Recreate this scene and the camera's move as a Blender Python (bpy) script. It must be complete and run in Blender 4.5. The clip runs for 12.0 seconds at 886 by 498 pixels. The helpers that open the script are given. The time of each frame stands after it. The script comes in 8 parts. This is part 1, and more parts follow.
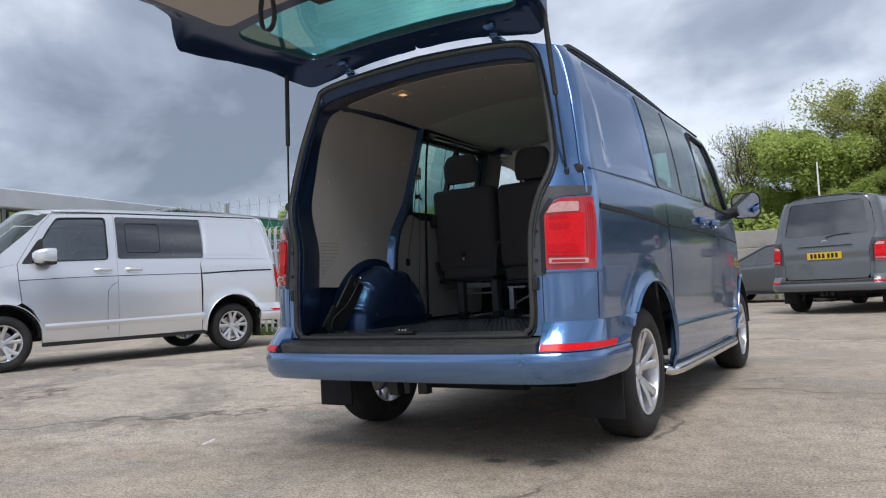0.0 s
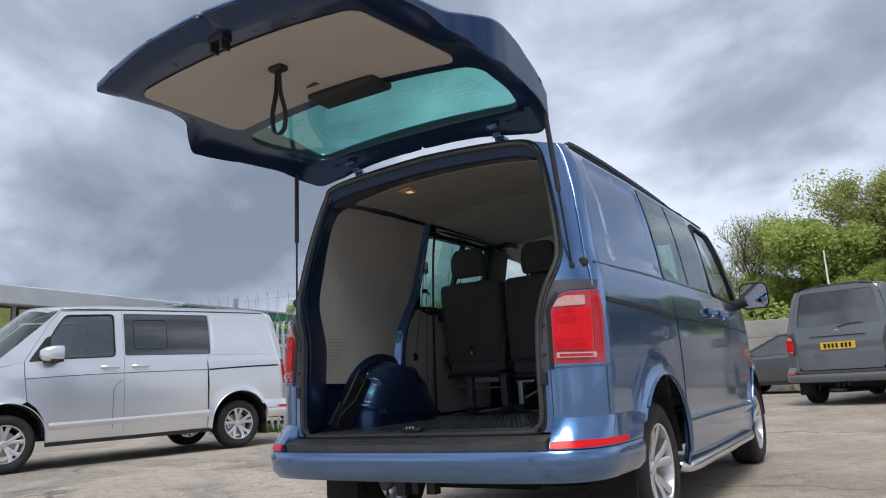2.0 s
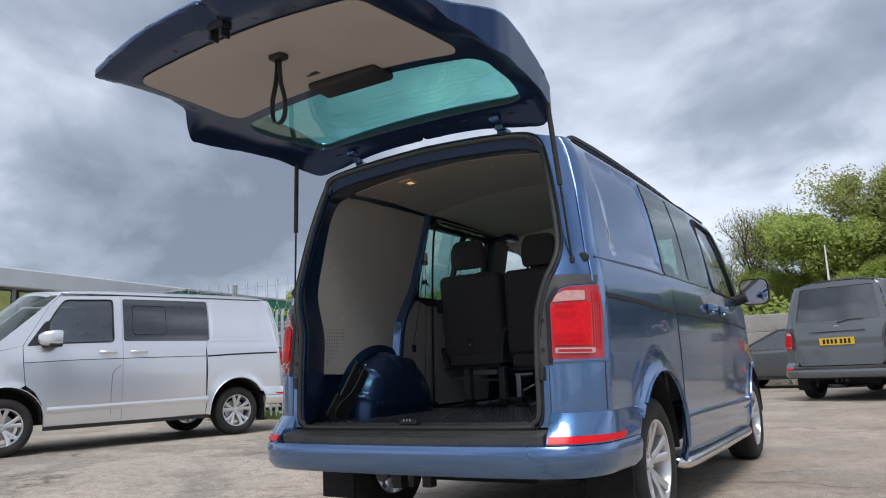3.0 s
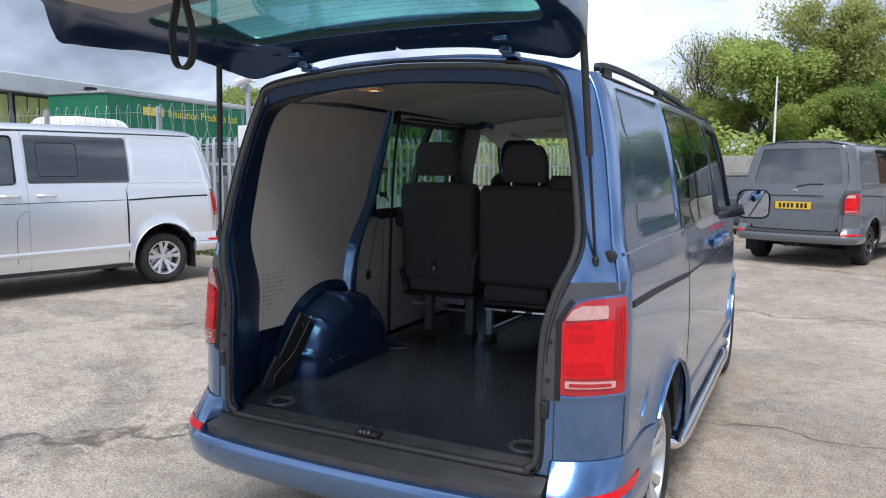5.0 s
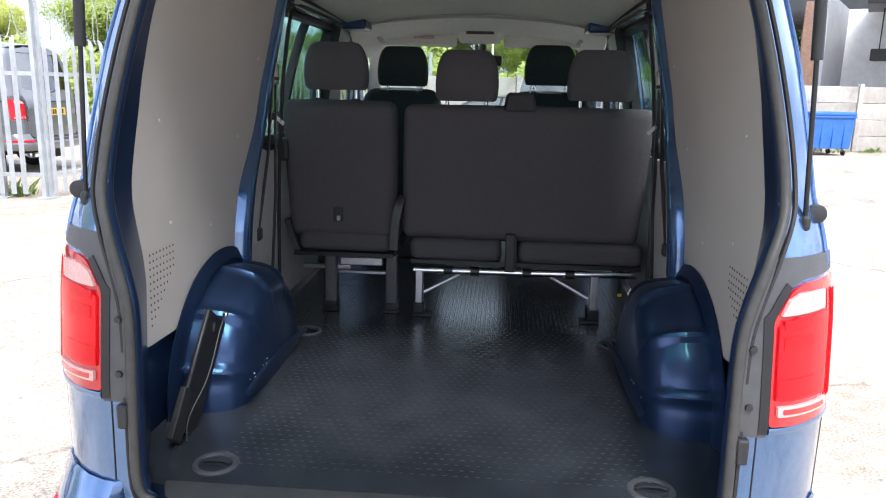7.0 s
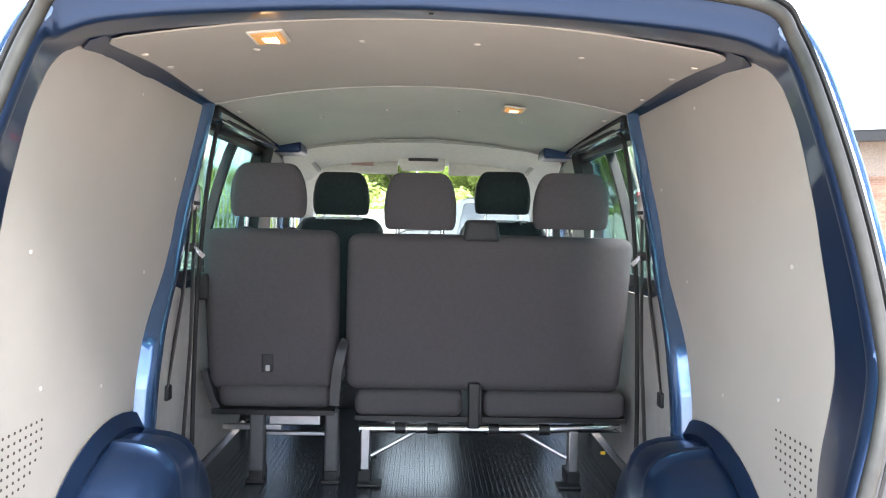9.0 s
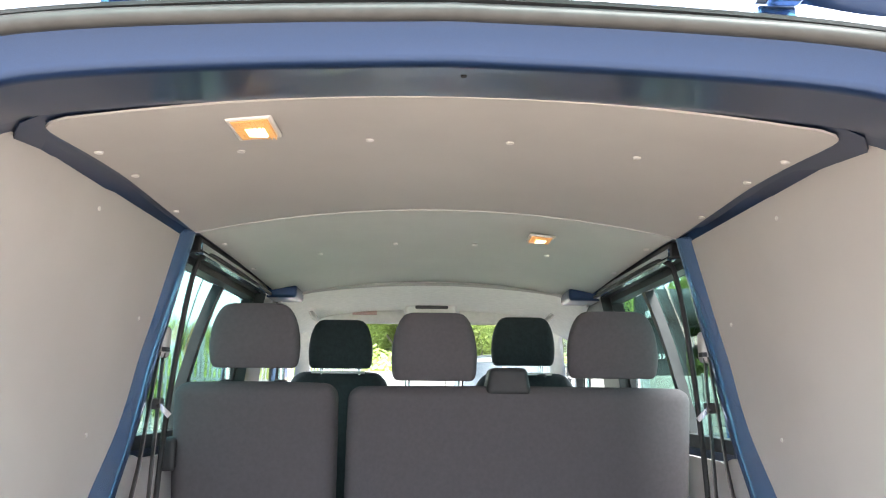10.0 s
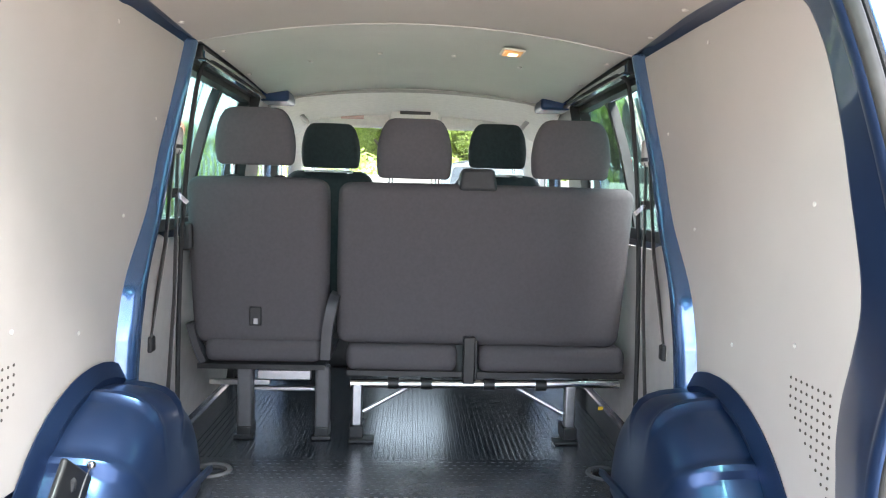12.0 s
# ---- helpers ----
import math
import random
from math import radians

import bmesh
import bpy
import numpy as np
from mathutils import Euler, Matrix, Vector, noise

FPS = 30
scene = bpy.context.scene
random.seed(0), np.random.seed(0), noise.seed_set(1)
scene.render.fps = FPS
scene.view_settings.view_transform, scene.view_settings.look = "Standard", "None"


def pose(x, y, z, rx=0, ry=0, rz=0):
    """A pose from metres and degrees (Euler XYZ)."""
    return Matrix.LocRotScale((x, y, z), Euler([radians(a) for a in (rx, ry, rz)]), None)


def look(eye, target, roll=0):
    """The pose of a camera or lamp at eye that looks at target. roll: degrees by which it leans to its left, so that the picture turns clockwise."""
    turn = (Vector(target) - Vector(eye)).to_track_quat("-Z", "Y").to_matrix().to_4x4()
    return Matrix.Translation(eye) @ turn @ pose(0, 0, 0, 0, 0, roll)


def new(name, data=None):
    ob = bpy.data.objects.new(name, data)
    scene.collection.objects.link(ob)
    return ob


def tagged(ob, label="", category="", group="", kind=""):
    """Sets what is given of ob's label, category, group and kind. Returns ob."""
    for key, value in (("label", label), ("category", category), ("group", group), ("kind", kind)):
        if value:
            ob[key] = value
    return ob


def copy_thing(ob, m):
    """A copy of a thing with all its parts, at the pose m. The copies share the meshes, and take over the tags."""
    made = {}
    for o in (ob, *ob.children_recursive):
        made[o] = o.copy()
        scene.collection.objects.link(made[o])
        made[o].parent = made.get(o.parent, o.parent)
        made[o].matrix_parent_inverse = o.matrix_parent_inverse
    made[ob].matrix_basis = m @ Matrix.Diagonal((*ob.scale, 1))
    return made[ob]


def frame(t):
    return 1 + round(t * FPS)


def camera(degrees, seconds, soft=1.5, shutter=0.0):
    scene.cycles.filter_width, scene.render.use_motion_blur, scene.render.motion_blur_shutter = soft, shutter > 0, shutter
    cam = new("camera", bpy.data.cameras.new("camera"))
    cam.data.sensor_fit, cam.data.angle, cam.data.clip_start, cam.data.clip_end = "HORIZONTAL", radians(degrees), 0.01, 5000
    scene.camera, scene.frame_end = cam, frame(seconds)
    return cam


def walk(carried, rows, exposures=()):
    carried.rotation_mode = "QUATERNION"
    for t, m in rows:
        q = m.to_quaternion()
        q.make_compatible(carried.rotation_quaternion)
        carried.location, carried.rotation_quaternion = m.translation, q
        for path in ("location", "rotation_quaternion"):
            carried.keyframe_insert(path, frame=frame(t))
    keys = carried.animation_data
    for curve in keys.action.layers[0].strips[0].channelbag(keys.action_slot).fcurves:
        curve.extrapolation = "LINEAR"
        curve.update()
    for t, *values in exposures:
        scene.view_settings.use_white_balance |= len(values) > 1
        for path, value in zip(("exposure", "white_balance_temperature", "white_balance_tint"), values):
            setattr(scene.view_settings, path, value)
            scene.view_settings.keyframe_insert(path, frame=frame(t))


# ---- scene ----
cam = camera(62.7, 12.0, 1.1)
PATH = [
    (0, (2.018, -2.863, 0.829), (0.991, -1.15, 0.936), -2.9),
    (0.5, (2.026, -2.87, 0.835), (1.001, -1.163, 1.018), -3.2),
    (1, (2.037, -2.871, 0.845), (1.014, -1.173, 1.11), -3.5),
    (1.5, (2.038, -2.872, 0.843), (1.017, -1.182, 1.168), -3.6),
    (2, (2.035, -2.877, 0.84), (1.016, -1.193, 1.199), -3.5),
    (2.5, (2.035, -2.871, 0.84), (1.014, -1.189, 1.199), -3.3),
    (2.7, (2.033, -2.874, 0.826), (1.013, -1.191, 1.182), -3.1),
    (4.3, (1.875, -2.493, 1.479), (0.855, -0.773, 1.433), -0.6),
    (4.5, (1.803, -2.415, 1.575), (0.805, -0.686, 1.463), -0.4),
    (5, (1.479, -2.18, 1.635), (0.58, -0.407, 1.415), 0.2),
    (5.5, (1.144, -1.914, 1.625), (0.388, -0.085, 1.336), 0.6),
    (6, (0.739, -1.693, 1.617), (0.196, 0.2, 1.268), 1.0),
    (6.5, (0.39, -1.557, 1.642), (0.057, 0.373, 1.236), 1.4),
    (6.7, (0.279, -1.495, 1.625), (0.025, 0.443, 1.2), 1.3),
    (8.3, (-0.035, -1.356, 1.561), (0.066, 0.602, 1.17), 2.0),
    (8.5, (-0.038, -1.261, 1.621), (0.061, 0.703, 1.257), 1.9),
    (9, (0.015, -0.985, 1.569), (0.067, 1.014, 1.508), 1.2),
    (9.5, (-0.008, -0.724, 1.548), (0.039, 1.263, 1.776), 0.7),
    (10, (-0.031, -0.572, 1.526), (0.014, 1.391, 1.908), 0.5),
    (10.5, (-0.035, -0.544, 1.509), (0.008, 1.41, 1.934), 0.4),
    (11, (-0.024, -0.575, 1.506), (0.032, 1.394, 1.852), 0.5),
    (11.5, (-0.004, -0.698, 1.496), (0.07, 1.296, 1.624), 0.8),
    (12, (-0.007, -0.887, 1.498), (0.081, 1.106, 1.351), 1.5),
]
# exposure follows the phone's own brightening as it enters the load bay
EXPO = [(0.0, 0.14, 6300, 10), (2.7, 0.1, 6300, 10), (4.3, 0.3, 6150, 10), (5.0, 0.46, 6100, 10), (5.5, 0.66, 6100, 10), (6.0, 1.10, 6150, 11), (6.7, 1.62, 6200, 12), (8.3, 2.60, 6450, 11), (9.0, 3.16, 6450, 10), (9.6, 3.34, 6450, 10), (11.2, 3.44, 6450, 10), (12.0, 3.44, 6450, 10)]
walk(cam, [(t, look(eye, target, roll)) for t, eye, target, roll in PATH], EXPO)


# ---- world and light ----
def link(nt, a, b):
    nt.links.new(a, b)


def build_world():
    world = bpy.data.worlds.new("overcast_sky")
    scene.world = world
    world.use_nodes = True
    nt = world.node_tree
    nt.nodes.clear()
    n = nt.nodes.new
    out, bg = n("ShaderNodeOutputWorld"), n("ShaderNodeBackground")
    sky = n("ShaderNodeTexSky")
    sky.sky_type, sky.sun_disc = "NISHITA", False
    sky.sun_elevation, sky.sun_rotation = radians(60), radians(157)
    sky_dim = n("ShaderNodeMix")
    sky_dim.data_type, sky_dim.blend_type = "RGBA", "MULTIPLY"
    sky_dim.inputs[0].default_value = 1.0
    sky_dim.inputs[7].default_value = (0.16, 0.16, 0.16, 1)
    link(nt, sky.outputs[0], sky_dim.inputs[6])
    # cloud deck: the view direction laid onto a flat sheet overhead
    co = n("ShaderNodeTexCoord")
    sep = n("ShaderNodeSeparateXYZ")
    link(nt, co.outputs["Generated"], sep.inputs[0])
    up = n("ShaderNodeMath")
    up.operation = "ADD"
    up.inputs[1].default_value = 0.42
    absz = n("ShaderNodeMath")
    absz.operation = "ABSOLUTE"
    link(nt, sep.outputs[2], absz.inputs[0])
    link(nt, absz.outputs[0], up.inputs[0])
    div = []
    for i in (0, 1):
        d = n("ShaderNodeMath")
        d.operation = "DIVIDE"
        link(nt, sep.outputs[i], d.inputs[0])
        link(nt, up.outputs[0], d.inputs[1])
        div.append(d)
    comb = n("ShaderNodeCombineXYZ")
    link(nt, div[0].outputs[0], comb.inputs[0])
    link(nt, div[1].outputs[0], comb.inputs[1])
    comb.inputs[2].default_value = 4.7
    big, small = n("ShaderNodeTexNoise"), n("ShaderNodeTexNoise")
    for tex, sc, det, dist in ((big, 1.5, 5.0, 0.25), (small, 4.2, 5.0, 0.4)):
        tex.inputs["Scale"].default_value, tex.inputs["Detail"].default_value, tex.inputs["Distortion"].default_value = sc, det, dist
        tex.inputs["Roughness"].default_value = 0.52
        link(nt, comb.outputs[0], tex.inputs["Vector"])
    mixn = n("ShaderNodeMix")
    mixn.inputs[0].default_value = 0.26
    link(nt, big.outputs[0], mixn.inputs[2])
    link(nt, small.outputs[0], mixn.inputs[3])
    ramp = n("ShaderNodeValToRGB")
    els = ramp.color_ramp.elements
    els[0].position, els[0].color = 0.36, (0.20, 0.23, 0.29, 1)
    els[1].position, els[1].color = 0.68, (0.86, 0.90, 0.99, 1)
    mid = els.new(0.47)
    mid.color = (0.36, 0.40, 0.485, 1)
    mid2 = els.new(0.57)
    mid2.color = (0.69, 0.735, 0.83, 1)
    link(nt, mixn.outputs[0], ramp.inputs[0])
    cover = n("ShaderNodeMix")
    cover.data_type = "RGBA"
    cover.inputs[0].default_value = 0.93
    link(nt, sky_dim.outputs[2], cover.inputs[6])
    link(nt, ramp.outputs[0], cover.inputs[7])
    link(nt, cover.outputs[2], bg.inputs[0])
    bg.inputs[1].default_value = 1.08
    link(nt, bg.outputs[0], out.inputs[0])


build_world()
sun_data = bpy.data.lights.new("sun", "SUN")
sun_data.energy, sun_data.angle, sun_data.color = 2.5, radians(30), (1.0, 0.985, 0.965)
sun = new("sun", sun_data)
sun.matrix_basis = look((5.2, -12.5, 24), (0, 0, 0))


# ---- materials ----
def material(name, color, rough=0.6, metal=0.0, vary=0.12, scale=6.0, bump=0.0, bump_scale=60.0, coat=0.0, spec=0.5, second=None, sec_scale=1.2, sec_amount=0.0, trans=0.0, emit=None, ior=1.45, rnd=0.0):
    """Principled surface: colour varied at two scales, fine relief, optional second colour as stains."""
    m = bpy.data.materials.new(name)
    m.use_nodes = True
    nt = m.node_tree
    n = nt.nodes.new
    b = nt.nodes["Principled BSDF"]
    b.inputs["Roughness"].default_value, b.inputs["Metallic"].default_value = rough, metal
    b.inputs["Coat Weight"].default_value, b.inputs["Coat Roughness"].default_value = coat, 0.04
    b.inputs["Specular IOR Level"].default_value, b.inputs["IOR"].default_value = spec, ior
    b.inputs["Transmission Weight"].default_value = trans
    co = n("ShaderNodeTexCoord")
    no = n("ShaderNodeTexNoise")
    no.inputs["Scale"].default_value, no.inputs["Detail"].default_value = scale, 6
    link(nt, co.outputs["Object"], no.inputs["Vector"])
    mp = n("ShaderNodeMapRange")
    mp.inputs["From Min"].default_value, mp.inputs["From Max"].default_value = 0.3, 0.7
    mp.inputs["To Min"].default_value, mp.inputs["To Max"].default_value = 1 - vary, 1 + vary
    link(nt, no.outputs[0], mp.inputs[0])
    fac = mp.outputs[0]
    if rnd:
        oi = n("ShaderNodeObjectInfo")
        mr = n("ShaderNodeMapRange")
        mr.inputs["To Min"].default_value, mr.inputs["To Max"].default_value = 1 - rnd, 1 + rnd
        link(nt, oi.outputs["Random"], mr.inputs[0])
        mu = n("ShaderNodeMath")
        mu.operation = "MULTIPLY"
        link(nt, fac, mu.inputs[0])
        link(nt, mr.outputs[0], mu.inputs[1])
        fac = mu.outputs[0]
    mul = n("ShaderNodeMix")
    mul.data_type, mul.blend_type = "RGBA", "MULTIPLY"
    mul.inputs[0].default_value = 1.0
    mul.inputs[6].default_value = (*color, 1)
    comb = n("ShaderNodeCombineColor")
    for i in range(3):
        link(nt, fac, comb.inputs[i])
    link(nt, comb.outputs[0], mul.inputs[7])
    last = mul.outputs[2]
    if second:
        n2 = n("ShaderNodeTexNoise")
        n2.inputs["Scale"].default_value, n2.inputs["Detail"].default_value, n2.inputs["Roughness"].default_value = sec_scale, 8, 0.6
        link(nt, co.outputs["Object"], n2.inputs["Vector"])
        m2 = n("ShaderNodeMapRange")
        m2.inputs["From Min"].default_value, m2.inputs["From Max"].default_value = 0.5, 0.66
        m2.inputs["To Max"].default_value = sec_amount
        link(nt, n2.outputs[0], m2.inputs[0])
        mx = n("ShaderNodeMix")
        mx.data_type = "RGBA"
        link(nt, m2.outputs[0], mx.inputs[0])
        link(nt, last, mx.inputs[6])
        mx.inputs[7].default_value = (*second, 1)
        last = mx.outputs[2]
    link(nt, last, b.inputs["Base Color"])
    if bump:
        nb = n("ShaderNodeTexNoise")
        nb.inputs["Scale"].default_value, nb.inputs["Detail"].default_value = bump_scale, 4
        link(nt, co.outputs["Object"], nb.inputs["Vector"])
        bp = n("ShaderNodeBump")
        bp.inputs["Strength"].default_value, bp.inputs["Distance"].default_value = bump, 0.01
        link(nt, nb.outputs[0], bp.inputs["Height"])
        link(nt, bp.outputs[0], b.inputs["Normal"])
    if emit:
        b.inputs["Emission Color"].default_value, b.inputs["Emission Strength"].default_value = (*emit[0], 1), emit[1]
    return m


def clear_glass(name, tint, gloss_rough=0.0, least=0.035):
    """Thin pane: tinted see-through with Fresnel gloss."""
    m = bpy.data.materials.new(name)
    m.use_nodes = True
    nt = m.node_tree
    nt.nodes.clear()
    n = nt.nodes.new
    out, mix, tr, gl, fr = n("ShaderNodeOutputMaterial"), n("ShaderNodeMixShader"), n("ShaderNodeBsdfTransparent"), n("ShaderNodeBsdfGlossy"), n("ShaderNodeLayerWeight")
    tr.inputs[0].default_value = (*tint, 1)
    gl.inputs["Roughness"].default_value = gloss_rough
    fr.inputs[0].default_value = 0.5
    power = n("ShaderNodeMath")
    power.operation = "POWER"
    power.inputs[1].default_value = 3.2
    gloss = n("ShaderNodeMapRange")
    gloss.inputs["To Min"].default_value, gloss.inputs["To Max"].default_value = least, 0.75
    link(nt, fr.outputs["Facing"], power.inputs[0])
    link(nt, power.outputs[0], gloss.inputs[0])
    link(nt, gloss.outputs[0], mix.inputs[0])
    link(nt, tr.outputs[0], mix.inputs[1])
    link(nt, gl.outputs[0], mix.inputs[2])
    link(nt, mix.outputs[0], out.inputs[0])
    return m


BLUE = material("blue_metallic_paint", (0.078, 0.170, 0.352), 0.23, 0.80, 0.05, 900, coat=0.85)
BLUE.node_tree.nodes["Principled BSDF"].inputs["Coat IOR"].default_value = 1.85
SILVER = material("silver_metallic_paint", (0.80, 0.81, 0.83), 0.28, 0.72, 0.03, 900, coat=1.0)
GREY = material("grey_solid_paint", (0.105, 0.115, 0.125), 0.3, 0.0, 0.04, 4, coat=1.0)
PLASTIC = material("black_textured_plastic", (0.022, 0.023, 0.025), 0.55, 0, 0.15, 30, 0.25, 400)
GREYPLASTIC = material("dark_grey_plastic", (0.07, 0.07, 0.075), 0.5, 0, 0.1, 30, 0.2, 400)
# floor bars paler than the mat, imitating the sky glinting on them
BARS = material("lightened_mat_bars", (0.043, 0.047, 0.053), 0.33, 0, 0.2, 9, spec=1.0)
GUTTER = material("black_gutter_plastic", (0.014, 0.014, 0.016), 0.4, 0, 0.15, 30, 0.1, 300)
RUBBER = material("black_rubber", (0.016, 0.016, 0.017), 0.6, 0, 0.2, 25, 0.2, 200)
SEAL = material("door_seal_rubber", (0.045, 0.044, 0.042), 0.5, 0, 0.15, 40)
MAT = material("rubber_floor_mat", (0.026, 0.030, 0.037), 0.25, 0, 0.25, 8, 0.05, 150, spec=1.0, second=(0.044, 0.047, 0.054), sec_scale=3, sec_amount=0.5)
# front roof board greener; also lightened, wall board darkened, to balance the light
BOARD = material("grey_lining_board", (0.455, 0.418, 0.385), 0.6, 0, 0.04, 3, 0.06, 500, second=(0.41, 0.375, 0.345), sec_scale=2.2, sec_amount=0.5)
LITBOARD = material("lightened_grey_green_board", (0.57, 0.555, 0.515), 0.6, 0, 0.04, 3, 0.06, 500, second=(0.52, 0.505, 0.47), sec_scale=2.2, sec_amount=0.5)
HEADLINER = material("pale_headliner_fabric", (0.84, 0.82, 0.785), 0.85, 0, 0.05, 40, 0.2, 300)
PERF = material("hole_edge_brown", (0.085, 0.07, 0.06), 0.8)
CAP = material("pale_screw_cap", (0.66, 0.62, 0.58), 0.5)
# body blue with a duller coat, base darkened for shade on inner faces
SHADEBLUE = material("shaded_inner_blue_paint", (0.023, 0.047, 0.113), 0.32, 0.68, 0.08, 700, coat=0.28)
SURROUND = material("grey_lamp_surround", (0.062, 0.062, 0.066), 0.45, 0, 0.1, 30, 0.2, 400)
WEBBING = material("grey_belt_webbing", (0.085, 0.082, 0.08), 0.7, 0, 0.1, 60, 0.2, 500)
SEATGREY = material("dark_seat_plastic", (0.042, 0.043, 0.048), 0.42, 0, 0.1, 30, 0.15, 400)
TRIM = material("light_grey_trim", (0.46, 0.44, 0.42), 0.55, 0, 0.06, 20, 0.1, 300)
FABRIC = material("charcoal_seat_fabric", (0.070, 0.066, 0.071), 0.9, 0, 0.07, 90, 0.22, 900)
COVER = material("black_seat_cover", (0.022, 0.030, 0.033), 0.75, 0, 0.2, 60, 0.3, 60)
CHROME = material("bright_steel", (0.72, 0.72, 0.72), 0.18, 1.0, 0.05, 20)
STEEL = material("brushed_steel", (0.45, 0.45, 0.46), 0.35, 1.0, 0.08, 40)
DARKSTEEL = material("dark_coated_metal", (0.02, 0.021, 0.022), 0.4, 0.3, 0.2, 30)
ALLOY = material("alloy_wheel_silver", (0.68, 0.68, 0.69), 0.28, 0.75, 0.06, 30, coat=0.5)
ALLOY_DARK = material("dark_alloy", (0.05, 0.052, 0.055), 0.3, 0.6, 0.06, 30, coat=0.5)
TYRE = material("tyre_rubber", (0.02, 0.02, 0.02), 0.75, 0, 0.25, 14, 0.3, 90, second=(0.06, 0.055, 0.05), sec_scale=5, sec_amount=0.4)
RED = material("red_lamp_lens", (0.68, 0.008, 0.014), 0.2, 0, 0.1, 60, 0.12, 260, coat=0.15, spec=0.2)
DEEPRED = material("deep_red_lamp_lens", (0.56, 0.006, 0.012), 0.2, 0, 0.1, 60, 0.1, 260, coat=0.15, spec=0.2)
STEPGREY = material("scuffed_step_plastic", (0.062, 0.061, 0.060), 0.42, 0, 0.25, 14, 0.25, 300, second=(0.11, 0.105, 0.10), sec_scale=5, sec_amount=0.35)
REDDARK = material("dark_red_lamp_lens", (0.42, 0.006, 0.012), 0.12, 0, 0.1, 60, coat=1.0)
PINK = material("pink_tinted_lamp_lens", (0.60, 0.33, 0.31), 0.14, 0.0, 0.12, 70, 0.25, 220, coat=0.5)
PALE = material("clear_lamp_lens", (0.74, 0.52, 0.50), 0.12, 0.0, 0.10, 70, 0.2, 220, coat=1.0)
# near-black for underside and hidden parts; shade is put into the colour
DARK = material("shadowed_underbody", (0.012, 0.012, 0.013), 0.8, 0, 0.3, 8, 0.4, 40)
YELLOW = material("yellow_plate", (0.72, 0.46, 0.03), 0.4, 0, 0.05, 20)
INK = material("black_lettering", (0.015, 0.015, 0.015), 0.5)
WHITE = material("white_painted_metal", (0.78, 0.78, 0.77), 0.45, 0, 0.06, 5, second=(0.6, 0.6, 0.58), sec_scale=2, sec_amount=0.4)
BULB = material("lit_bulb", (1.0, 0.8, 0.5), 0.3, emit=((1.0, 0.66, 0.30), 0.6))
LAMP = material("warm_lamp_lens", (0.5, 0.29, 0.11), 0.3, 0, 0.1, 80, 0.5, 120, emit=((1.0, 0.44, 0.12), 0.050))
GLASS = clear_glass("green_tinted_glass", (0.58, 0.93, 0.85), 0.0, 0.05)
SIDEGLASS = clear_glass("green_tinted_side_glass", (0.54, 0.72, 0.67), 0.0, 0.15)
PRIVACY = clear_glass("dark_privacy_glass", (0.16, 0.19, 0.19), 0.0, 0.20)
CLEAR = clear_glass("clear_glass", (0.93, 0.98, 0.96))
DOORGLASS = clear_glass("grey_tinted_door_glass", (0.52, 0.58, 0.58), 0.0, 0.22)
MIRROR = material("mirror_glass", (0.8, 0.82, 0.83), 0.02, 1.0, 0.0)


# ---- mesh helpers ----
def finish(bm, name, mat, parent=None, label="", angle=38, thick=0.0, offset=-1.0, bevel=0.0):
    mesh = bpy.data.meshes.new(name)
    bm.to_mesh(mesh)
    bm.free()
    for p in mesh.polygons:
        p.use_smooth = True
    mesh.set_sharp_from_angle(angle=radians(angle))
    if thick and len(mesh.polygons):
        # a sheet's border stays a crisp edge once it has thickness
        use = np.zeros(len(mesh.edges), int)
        loop_edges = np.zeros(len(mesh.loops), int)
        mesh.loops.foreach_get("edge_index", loop_edges)
        np.add.at(use, loop_edges, 1)
        if "sharp_edge" not in mesh.attributes:
            mesh.attributes.new("sharp_edge", "BOOLEAN", "EDGE")
        sharp = np.zeros(len(mesh.edges), bool)
        mesh.attributes["sharp_edge"].data.foreach_get("value", sharp)
        sharp |= use == 1
        mesh.attributes["sharp_edge"].data.foreach_set("value", sharp)
    if mat:
        mesh.materials.append(mat)
    ob = new(name, mesh)
    if parent:
        ob.parent = parent
    if label:
        ob["label"] = label
    if thick:
        mod = ob.modifiers.new("thickness", "SOLIDIFY")
        mod.thickness, mod.offset = thick, offset
    if bevel:
        mod = ob.modifiers.new("edges", "BEVEL")
        mod.width, mod.segments, mod.limit_method, mod.angle_limit = bevel, 2, "ANGLE", radians(40)
    return ob


def part(name, bm, mat, parent, label="", **kw):
    return finish(bm, name, mat, parent, label, **kw)


def holder(name, label, category, m=None, group=""):
    ob = new(name)
    if m is not None:
        ob.matrix_basis = m
    return tagged(ob, label, category, group)


def box(bm, c, s, m=None, taper=(1, 1)):
    """A box of size s round c; taper scales its top."""
    vs = []
    for dz in (-0.5, 0.5):
        k = taper if dz > 0 else (1, 1)
        for dx, dy in ((-0.5, -0.5), (0.5, -0.5), (0.5, 0.5), (-0.5, 0.5)):
            p = Vector((dx * s[0] * k[0], dy * s[1] * k[1], dz * s[2]))
            p = (m @ p if m is not None else p) + Vector(c)
            vs.append(bm.verts.new(p))
    for f in ((3, 2, 1, 0), (4, 5, 6, 7), (0, 1, 5, 4), (1, 2, 6, 5), (2, 3, 7, 6), (3, 0, 4, 7)):
        bm.faces.new([vs[i] for i in f])
    return vs


def boxes(*items):
    bm = bmesh.new()
    for it in items:
        box(bm, *it)
    return bm


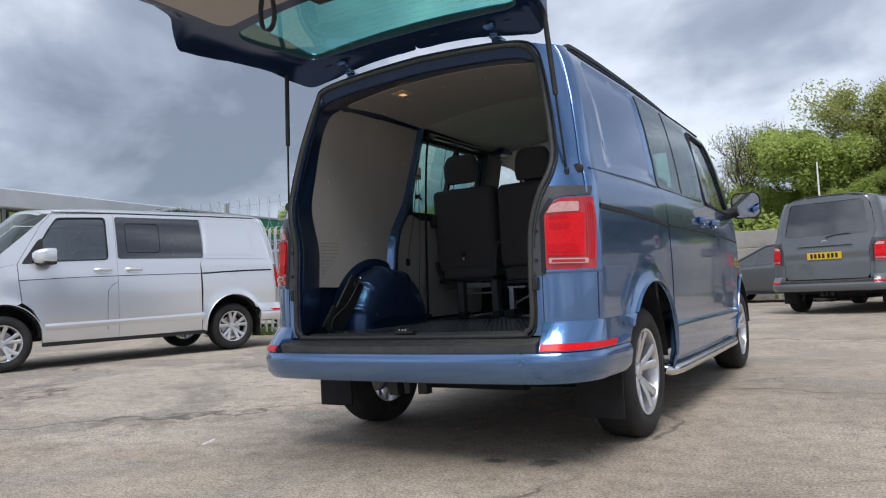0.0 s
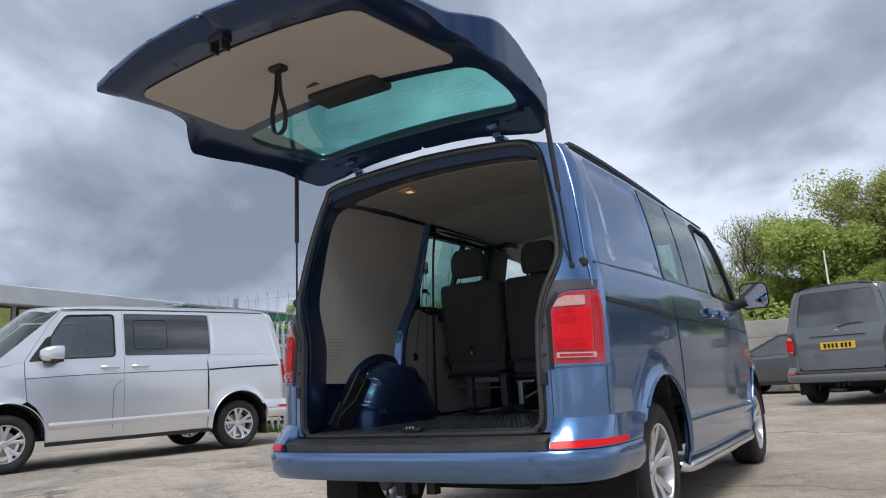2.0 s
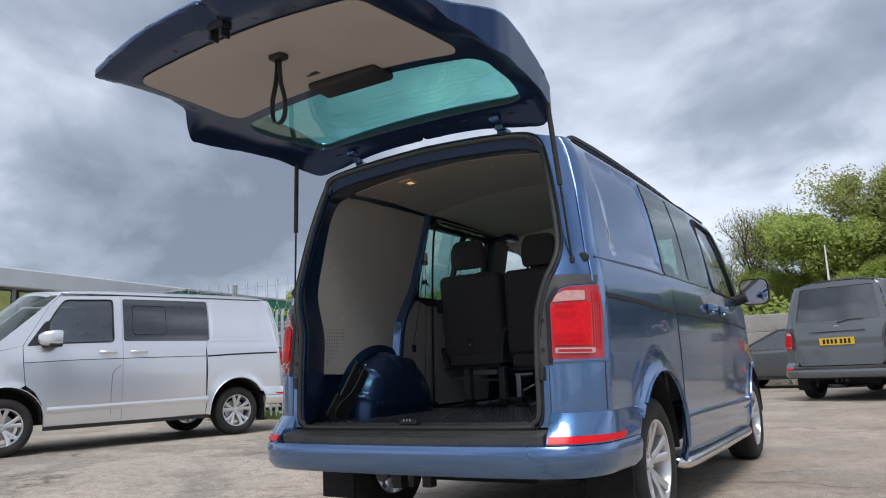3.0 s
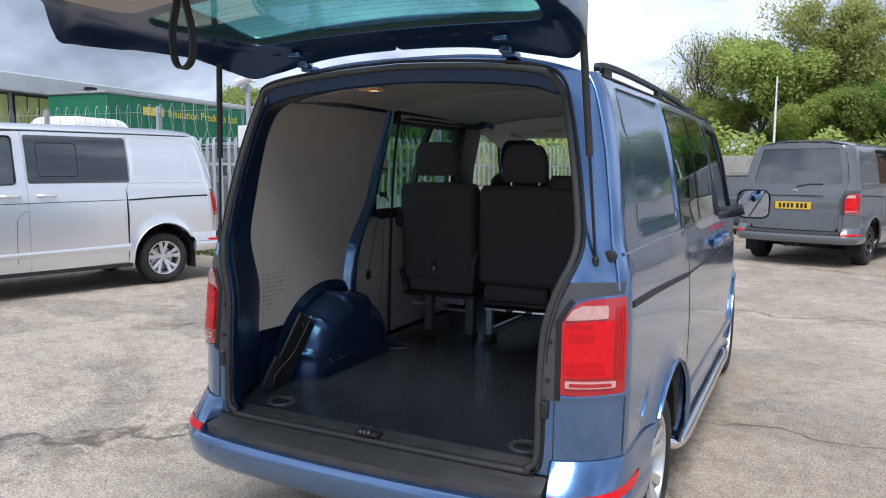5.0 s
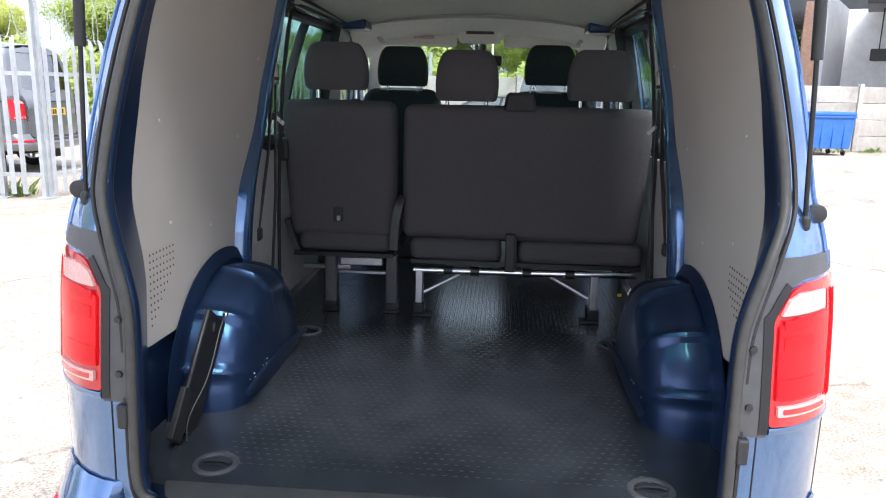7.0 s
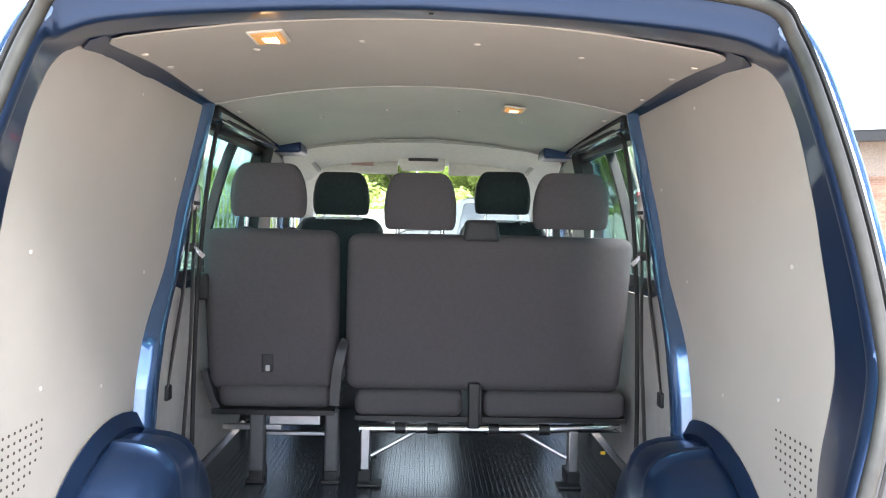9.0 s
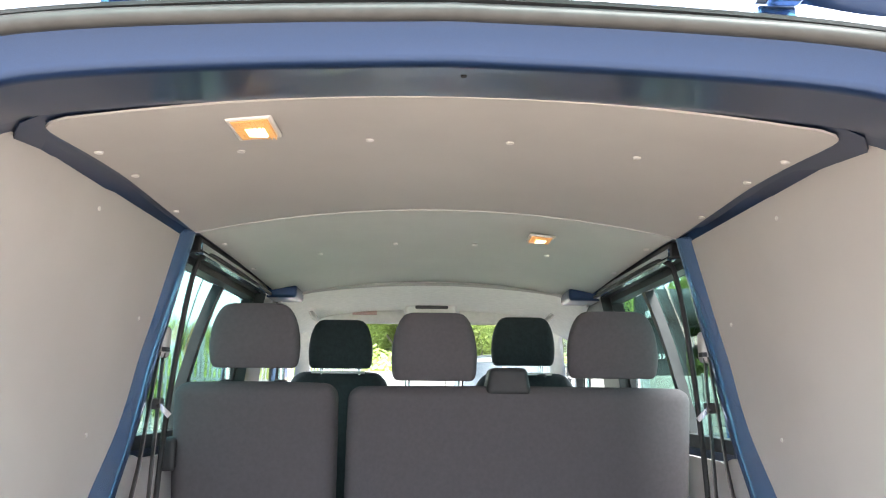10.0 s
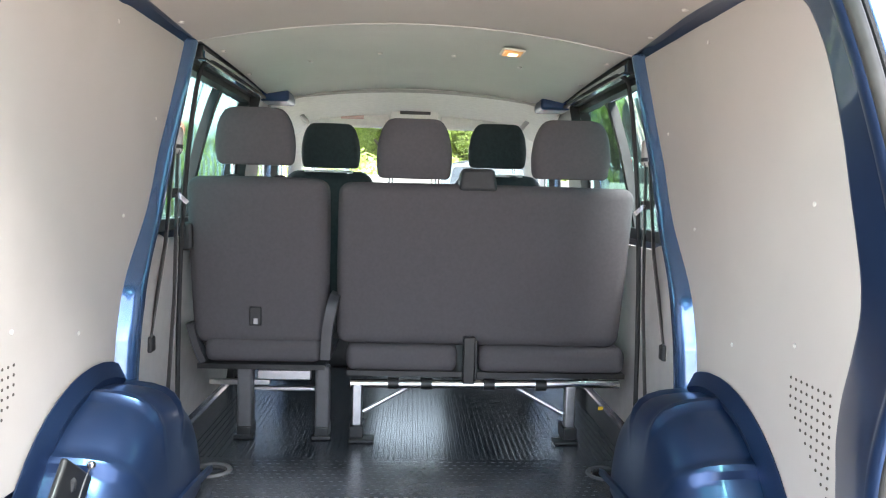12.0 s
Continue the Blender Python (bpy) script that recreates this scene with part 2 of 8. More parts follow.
def smooth_path(pts, n=6):
    """Catmull-Rom through points."""
    pts = [Vector(p) for p in pts]
    out = []
    for i in range(len(pts) - 1):
        p0, p1, p2, p3 = pts[max(i - 1, 0)], pts[i], pts[i + 1], pts[min(i + 2, len(pts) - 1)]
        for k in range(n):
            t = k / n
            out.append(0.5 * ((2 * p1) + (p2 - p0) * t + (2 * p0 - 5 * p1 + 4 * p2 - p3) * t * t + (3 * p1 - p0 - 3 * p2 + p3) * t ** 3))
    out.append(pts[-1])
    return out


def sweep(bm, pts, prof, closed=False, up=(0, 0, 1), cap=True):
    """Sweeps a closed profile of (side, up) pairs along points."""
    pts = [Vector(p) for p in pts]
    rings = []
    n = len(pts)
    for i, p in enumerate(pts):
        a = pts[(i - 1) % n] if closed else pts[max(i - 1, 0)]
        b = pts[(i + 1) % n] if closed else pts[min(i + 1, n - 1)]
        t = (b - a).normalized()
        side = t.cross(Vector(up))
        side = side.normalized() if side.length > 1e-5 else Vector((1, 0, 0))
        u = side.cross(t).normalized()
        rings.append([bm.verts.new(p + side * x + u * y) for x, y in prof])
    m = len(prof)
    for i in range(n if closed else n - 1):
        r0, r1 = rings[i], rings[(i + 1) % n]
        for k in range(m):
            bm.faces.new((r0[k], r0[(k + 1) % m], r1[(k + 1) % m], r1[k]))
    if cap and not closed:
        bm.faces.new(rings[0][::-1])
        bm.faces.new(rings[-1])
    return bm


def side_sweep(pts, prof, s):
    """A sweep along a van's side whose profile points outward on either side."""
    return sweep(bmesh.new(), pts, prof if s > 0 else [(-a, b) for a, b in prof[::-1]])


def ring(r, n=10, ry=None):
    return [(r * math.cos(2 * math.pi * k / n), (ry or r) * math.sin(2 * math.pi * k / n)) for k in range(n)]


def tube(pts, r, n=10, closed=False, ry=None, bm=None, up=(0, 0, 1)):
    return sweep(bm or bmesh.new(), pts, ring(r, n, ry), closed, up)


def lathe(bm, prof, n=40, axis="x", c=(0, 0, 0), closed=False):
    """Turns (axial, radius) pairs round an axis."""
    rings = []
    for a, r in prof:
        row = []
        for k in range(n):
            w = 2 * math.pi * k / n
            p = (a, r * math.cos(w), r * math.sin(w)) if axis == "x" else (r * math.cos(w), r * math.sin(w), a) if axis == "z" else (r * math.cos(w), a, r * math.sin(w))
            row.append(bm.verts.new(Vector(p) + Vector(c)))
        rings.append(row)
    m = len(prof)
    for i in range(m if closed else m - 1):
        r0, r1 = rings[i], rings[(i + 1) % m]
        for k in range(n):
            bm.faces.new((r0[k], r0[(k + 1) % n], r1[(k + 1) % n], r1[k]))
    return bm


def resample(loop, step, closed=True):
    out = []
    n = len(loop)
    for i in range(n if closed else n - 1):
        a, b = loop[i], loop[(i + 1) % n]
        k = max(1, int(math.ceil(math.dist(a, b) / step)))
        out += [(a[0] + (b[0] - a[0]) * j / k, a[1] + (b[1] - a[1]) * j / k) for j in range(k)]
    if not closed:
        out.append(tuple(loop[-1]))
    return out


def inside(px, py, loop):
    res = np.zeros(len(px), bool)
    n = len(loop)
    for i in range(n):
        (x0, y0), (x1, y1) = loop[i], loop[(i + 1) % n]
        if y0 == y1:
            continue
        hit = ((y0 > py) != (y1 > py)) & (px < (x1 - x0) * (py - y0) / (y1 - y0) + x0)
        res ^= hit
    return res


def sheet(outline, fn, holes=(), extra=(), step=0.06, flip=False):
    """A curved sheet: a flat outline with holes, triangulated evenly and carried into space by fn(u, v)."""
    from mathutils.geometry import delaunay_2d_cdt
    loops = [resample(outline, step * 0.8)] + [resample(h, step * 0.6) for h in holes] + [resample(e, step * 0.6) for e in extra]
    pts, edges = [], []
    for lp in loops:
        s = len(pts)
        pts += lp
        edges += [(s + i, s + (i + 1) % len(lp)) for i in range(len(lp))]
    arr = np.array(pts)
    lo, hi = arr.min(0), arr.max(0)
    gx, gy = np.meshgrid(np.arange(lo[0] + step / 2, hi[0], step), np.arange(lo[1] + step / 2, hi[1], step))
    gx, gy = gx.ravel(), gy.ravel()
    ok = inside(gx, gy, loops[0])
    for h in loops[1:1 + len(holes)]:
        ok &= ~inside(gx, gy, h)
    gx, gy = gx[ok], gy[ok]
    if len(gx):
        d = np.full(len(gx), 9.0)
        for x, y in pts:
            d = np.minimum(d, (gx - x) ** 2 + (gy - y) ** 2)
        far = d > (step * 0.4) ** 2
        pts += list(zip(gx[far].tolist(), gy[far].tolist()))
    vs, _, fs, *_ = delaunay_2d_cdt([Vector(p) for p in pts], edges, [], 0, 1e-6)
    cx = np.array([sum(vs[i][0] for i in f) / 3 for f in fs])
    cy = np.array([sum(vs[i][1] for i in f) / 3 for f in fs])
    ok = inside(cx, cy, loops[0])
    for h in loops[1:1 + len(holes)]:
        ok &= ~inside(cx, cy, h)
    bm = bmesh.new()
    bv = [bm.verts.new(fn(v[0], v[1])) for v in vs]
    for f, k in zip(fs, ok):
        if k:
            try:
                bm.faces.new([bv[i] for i in (f[::-1] if flip else f)])
            except ValueError:
                pass
    bmesh.ops.delete(bm, geom=[v for v in bm.verts if not v.link_faces], context="VERTS")
    return bm


def rounded(x0, y0, x1, y1, r, n=5):
    out = []
    for cx, cy, a in ((x1 - r, y0 + r, -90), (x1 - r, y1 - r, 0), (x0 + r, y1 - r, 90), (x0 + r, y0 + r, 180)):
        out += [(cx + r * math.cos(radians(a + 90 * k / n)), cy + r * math.sin(radians(a + 90 * k / n))) for k in range(n + 1)]
    return out


def round_poly(pts, r, n=4):
    """Rounds the corners of a polygon."""
    out = []
    m = len(pts)
    for i in range(m):
        p, a, b = Vector(pts[i]), Vector(pts[i - 1]), Vector(pts[(i + 1) % m])
        k = min(r, (a - p).length * 0.45, (b - p).length * 0.45)
        s, e = p + (a - p).normalized() * k, p + (b - p).normalized() * k
        for j in range(n + 1):
            t = j / n
            out.append(tuple((1 - t) ** 2 * s + 2 * t * (1 - t) * p + t * t * e))
    return out


def curve1(table):
    """A smooth function through (a, b) pairs."""
    xs, ys = np.array([p[0] for p in table]), np.array([p[1] for p in table])
    grid = np.linspace(xs[0], xs[-1], 400)
    vals = np.interp(grid, xs, ys)
    k = np.ones(15) / 15
    sm = np.convolve(np.pad(vals, 7, mode="edge"), k, "valid")
    return lambda a: float(np.interp(a, grid, sm))


# ---- the van body: shared shape of the three panel vans ----
# van axes: x to its right, y ahead from the rear bumper, z up
HALF = curve1([(0.25, 0.90), (0.40, 0.938), (0.60, 0.950), (0.90, 0.955), (1.10, 0.950), (1.25, 0.938), (1.335, 0.922), (1.355, 0.908), (1.50, 0.889), (1.70, 0.856), (1.85, 0.820), (1.92, 0.798), (1.955, 0.780), (2.01, 0.742)])
LEAN_REAR = curve1([(0.3, 0.085), (0.60, 0.09), (0.90, 0.10), (1.20, 0.13), (1.35, 0.165), (1.60, 0.215), (2.00, 0.31), (2.1, 0.33)])
CORNER_X, CORNER_Y, CORNER_U = 0.20, 0.18, 0.27
ARCH_R, REAR_AXLE, FRONT_AXLE, AXLE_Z = 0.435, 0.99, 4.02, 0.336
NOSE = curve1([(3.0, 0.0), (3.6, 0.004), (4.0, 0.03), (4.4, 0.10), (4.7, 0.22), (4.9, 0.36)])


def flare(y, z):
    """How far the sheet metal swells out towards the lip of a wheel arch."""
    best = 0.0
    for cy, most in ((REAR_AXLE, 1.0), (FRONT_AXLE, 0.7)):
        k = 1 - (math.hypot(y - cy, max(0.0, z - AXLE_Z - 0.04)) - ARCH_R) / 0.12
        best = max(best, min(1.0, k) * most)
    return 0.032 * best * best if best > 0 else 0.0


def skin(u, z, out=0.0):
    """Outer skin: u runs from the rear opening round the corner (u < 0) and forward along the side."""
    w, yb = HALF(z) + out, LEAN_REAR(z)
    y0 = yb + CORNER_Y
    if u >= 0:
        y = y0 + u
        k = min(1.0, u / 1.1)
        w += 0.018 * k * k * (3 - 2 * k) + flare(y, z)
        return (w - (NOSE(y) if y > 3.0 else 0.0), y, z)
    if u > -CORNER_U:
        a = -u / CORNER_U * math.pi / 2
        return (w - CORNER_X + CORNER_X * math.cos(a) ** 1.35, y0 - (CORNER_Y + out) * math.sin(a) ** 1.35, z)
    return (w - CORNER_X + (u + CORNER_U), yb - out, z)


def u_of(y, z):
    return y - LEAN_REAR(z) - CORNER_Y


def u_of_x(x, z):
    """Corner coordinate of a place on the rear by its distance from the middle."""
    k = x - (HALF(z) - CORNER_X)
    if k <= 0:
        return -CORNER_U + k
    return -math.acos(min(1, k / CORNER_X) ** (1 / 1.35)) / (math.pi / 2) * CORNER_U


# rear opening: (half width, height)
OPENING = [(0.688, 0.66), (0.690, 0.86), (0.693, 1.05), (0.707, 1.14), (0.738, 1.24), (0.772, 1.33), (0.780, 1.40), (0.767, 1.52), (0.738, 1.68), (0.703, 1.83), (0.672, 1.92)]
OPEN_TOP = [(0.625, 1.972), (0.50, 2.000), (0.25, 2.022), (0.0, 2.030)]
OPEN_LOW = [(0.0, 0.598), (0.60, 0.600), (0.655, 0.615)]


def roof_z(x, y):
    return 2.098 - 0.11 * (abs(x) / 0.755) ** 3 - 0.055 * max(0.0, (y - 2.4) / 1.2) ** 2 - 0.035 * max(0, 1 - (y - 0.3) / 0.5) ** 2


def side_map(s, out=0.0, recess=None):
    def fn(y, z):
        d = out
        if recess:
            d += recess(y, z)
        p = skin(u_of(y, z), z, d)
        return (s * p[0], p[1], p[2])
    return fn


def corner_map(s, out=0.0):
    def fn(u, z):
        p = skin(u, z, out)
        return (s * p[0], p[1], p[2])
    return fn




def arch(cy, r, n=18):
    cz = AXLE_Z + 0.04
    return [(cy + r * math.cos(math.pi * k / n), cz + r * math.sin(math.pi * k / n)) for k in range(n + 1)]


def wheel(parent, x, y, s, alloy, r=0.338):
    """Road wheel: tyre, five-twin-spoke alloy, brake disc; s is the outward side."""
    hub = new("wheel")
    hub.parent = parent
    hub.matrix_basis = pose(x, y, r, 0, 0, 0 if s > 0 else 180)
    bm = bmesh.new()
    lathe(bm, [(-0.095, 0.222), (-0.115, 0.25), (-0.118, 0.29), (-0.100, r - 0.012), (-0.075, r), (-0.03, r + 0.002), (0.03, r + 0.002), (0.075, r), (0.100, r - 0.012), (0.118, 0.29), (0.115, 0.25), (0.095, 0.222)], 56, closed=True)
    for g in (-0.055, -0.018, 0.018, 0.055):
        lathe(bm, [(g - 0.006, r + 0.0045), (g + 0.006, r + 0.0045)], 56)
    part("tyre", bm, TYRE, hub, "black rubber tyre")
    bm = bmesh.new()
    lathe(bm, [(0.098, 0.226), (0.106, 0.224), (0.104, 0.212), (0.085, 0.206), (0.0, 0.20), (-0.09, 0.21), (-0.09, 0.216), (0.0, 0.208), (0.085, 0.214)], 48, closed=True)
    lathe(bm, [(0.03, 0.001), (0.062, 0.001), (0.066, 0.026), (0.06, 0.034), (0.056, 0.056), (0.03, 0.066), (0.0, 0.07)], 30)
    for k in range(5):
        for d in (-1, 1):
            a = 2 * math.pi * k / 5 + math.pi / 2
            a0, a1 = a + d * 0.16, a + d * 0.30
            q = []
            for rr, aa, hw, xx in ((0.045, a0 * 0.5 + a * 0.5, 0.021, 0.052), (0.13, a + d * 0.175, 0.0205, 0.075), (0.208, a + d * 0.24, 0.026, 0.094)):
                c, t = Vector((0, rr * math.cos(aa), rr * math.sin(aa))), Vector((0, -math.sin(aa), math.cos(aa)))
                q.append([bm.verts.new(c + t * (w * hw) + Vector((xx - dz, 0, 0))) for w, dz in ((-1.0, 0.0), (-0.55, -0.006), (0.55, -0.006), (1.0, 0.0), (0.8, 0.035), (-0.8, 0.035))])
            for r0, r1 in zip(q, q[1:]):
                for j in range(6):
                    bm.faces.new((r0[j], r0[(j + 1) % 6], r1[(j + 1) % 6], r1[j]))
    part("rim", bm, alloy, hub, "five twin-spoke alloy rim")
    bm = lathe(bmesh.new(), [(0.0, 0.02), (0.012, 0.02), (0.012, 0.15), (0.0, 0.15)], 36)
    part("brake_disc", bm, STEEL, hub)
    for k in range(5):
        a = 2 * math.pi * k / 5 + math.pi / 2 + math.pi / 5
        bm = lathe(bmesh.new(), [(0.045, 0.0), (0.062, 0.008), (0.045, 0.010)], 8, c=(0, 0.048 * math.cos(a), 0.048 * math.sin(a)))
        part("wheel_bolt", bm, STEEL, hub)
    return hub


def tail_lamp(parent, s, paint):
    """Wrap-round rear lamp: red body, pale upper lens, clear strip at the foot."""
    z0, z1 = 0.888, 1.207
    ui, uo = -0.262, -0.058
    full = [(ui, z0), (uo, z0 - 0.012), (uo + 0.012, 1.10), (uo + 0.006, z1), (-0.17, 1.202), (-0.204, 1.190), (ui + 0.006, 1.128), (ui, 1.115)]
    lamp = part("tail_lamp", sheet(round_poly(full, 0.012), corner_map(s, 0.006), step=0.03, flip=s < 0), REDDARK, parent, "dark red wrap-round tail lamp", thick=0.03)
    def lens(name, loop, mat, out, label="", r=0.004):
        return part(name, sheet(round_poly(loop, r), corner_map(s, out), step=0.03, flip=s < 0), mat, lamp, label, thick=0.008)
    lens("red_lens", [(ui + 0.008, 0.948), (-0.112, 0.942), (-0.104, 1.132), (-0.20, 1.130), (ui + 0.010, 1.112)], RED, 0.011, "bright red lens")
    lens("clear_lens", [(-0.247, 1.136), (-0.124, 1.140), (-0.122, 1.183), (-0.192, 1.184), (-0.222, 1.170)], PINK, 0.012, "pale clear lens", 0.006)
    lens("reversing_lens", [(-0.246, 0.912), (-0.100, 0.907), (-0.098, 0.930), (-0.246, 0.936)], PINK, 0.012, "clear reversing strip")
    lens("reversing_core", [(-0.232, 0.917), (-0.112, 0.912), (-0.112, 0.924), (-0.232, 0.929)], REDDARK, 0.0128)
    for z0_, z1_ in ((1.106, 1.126), (1.060, 1.090)):
        lens("lamp_block", [(-0.238, z0_), (-0.162, z0_), (-0.162, z1_), (-0.238, z1_)], DEEPRED, 0.0122, "dark red block inside the lamp")
    lens("lamp_band", [(-0.253, 0.956), (-0.128, 0.952), (-0.135, 0.985), (-0.15, 0.996), (-0.253, 0.996)], DEEPRED, 0.0122)
    for u in (-0.098, -0.088, -0.078, -0.068):
        line = [corner_map(s, 0.009)(u + 0.02 * (z - 1.0), z) for z in np.linspace(0.925, 1.175, 7)]
        part("lens_rib", tube(line, 0.0014, 5, up=(0, 1, 0)), DEEPRED, lamp)
    # dark trim between lamp and opening
    edge = [(u_of_x(x, z), z) for x, z in OPENING if z < 1.26]
    trim = [(ui - 0.002, 0.862), (ui - 0.002, 1.12), (ui + 0.004, 1.134), (-0.206, 1.196), (-0.17, 1.210), (-0.06, 1.215), (-0.05, 1.255), (edge[-1][0] + 0.01, 1.26)]
    trim += [(u + 0.006, z) for u, z in edge[::-1]][:-1] + [(edge[0][0] + 0.006, 0.862)]
    part("lamp_surround", sheet(trim, corner_map(s, 0.004), step=0.03, flip=s < 0), SURROUND, parent, "dark grey plastic lamp surround", thick=0.006)
    # black gutter beside the lamp and the painted ledge under it
    gut = [(ui - 0.026, 0.87), (ui - 0.003, 0.87), (ui - 0.003, 1.118), (-0.208, 1.194), (-0.222, 1.206), (ui - 0.026, 1.13)]
    part("lamp_gutter", sheet(gut, corner_map(s, 0.0065), step=0.03, flip=s < 0), GUTTER, parent, "black gutter beside the lamp", thick=0.004)
    led = [skin(u, 0.878, 0.006) for u in np.linspace(ui + 0.002, uo + 0.03, 12)]
    part("lamp_ledge", side_sweep([(s * p[0], p[1], p[2]) for p in led], [(-0.02, -0.012), (0.000, -0.010), (0.003, 0.0), (0.001, 0.006), (-0.02, 0.006)], s), paint, parent)
    gap = [skin(u_of_x(0.742, z), z, 0.0012) for z in (0.66, 0.70, 0.76, 0.82, 0.862)]
    part("panel_gap", tube([(s * p[0], p[1], p[2]) for p in gap], 0.0015, 6, up=(0, 1, 0)), RUBBER, parent)
    for z in (0.93, 1.06):
        u = u_of_x(0.715, z)
        p = skin(u, z, 0.004)
        part("trim_screw", lathe(bmesh.new(), [(0.0, 0.009), (-0.006, 0.008), (-0.006, 0.0)], 10, "y", (s * p[0], p[1], p[2])), PLASTIC, parent)


def loft_rows(loops):
    bm = bmesh.new()
    rows = [[bm.verts.new(p) for p in lp] for lp in loops]
    for r0, r1 in zip(rows, rows[1:]):
        for i in range(len(r0) - 1):
            bm.faces.new((r0[i], r0[i + 1], r1[i + 1], r1[i]))
    return bm


SEAM_HIGH, SEAM_LOW, SEAM_FRONT = 1.425, 1.49, 2.655


BUMPER = [(0.0, -0.048), (0.35, -0.042), (0.62, -0.022), (0.78, 0.008), (0.87, 0.06), (0.928, 0.14), (0.955, 0.24), (0.962, 0.36), (0.968, 0.48), (0.968, 0.55)]
BUMPER_WAY = [Vector((x, y, 0)) for x, y in BUMPER[2:]]


def bumper_face(t, z, s, out=0.0):
    """Corner of the bumper: t runs from the step round to the wheel arch, z from its ledge up to the body."""
    way = smooth_path([tuple(p) for p in BUMPER_WAY], 6)
    way = [p for p in way if p[0] > 0.728]
    lens = [0.0]
    for a, b in zip(way, way[1:]):
        lens.append(lens[-1] + (Vector(b) - Vector(a)).length)
    d = t * lens[-1]
    k = max(i for i, v in enumerate(lens) if v <= d + 1e-9)
    k = min(k, len(way) - 2)
    low = Vector(way[k]).lerp(Vector(way[k + 1]), (d - lens[k]) / (lens[k + 1] - lens[k]))
    u0, u1 = u_of_x(0.742, 0.656), u_of(0.635, 0.656)
    u = u0 + (u1 - u0) * t
    hi = Vector(skin(u, 0.656, 0.003))
    out_dir = Vector((max(0.0, min(1.0, (t - 0.1) / 0.45)), -max(0.0, 1 - t / 0.55), 0))
    out_dir.normalize()
    low += out_dir * 0.010
    v = max(0.0, min(1.0, (z - 0.534) / 0.122))
    k = v ** 1.25 if v < 1 else 1.0
    p = Vector((low.x + (hi.x - low.x) * k, low.y + (hi.y - low.y) * k, z)) + out_dir * out
    return (s * p.x, p.y, p.z)


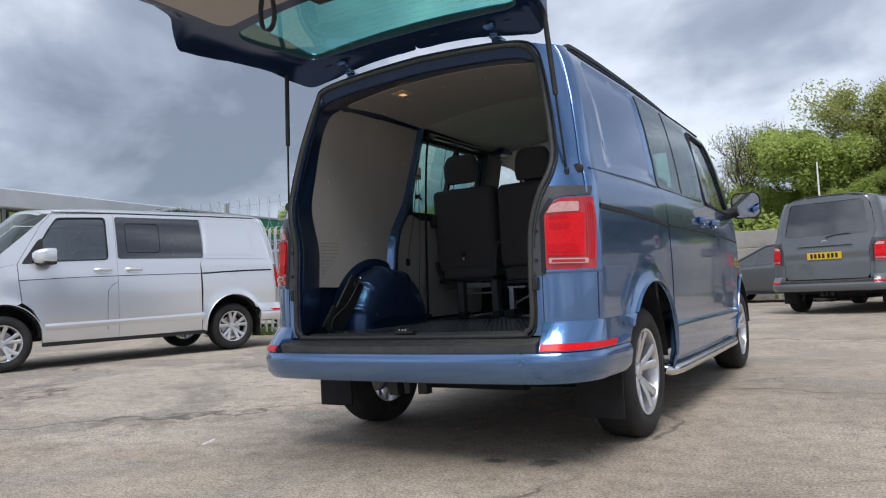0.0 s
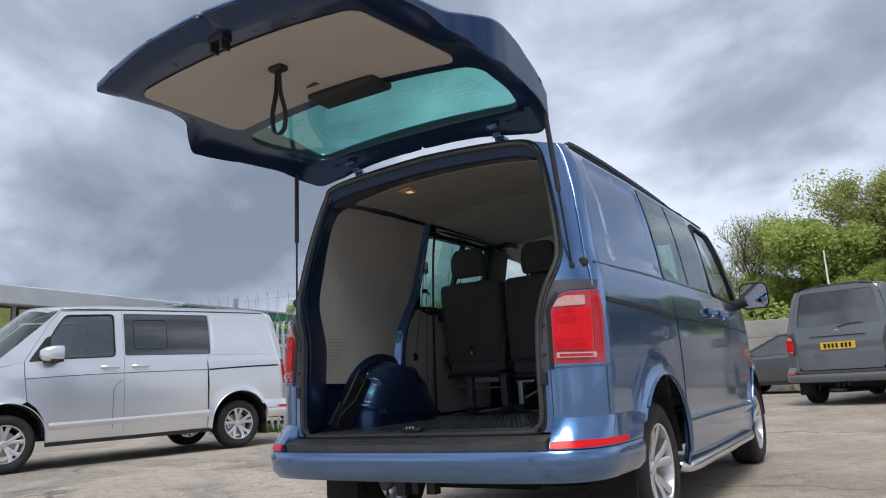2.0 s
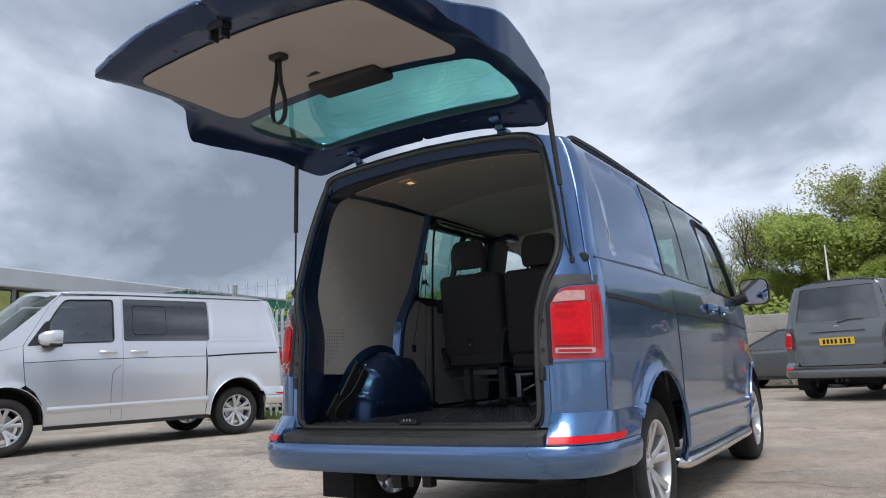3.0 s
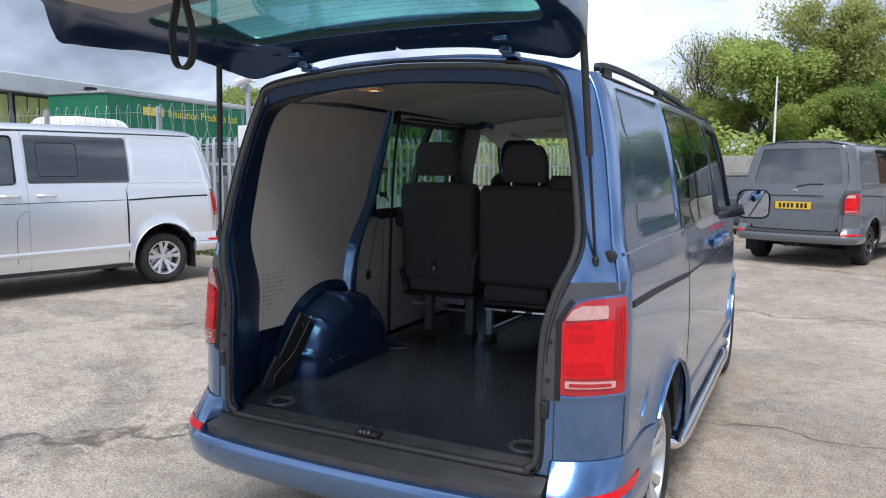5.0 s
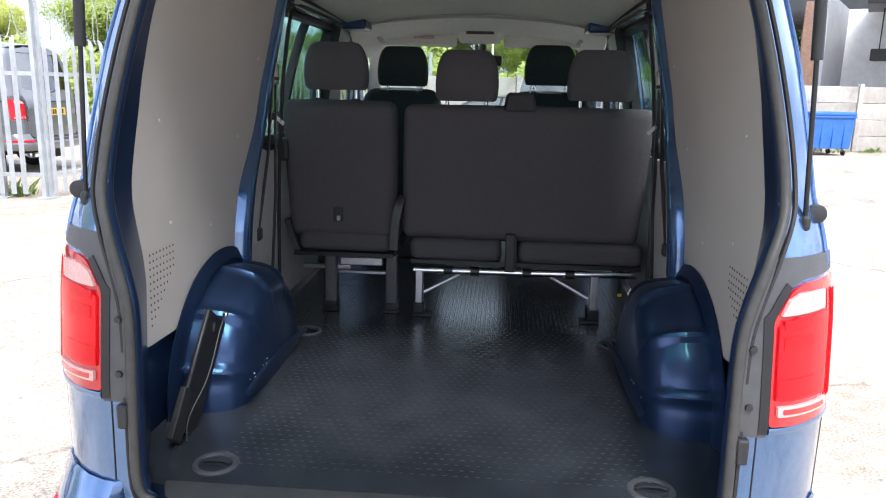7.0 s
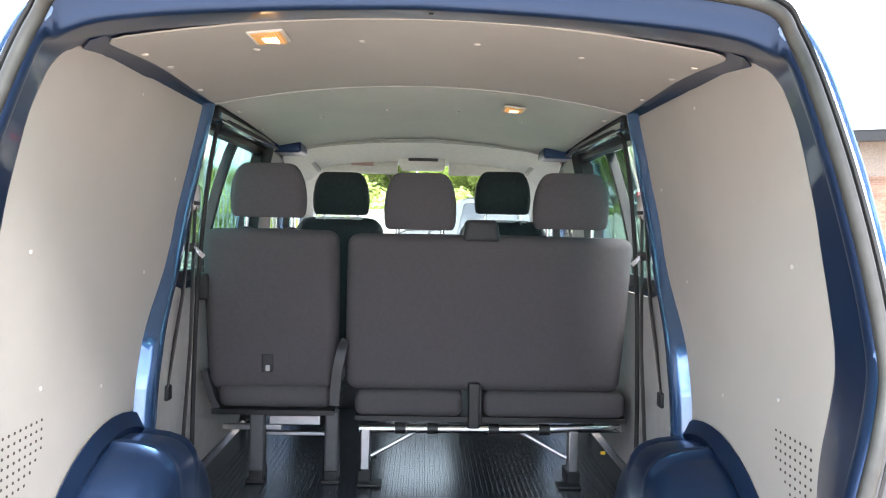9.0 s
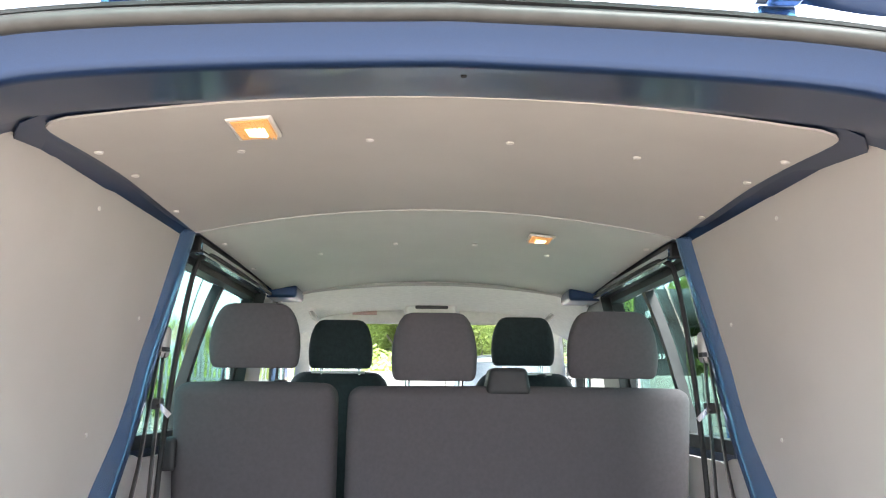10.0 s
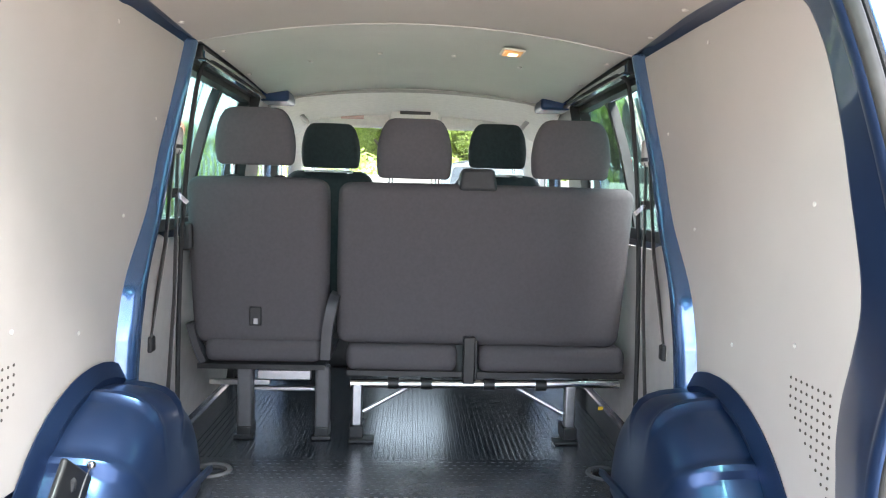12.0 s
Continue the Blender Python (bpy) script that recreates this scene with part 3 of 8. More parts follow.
def body_shell(van, paint, glass, blank=True, rear_closed=False):
    """Painted panels with real gaps, windows, roof, nose, bumpers and arches on both sides."""
    for s in (1, -1):
        fl = s < 0
        rec_loop = rounded(0.585, 1.395, 1.40, 1.945, 0.07)
        rec_in = rounded(0.60, 1.41, 1.385, 1.93, 0.06)

        def recess(y, z, a=rec_in):
            return -0.010 if (0.599 < y < 1.386 and 1.409 < z < 1.931) else 0.0

        opening = [(u_of_x(x, z), z) for x, z in OPENING]
        # rear quarter with the corner: outline in (u, z)
        ar = [(u_of(y, z), z) for y, z in arch(REAR_AXLE, ARCH_R) if y > REAR_AXLE or z > 0.61]
        out = opening + [(u_of_x(0.60, 1.985), 1.985), (u_of(SEAM_HIGH, 1.985), 1.985), (u_of(SEAM_HIGH, 1.38), 1.38), (u_of(SEAM_LOW, 1.28), 1.28), (u_of(SEAM_LOW, 0.30), 0.30)]
        out += [(u_of(REAR_AXLE + ARCH_R, 0.30), 0.30)] + ar + [(u_of(REAR_AXLE - 0.37, 0.60), 0.60), (-0.10, 0.60), (opening[0][0], 0.60)]

        def quarter(u, z, s=s):
            y = u + LEAN_REAR(z) + CORNER_Y
            d = recess(y, z) if u > 0 and blank else 0.0
            p = skin(u, z, d)
            return (s * p[0], p[1], p[2])
        ext = [[(u_of(y, z), z) for y, z in lp] for lp in (rec_loop, rec_in)] if blank else []
        part("quarter_panel", sheet(out, quarter, extra=ext, step=0.042, flip=fl), paint, van, thick=0.012)
        # sliding door
        door = [(SEAM_LOW + 0.004, 0.30), (SEAM_FRONT, 0.30), (SEAM_FRONT, 1.97), (SEAM_HIGH + 0.004, 1.985), (SEAM_HIGH + 0.004, 1.38), (SEAM_LOW + 0.004, 1.28)]
        win = rounded(1.50, 1.385, 2.575, 1.905, 0.05)
        part("sliding_door", sheet(door, side_map(s), holes=[win], step=0.045, flip=fl), paint, van, thick=0.03)
        flush = rounded(1.437, 1.356, 2.640, 1.928, 0.03)
        pane = part("side_window", sheet(flush, side_map(s, 0.006), step=0.07, flip=fl), glass, van, "tinted flush side window", thick=0.003)
        pane.visible_shadow = False
        part("window_border", sheet(flush, side_map(s, 0.0025), holes=[win], step=0.07, flip=fl), RUBBER, van, thick=0.002)
        if paint is SILVER:
            fr = [side_map(s, 0.007)(y, z) for y, z in rounded(2.06, 1.44, 2.52, 1.84, 0.05)]
            part("vent_frame", tube(fr, 0.006, 6, True), RUBBER, van)
        if paint is BLUE:
            fr = [side_map(s, 0.0085)(2.02 + 0.02 * (1.64 - z), z) for z in np.linspace(1.37, 1.92, 8)]
            part("window_divider", tube(fr, 0.0020, 6, up=(0, 1, 0)), RUBBER, van)
            fr = [side_map(s, -0.02)(2.06 + 0.25 * (z - 1.64), z) for z in np.linspace(1.37, 1.92, 8)]
            part("window_post", sweep(bmesh.new(), fr, [(-0.014, -0.018), (0.014, -0.018), (0.014, 0.018), (-0.014, 0.018)], False, (1, 0, 0)), DARKSTEEL, van)
        if not blank:
            fr = [side_map(s, 0.002)(y, z) for y, z in rounded(1.60, 1.44, 2.0, 1.84, 0.05)]
            part("vent_frame", tube(fr, 0.007, 6, True), RUBBER, van)
        # front door, its fore edge round the front arch
        door = [(SEAM_FRONT + 0.004, 0.30), (3.58, 0.30), (3.585, 0.42), (3.62, 0.60), (3.70, 0.74), (3.80, 0.82), (3.83, 1.10), (3.84, 1.30), (3.55, 1.80), (3.42, 1.94), (SEAM_FRONT + 0.004, 1.97)]
        wf = round_poly([(2.77, 1.35), (3.70, 1.325), (3.47, 1.74), (3.36, 1.89), (2.77, 1.91)], 0.05)
        part("front_door", sheet(door, side_map(s), holes=[wf], step=0.06, flip=fl), paint, van, thick=0.03)
        pane = part("door_window", sheet(round_poly([(2.76, 1.34), (3.715, 1.315), (3.48, 1.75), (3.365, 1.90), (2.76, 1.92)], 0.05), side_map(s, -0.008), step=0.07, flip=fl), CLEAR if paint is BLUE else DOORGLASS, van, thick=0.004)
        pane.visible_shadow = False
        fr = [side_map(s, 0.004)(y, z) for y, z in wf]
        part("window_seal", tube(fr, 0.010, 6, True), RUBBER, van)
        # wing and nose side
        wing = [(3.808, 0.82)] + [p for p in arch(FRONT_AXLE, ARCH_R) if 3.82 < p[0]][::-1] + [(4.48, 0.30), (4.86, 0.32), (4.88, 0.80), (4.84, 0.95), (4.60, 1.07), (4.25, 1.20), (3.848, 1.30), (3.838, 1.10)]
        part("front_wing", sheet(wing, side_map(s), step=0.05, flip=fl), paint, van, thick=0.012)
        # A pillar
        pil = [(3.845, 1.302), (4.23, 1.215), (4.10, 1.345), (3.975, 1.459), (3.72, 1.69), (3.50, 1.895), (3.43, 1.955), (3.425, 1.944), (3.555, 1.80)]
        part("pillar", sheet(pil, side_map(s, 0.001), step=0.04, flip=fl), paint, van, thick=0.03)
        # arch lips, liners
        for cy in (REAR_AXLE, FRONT_AXLE):
            lip = [side_map(s, -0.001)(y, z) for y, z in arch(cy, ARCH_R + 0.004, 22) if cy == FRONT_AXLE or y > cy or z > 0.62]
            part("arch_lip", sweep(bmesh.new(), lip, ring(0.012, 8, 0.007)), paint, van)
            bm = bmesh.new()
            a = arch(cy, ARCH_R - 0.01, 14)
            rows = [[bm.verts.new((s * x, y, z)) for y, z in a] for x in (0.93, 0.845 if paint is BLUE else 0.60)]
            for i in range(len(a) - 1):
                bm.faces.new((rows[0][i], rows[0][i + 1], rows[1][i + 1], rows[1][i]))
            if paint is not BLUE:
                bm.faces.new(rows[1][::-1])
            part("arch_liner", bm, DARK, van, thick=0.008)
        # track groove of the sliding door, seam lines above the shoulder
        tr = [side_map(s, 0.001)(y, z) for y, z in ((0.335, 1.168), (0.7, 1.162), (1.1, 1.150), (1.47, 1.132))]
        part("door_track", side_sweep(tr, [(-0.006, -0.011), (0.004, -0.011), (0.004, 0.011), (-0.006, 0.011)], s), RUBBER, van, "dark sliding door track")
        seam = [side_map(s, 0.0035)(y, z) for y, z in ((0.30, 1.342), (1.0, 1.352), (1.42, 1.350))]
        part("shoulder_crease", side_sweep(seam, [(-0.006, -0.007), (0.004, -0.003), (0.004, 0.003), (-0.006, 0.007)], s), paint, van)
        low = [side_map(s, 0.004)(y, z) for y, z in ((1.46, 0.535), (2.2, 0.530), (2.9, 0.522), (3.56, 0.515))]
        part("door_crease", side_sweep(low, [(-0.022, -0.070), (-0.004, -0.045), (0.008, -0.016), (0.012, -0.004), (0.011, 0.004), (0.003, 0.018), (-0.012, 0.040)], s), paint, van)
        # upright raised edge of the rear corner, fine seam below the lamp
        line = [corner_map(s, 0.001)(-0.080, z) for z in np.linspace(1.225, 1.975, 26)]
        part("corner_seam", tube(line, 0.0052, 8, up=(0, 1, 0)), paint, van)
        low_seam = [corner_map(s, 0.001)(-0.046, z) for z in np.linspace(0.665, 0.872, 8)]
        part("corner_seam", tube(low_seam, 0.0013, 6, up=(0, 1, 0)), RUBBER, van)
        # seam at the waist of the doors, filler flap beside the front door
        waist = [side_map(s, 0.0022)(y, z) for y, z in zip(np.linspace(1.50, 3.83, 30), np.interp(np.linspace(1.50, 3.83, 30), (1.50, 2.5, 3.2, 3.83), (1.135, 1.128, 1.118, 1.095)))]
        part("waist_seam", tube(waist, 0.0045, 6), RUBBER, van)
        if s < 0:
            flap = [side_map(s, 0.0012)(y, z) for y, z in ((2.80, 0.42), (2.80, 0.70), (2.79, 0.93), (2.74, 1.00), (2.672, 1.04))]
            part("filler_flap_seam", tube(flap, 0.0028, 5), RUBBER, van)
        # drip channel along the roof side
        part("drip_channel", tube([side_map(s, 0.002)(y, 1.978) for y in np.linspace(0.52, 3.38, 24)], 0.005, 6), RUBBER, van)
        # handles
        for y in (2.45, 2.85):
            hnd = new("door_handle")
            hnd.parent = van
            p = side_map(s, 0.0)(y, 1.205)
            cup = rounded(y - 0.075, 1.165, y + 0.075, 1.235, 0.034)
            part("handle_cup", sheet(cup, side_map(s, 0.002), step=0.03, flip=fl), paint, hnd, thick=0.004)
            part("cup_rim", tube([side_map(s, 0.004)(a, b) for a, b in cup], 0.0045, 6, True), paint, hnd)
            part("handle_grip", sweep(bmesh.new(), [side_map(s, o)(y + d, 1.21) for d, o in ((-0.105, 0.008), (-0.085, 0.03), (0.0, 0.04), (0.085, 0.03), (0.105, 0.008))], ring(0.016, 10, 0.021)), paint, hnd)
        # sill
        sl = [side_map(s, -0.012)(y, 0.295) for y in (1.44, 2.2, 2.9, 3.58)]
        part("sill", side_sweep(sl, [(-0.03, -0.03), (0.014, -0.03), (0.018, 0.02), (-0.03, 0.02)], s), PLASTIC, van)
        # bumper corner above the step, with reflector
        ts = [0.0, 0.06, 0.14, 0.24, 0.35, 0.47, 0.60, 0.74, 0.88, 1.0]
        zs = (0.534, 0.540, 0.556, 0.572, 0.600, 0.628, 0.648, 0.656)
        cheek = [(s * 0.722, 0.105, z) for z in zs]
        rows = [cheek] + [[bumper_face(t, z, s) for z in zs] for t in ts]
        part("bumper_corner", loft_rows(rows if s > 0 else rows[::-1]), paint, van, thick=0.004)
        strip = [[bumper_face(t + (0.05 if t > 0.5 else 0.0) * (z - 0.538) / 0.028, z, s, 0.003) for z in (0.538, 0.552, 0.566)] for t in (0.004, 0.06, 0.14, 0.24, 0.35, 0.47, 0.58, 0.66)]
        part("reflector", loft_rows(strip if s > 0 else strip[::-1]), RED, van, "red reflector strip", thick=0.006)
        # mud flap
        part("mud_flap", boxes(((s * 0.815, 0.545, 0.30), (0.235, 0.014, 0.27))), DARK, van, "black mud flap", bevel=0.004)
        # door mirror
        mir = new("door_mirror")
        mir.parent = van
        bm = bmesh.new()
        rows = []
        mx, my, mw, mh = (1.095, 3.575, 0.115, 0.108) if paint is BLUE else (1.07, 3.47, 0.130, 0.100)
        for d, k in ((0.0, 0.97), (0.03, 1.0), (0.08, 0.95), (0.13, 0.76), (0.155, 0.45), (0.16, 0.15)):
            rows.append([bm.verts.new((s * (mx + x * k), my + d * (1.0 if paint is BLUE else 1.5), 1.385 + z * k)) for x, z in rounded(-mw, -mh, mw, mh, 0.058)])
        for r0, r1 in zip(rows, rows[1:]):
            m_ = len(r0)
            for i in range(m_):
                bm.faces.new((r0[i], r0[(i + 1) % m_], r1[(i + 1) % m_], r1[i]))
        bm.faces.new(rows[-1])
        part("mirror_shell", bm, PLASTIC if paint is BLUE else paint, mir)
        bm = bmesh.new()
        bm.faces.new([bm.verts.new((s * (mx + x * 0.9), my + 0.012 - z * 0.13 - x * 0.06, 1.385 + z * 0.9)) for x, z in rounded(-mw, -mh, mw, mh, 0.054)])
        part("mirror_glass", bm, MIRROR, mir, thick=0.004)
        if paint is not BLUE:
            part("mirror_foot", soft((s * (mx - 0.005), my + 0.07, 1.300), (0.26, 0.15, 0.045), 0.018), PLASTIC, mir, "black mirror foot")
            tri_ = round_poly([(3.53, 1.315), (3.80, 1.30), (3.60, 1.60), (3.55, 1.62)], 0.02)
            part("mirror_sail", sheet(tri_, side_map(s, 0.006), step=0.05, flip=fl), PLASTIC, mir, thick=0.006)
        part("mirror_arm", sweep(bmesh.new(), [(s * 0.86, 3.63, 1.315), (s * 0.95, 3.615, 1.325), (s * 1.03, 3.605, 1.35)], ring(0.035, 10, 0.045)), PLASTIC, mir)
        tail_lamp(van, s, paint)
        for y in (REAR_AXLE, FRONT_AXLE):
            wheel(van, s * 0.822, y, s, ALLOY_DARK if paint is GREY else ALLOY)

    # roof, crowned, with stamped ribs at the rear edge
    rl = [(x, (LEAN_REAR(2.0) + 0.015 + 0.10 * (x / 0.745) ** 2) if rear_closed else 0.404 + 0.03 * (x / 0.745) ** 2) for x in np.linspace(-0.745, 0.745, 15)]
    rl += [(0.755, 1.0), (0.755, 2.5), (0.74, 3.2), (0.70, 3.48), (0.4, 3.60), (0.0, 3.63), (-0.4, 3.60), (-0.70, 3.48), (-0.74, 3.2), (-0.755, 2.5), (-0.755, 1.0)]

    part("roof", sheet(rl, lambda x, y: (x, y, roof_z(x, y)), step=0.07), paint, van, thick=0.02)
    for s in (1, -1):
        bm = bmesh.new()
        rows = []
        for k in range(6):
            a = k / 5
            row = []
            for y in np.linspace(0.47, 3.40, 22):
                w1, z1 = skin(u_of(float(y), 1.983), 1.983)[0], 1.983
                x2, z2 = 0.752, roof_z(0.752, y) - 0.004
                row.append(bm.verts.new((s * (w1 + (x2 - w1) * a), y, z1 + (z2 - z1) * a + 0.006 * math.sin(a * math.pi))))
            rows.append(row)
        for r0, r1 in zip(rows, rows[1:]):
            for i in range(len(r0) - 1):
                bm.faces.new((r0[i], r0[i + 1], r1[i + 1], r1[i]))
        part("roof_edge", bm, paint, van, thick=0.012)
        if paint is BLUE:
            rail = new("roof_rail")
            rail.parent = van
            part("rail_bar", sweep(bmesh.new(), smooth_path([(s * 0.722, 0.60, 2.012), (s * 0.720, 0.68, 2.036), (s * 0.718, 1.2, 2.052), (s * 0.712, 2.2, 2.049), (s * 0.702, 2.9, 2.024), (s * 0.692, 3.05, 1.975)], 5), [(-0.013, -0.010), (0.013, -0.010), (0.011, 0.010), (-0.011, 0.010)]), PLASTIC, rail, "black roof rail")
            for y in (0.66, 1.75, 2.85):
                part("rail_foot", boxes(((s * 0.715, y + 0.1, 2.020), (0.022, 0.13, 0.05))), PLASTIC, rail, bevel=0.006)
    # windscreen, bonnet, nose
    ws = [(x, 0.0) for x in np.linspace(-0.865, 0.865, 9)] + [(x, 1.0) for x in np.linspace(0.765, -0.765, 9)]

    def roof_front(x):
        return 3.63 - 0.03 * (abs(x) / 0.4) ** 2 if abs(x) < 0.4 else 3.60 - 0.12 * (abs(x) - 0.4) / 0.3

    def screen(x, v):
        c = 1 - (x / 0.85) ** 2
        yt = roof_front(x) + 0.008
        return (x, (4.22 + 0.24 * c) * (1 - v) + yt * v + 0.03 * v * (1 - v), (1.215 + 0.025 * c) * (1 - v) + (roof_z(x, yt) - 0.022) * v + 0.05 * v * (1 - v))
    glass_part = part("windscreen", sheet([(x, v) for x, v in ws], screen, step=0.12), CLEAR, van, thick=0.005)
    glass_part.visible_shadow = False

    hx = np.linspace(-0.68, 0.68, 15)
    part("windscreen_header", loft_rows([[(x, roof_front(x) - 0.02, roof_z(x, roof_front(x)) - 0.004) for x in hx], [(x, roof_front(x) + 0.006, roof_z(x, roof_front(x)) - 0.02) for x in hx], [screen(x * 0.96, 0.97) for x in hx]]), paint, van, thick=0.006)

    def bonnet(x, v):
        c = 1 - (x / 0.9) ** 2
        return (x * (1 - 0.08 * v), 4.19 + 0.27 * c * (1 - v) + 0.49 * v + 0.12 * c * v, 1.235 - 0.30 * v ** 1.6)
    part("bonnet", sheet([(-0.84, 0), (0.84, 0), (0.78, 1), (-0.78, 1)], bonnet, step=0.10), paint, van, thick=0.01)

    def nose(x, z):
        c = 1 - (x / 0.9) ** 2
        return (x, 4.62 + 0.20 * c + 0.09 * math.sin((z - 0.25) / 0.7 * math.pi), z)
    part("front_bumper", sheet([(-0.80, 0.22), (0.80, 0.22), (0.76, 0.94), (-0.76, 0.94)], nose, step=0.08), paint, van, thick=0.02)
    part("grille", sheet(rounded(-0.45, 0.74, 0.45, 0.88, 0.03), lambda x, z: (nose(x, z)[0], nose(x, z)[1] + 0.012, z), step=0.06), PLASTIC, van, thick=0.01)
    for s in (1, -1):
        part("headlamp", sheet(round_poly([(s * 0.47, 0.74), (s * 0.76, 0.76), (s * 0.77, 0.93), (s * 0.50, 0.89)], 0.02), lambda x, z: (nose(x, z)[0], nose(x, z)[1] + 0.012, z), step=0.05), PALE, van, thick=0.02)
    # rear bumper
    path = [(-x, y, 0.49) for x, y in BUMPER[:0:-1]] + [(x, y, 0.49) for x, y in BUMPER]
    prof = [(-0.06, -0.085), (-0.015, -0.092), (0.012, -0.06), (0.022, 0.0), (0.019, 0.022), (0.008, 0.040), (-0.02, 0.046), (-0.06, 0.046)]
    part("rear_bumper", sweep(bmesh.new(), smooth_path(path, 4), prof), paint, van, "painted rear bumper")
    for x in (-0.68, -0.26, 0.26, 0.68):
        y = -0.048 + 0.03 * (abs(x) / 0.68) ** 2.2 - 0.018
        part("parking_sensor", lathe(bmesh.new(), [(y + 0.02, 0.014), (y - 0.003, 0.014), (y - 0.003, 0.011), (y - 0.001, 0.010), (y - 0.001, 0.0)], 16, "y", (x, 0, 0.492)), paint, van)
    bm = sheet(round_poly([(-0.735, 0.000), (-0.62, -0.016), (-0.35, -0.034), (0, -0.041), (0.35, -0.034), (0.62, -0.016), (0.735, 0.000), (0.725, 0.10), (-0.725, 0.10)], 0.01), lambda x, y: (x, y, 0.566 + 0.025 * min(1.0, max(0.0, (y + 0.02) / 0.11))), step=0.03)
    part("bumper_step", bm, STEPGREY, van, "scuffed dark grey step on the bumper", thick=0.04)
    for y in (0.015, 0.045):
        part("step_rib", boxes(((0, y, 0.566 + 0.025 * (y + 0.02) / 0.11), (1.36, 0.006, 0.003))), STEPGREY, van)
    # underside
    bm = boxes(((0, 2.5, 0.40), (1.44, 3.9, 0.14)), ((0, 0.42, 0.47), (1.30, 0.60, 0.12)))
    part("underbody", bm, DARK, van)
    part("rear_axle", tube([(-0.72, REAR_AXLE, 0.30), (-0.3, REAR_AXLE + 0.05, 0.28), (0.3, REAR_AXLE + 0.05, 0.28), (0.72, REAR_AXLE, 0.30)], 0.05), DARK, van)
    part("exhaust_box", tube([(-0.20, 0.62, 0.35), (0.40, 0.62, 0.35)], 0.075, 14, up=(0, 1, 0)), DARK, van)
    part("tow_bracket", boxes(((0.0, 0.20, 0.40), (1.3, 0.06, 0.05)), ((-0.12, 0.18, 0.345), (0.05, 0.06, 0.08)), ((-0.04, 0.18, 0.35), (0.03, 0.05, 0.07)), ((0.05, 0.18, 0.345), (0.05, 0.05, 0.06))), DARKSTEEL, van)


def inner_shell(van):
    """Added dark sheets behind the panels, so gaps and glass look into shade."""
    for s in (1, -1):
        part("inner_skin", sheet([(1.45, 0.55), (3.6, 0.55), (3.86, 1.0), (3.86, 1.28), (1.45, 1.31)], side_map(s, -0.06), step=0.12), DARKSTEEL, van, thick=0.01)


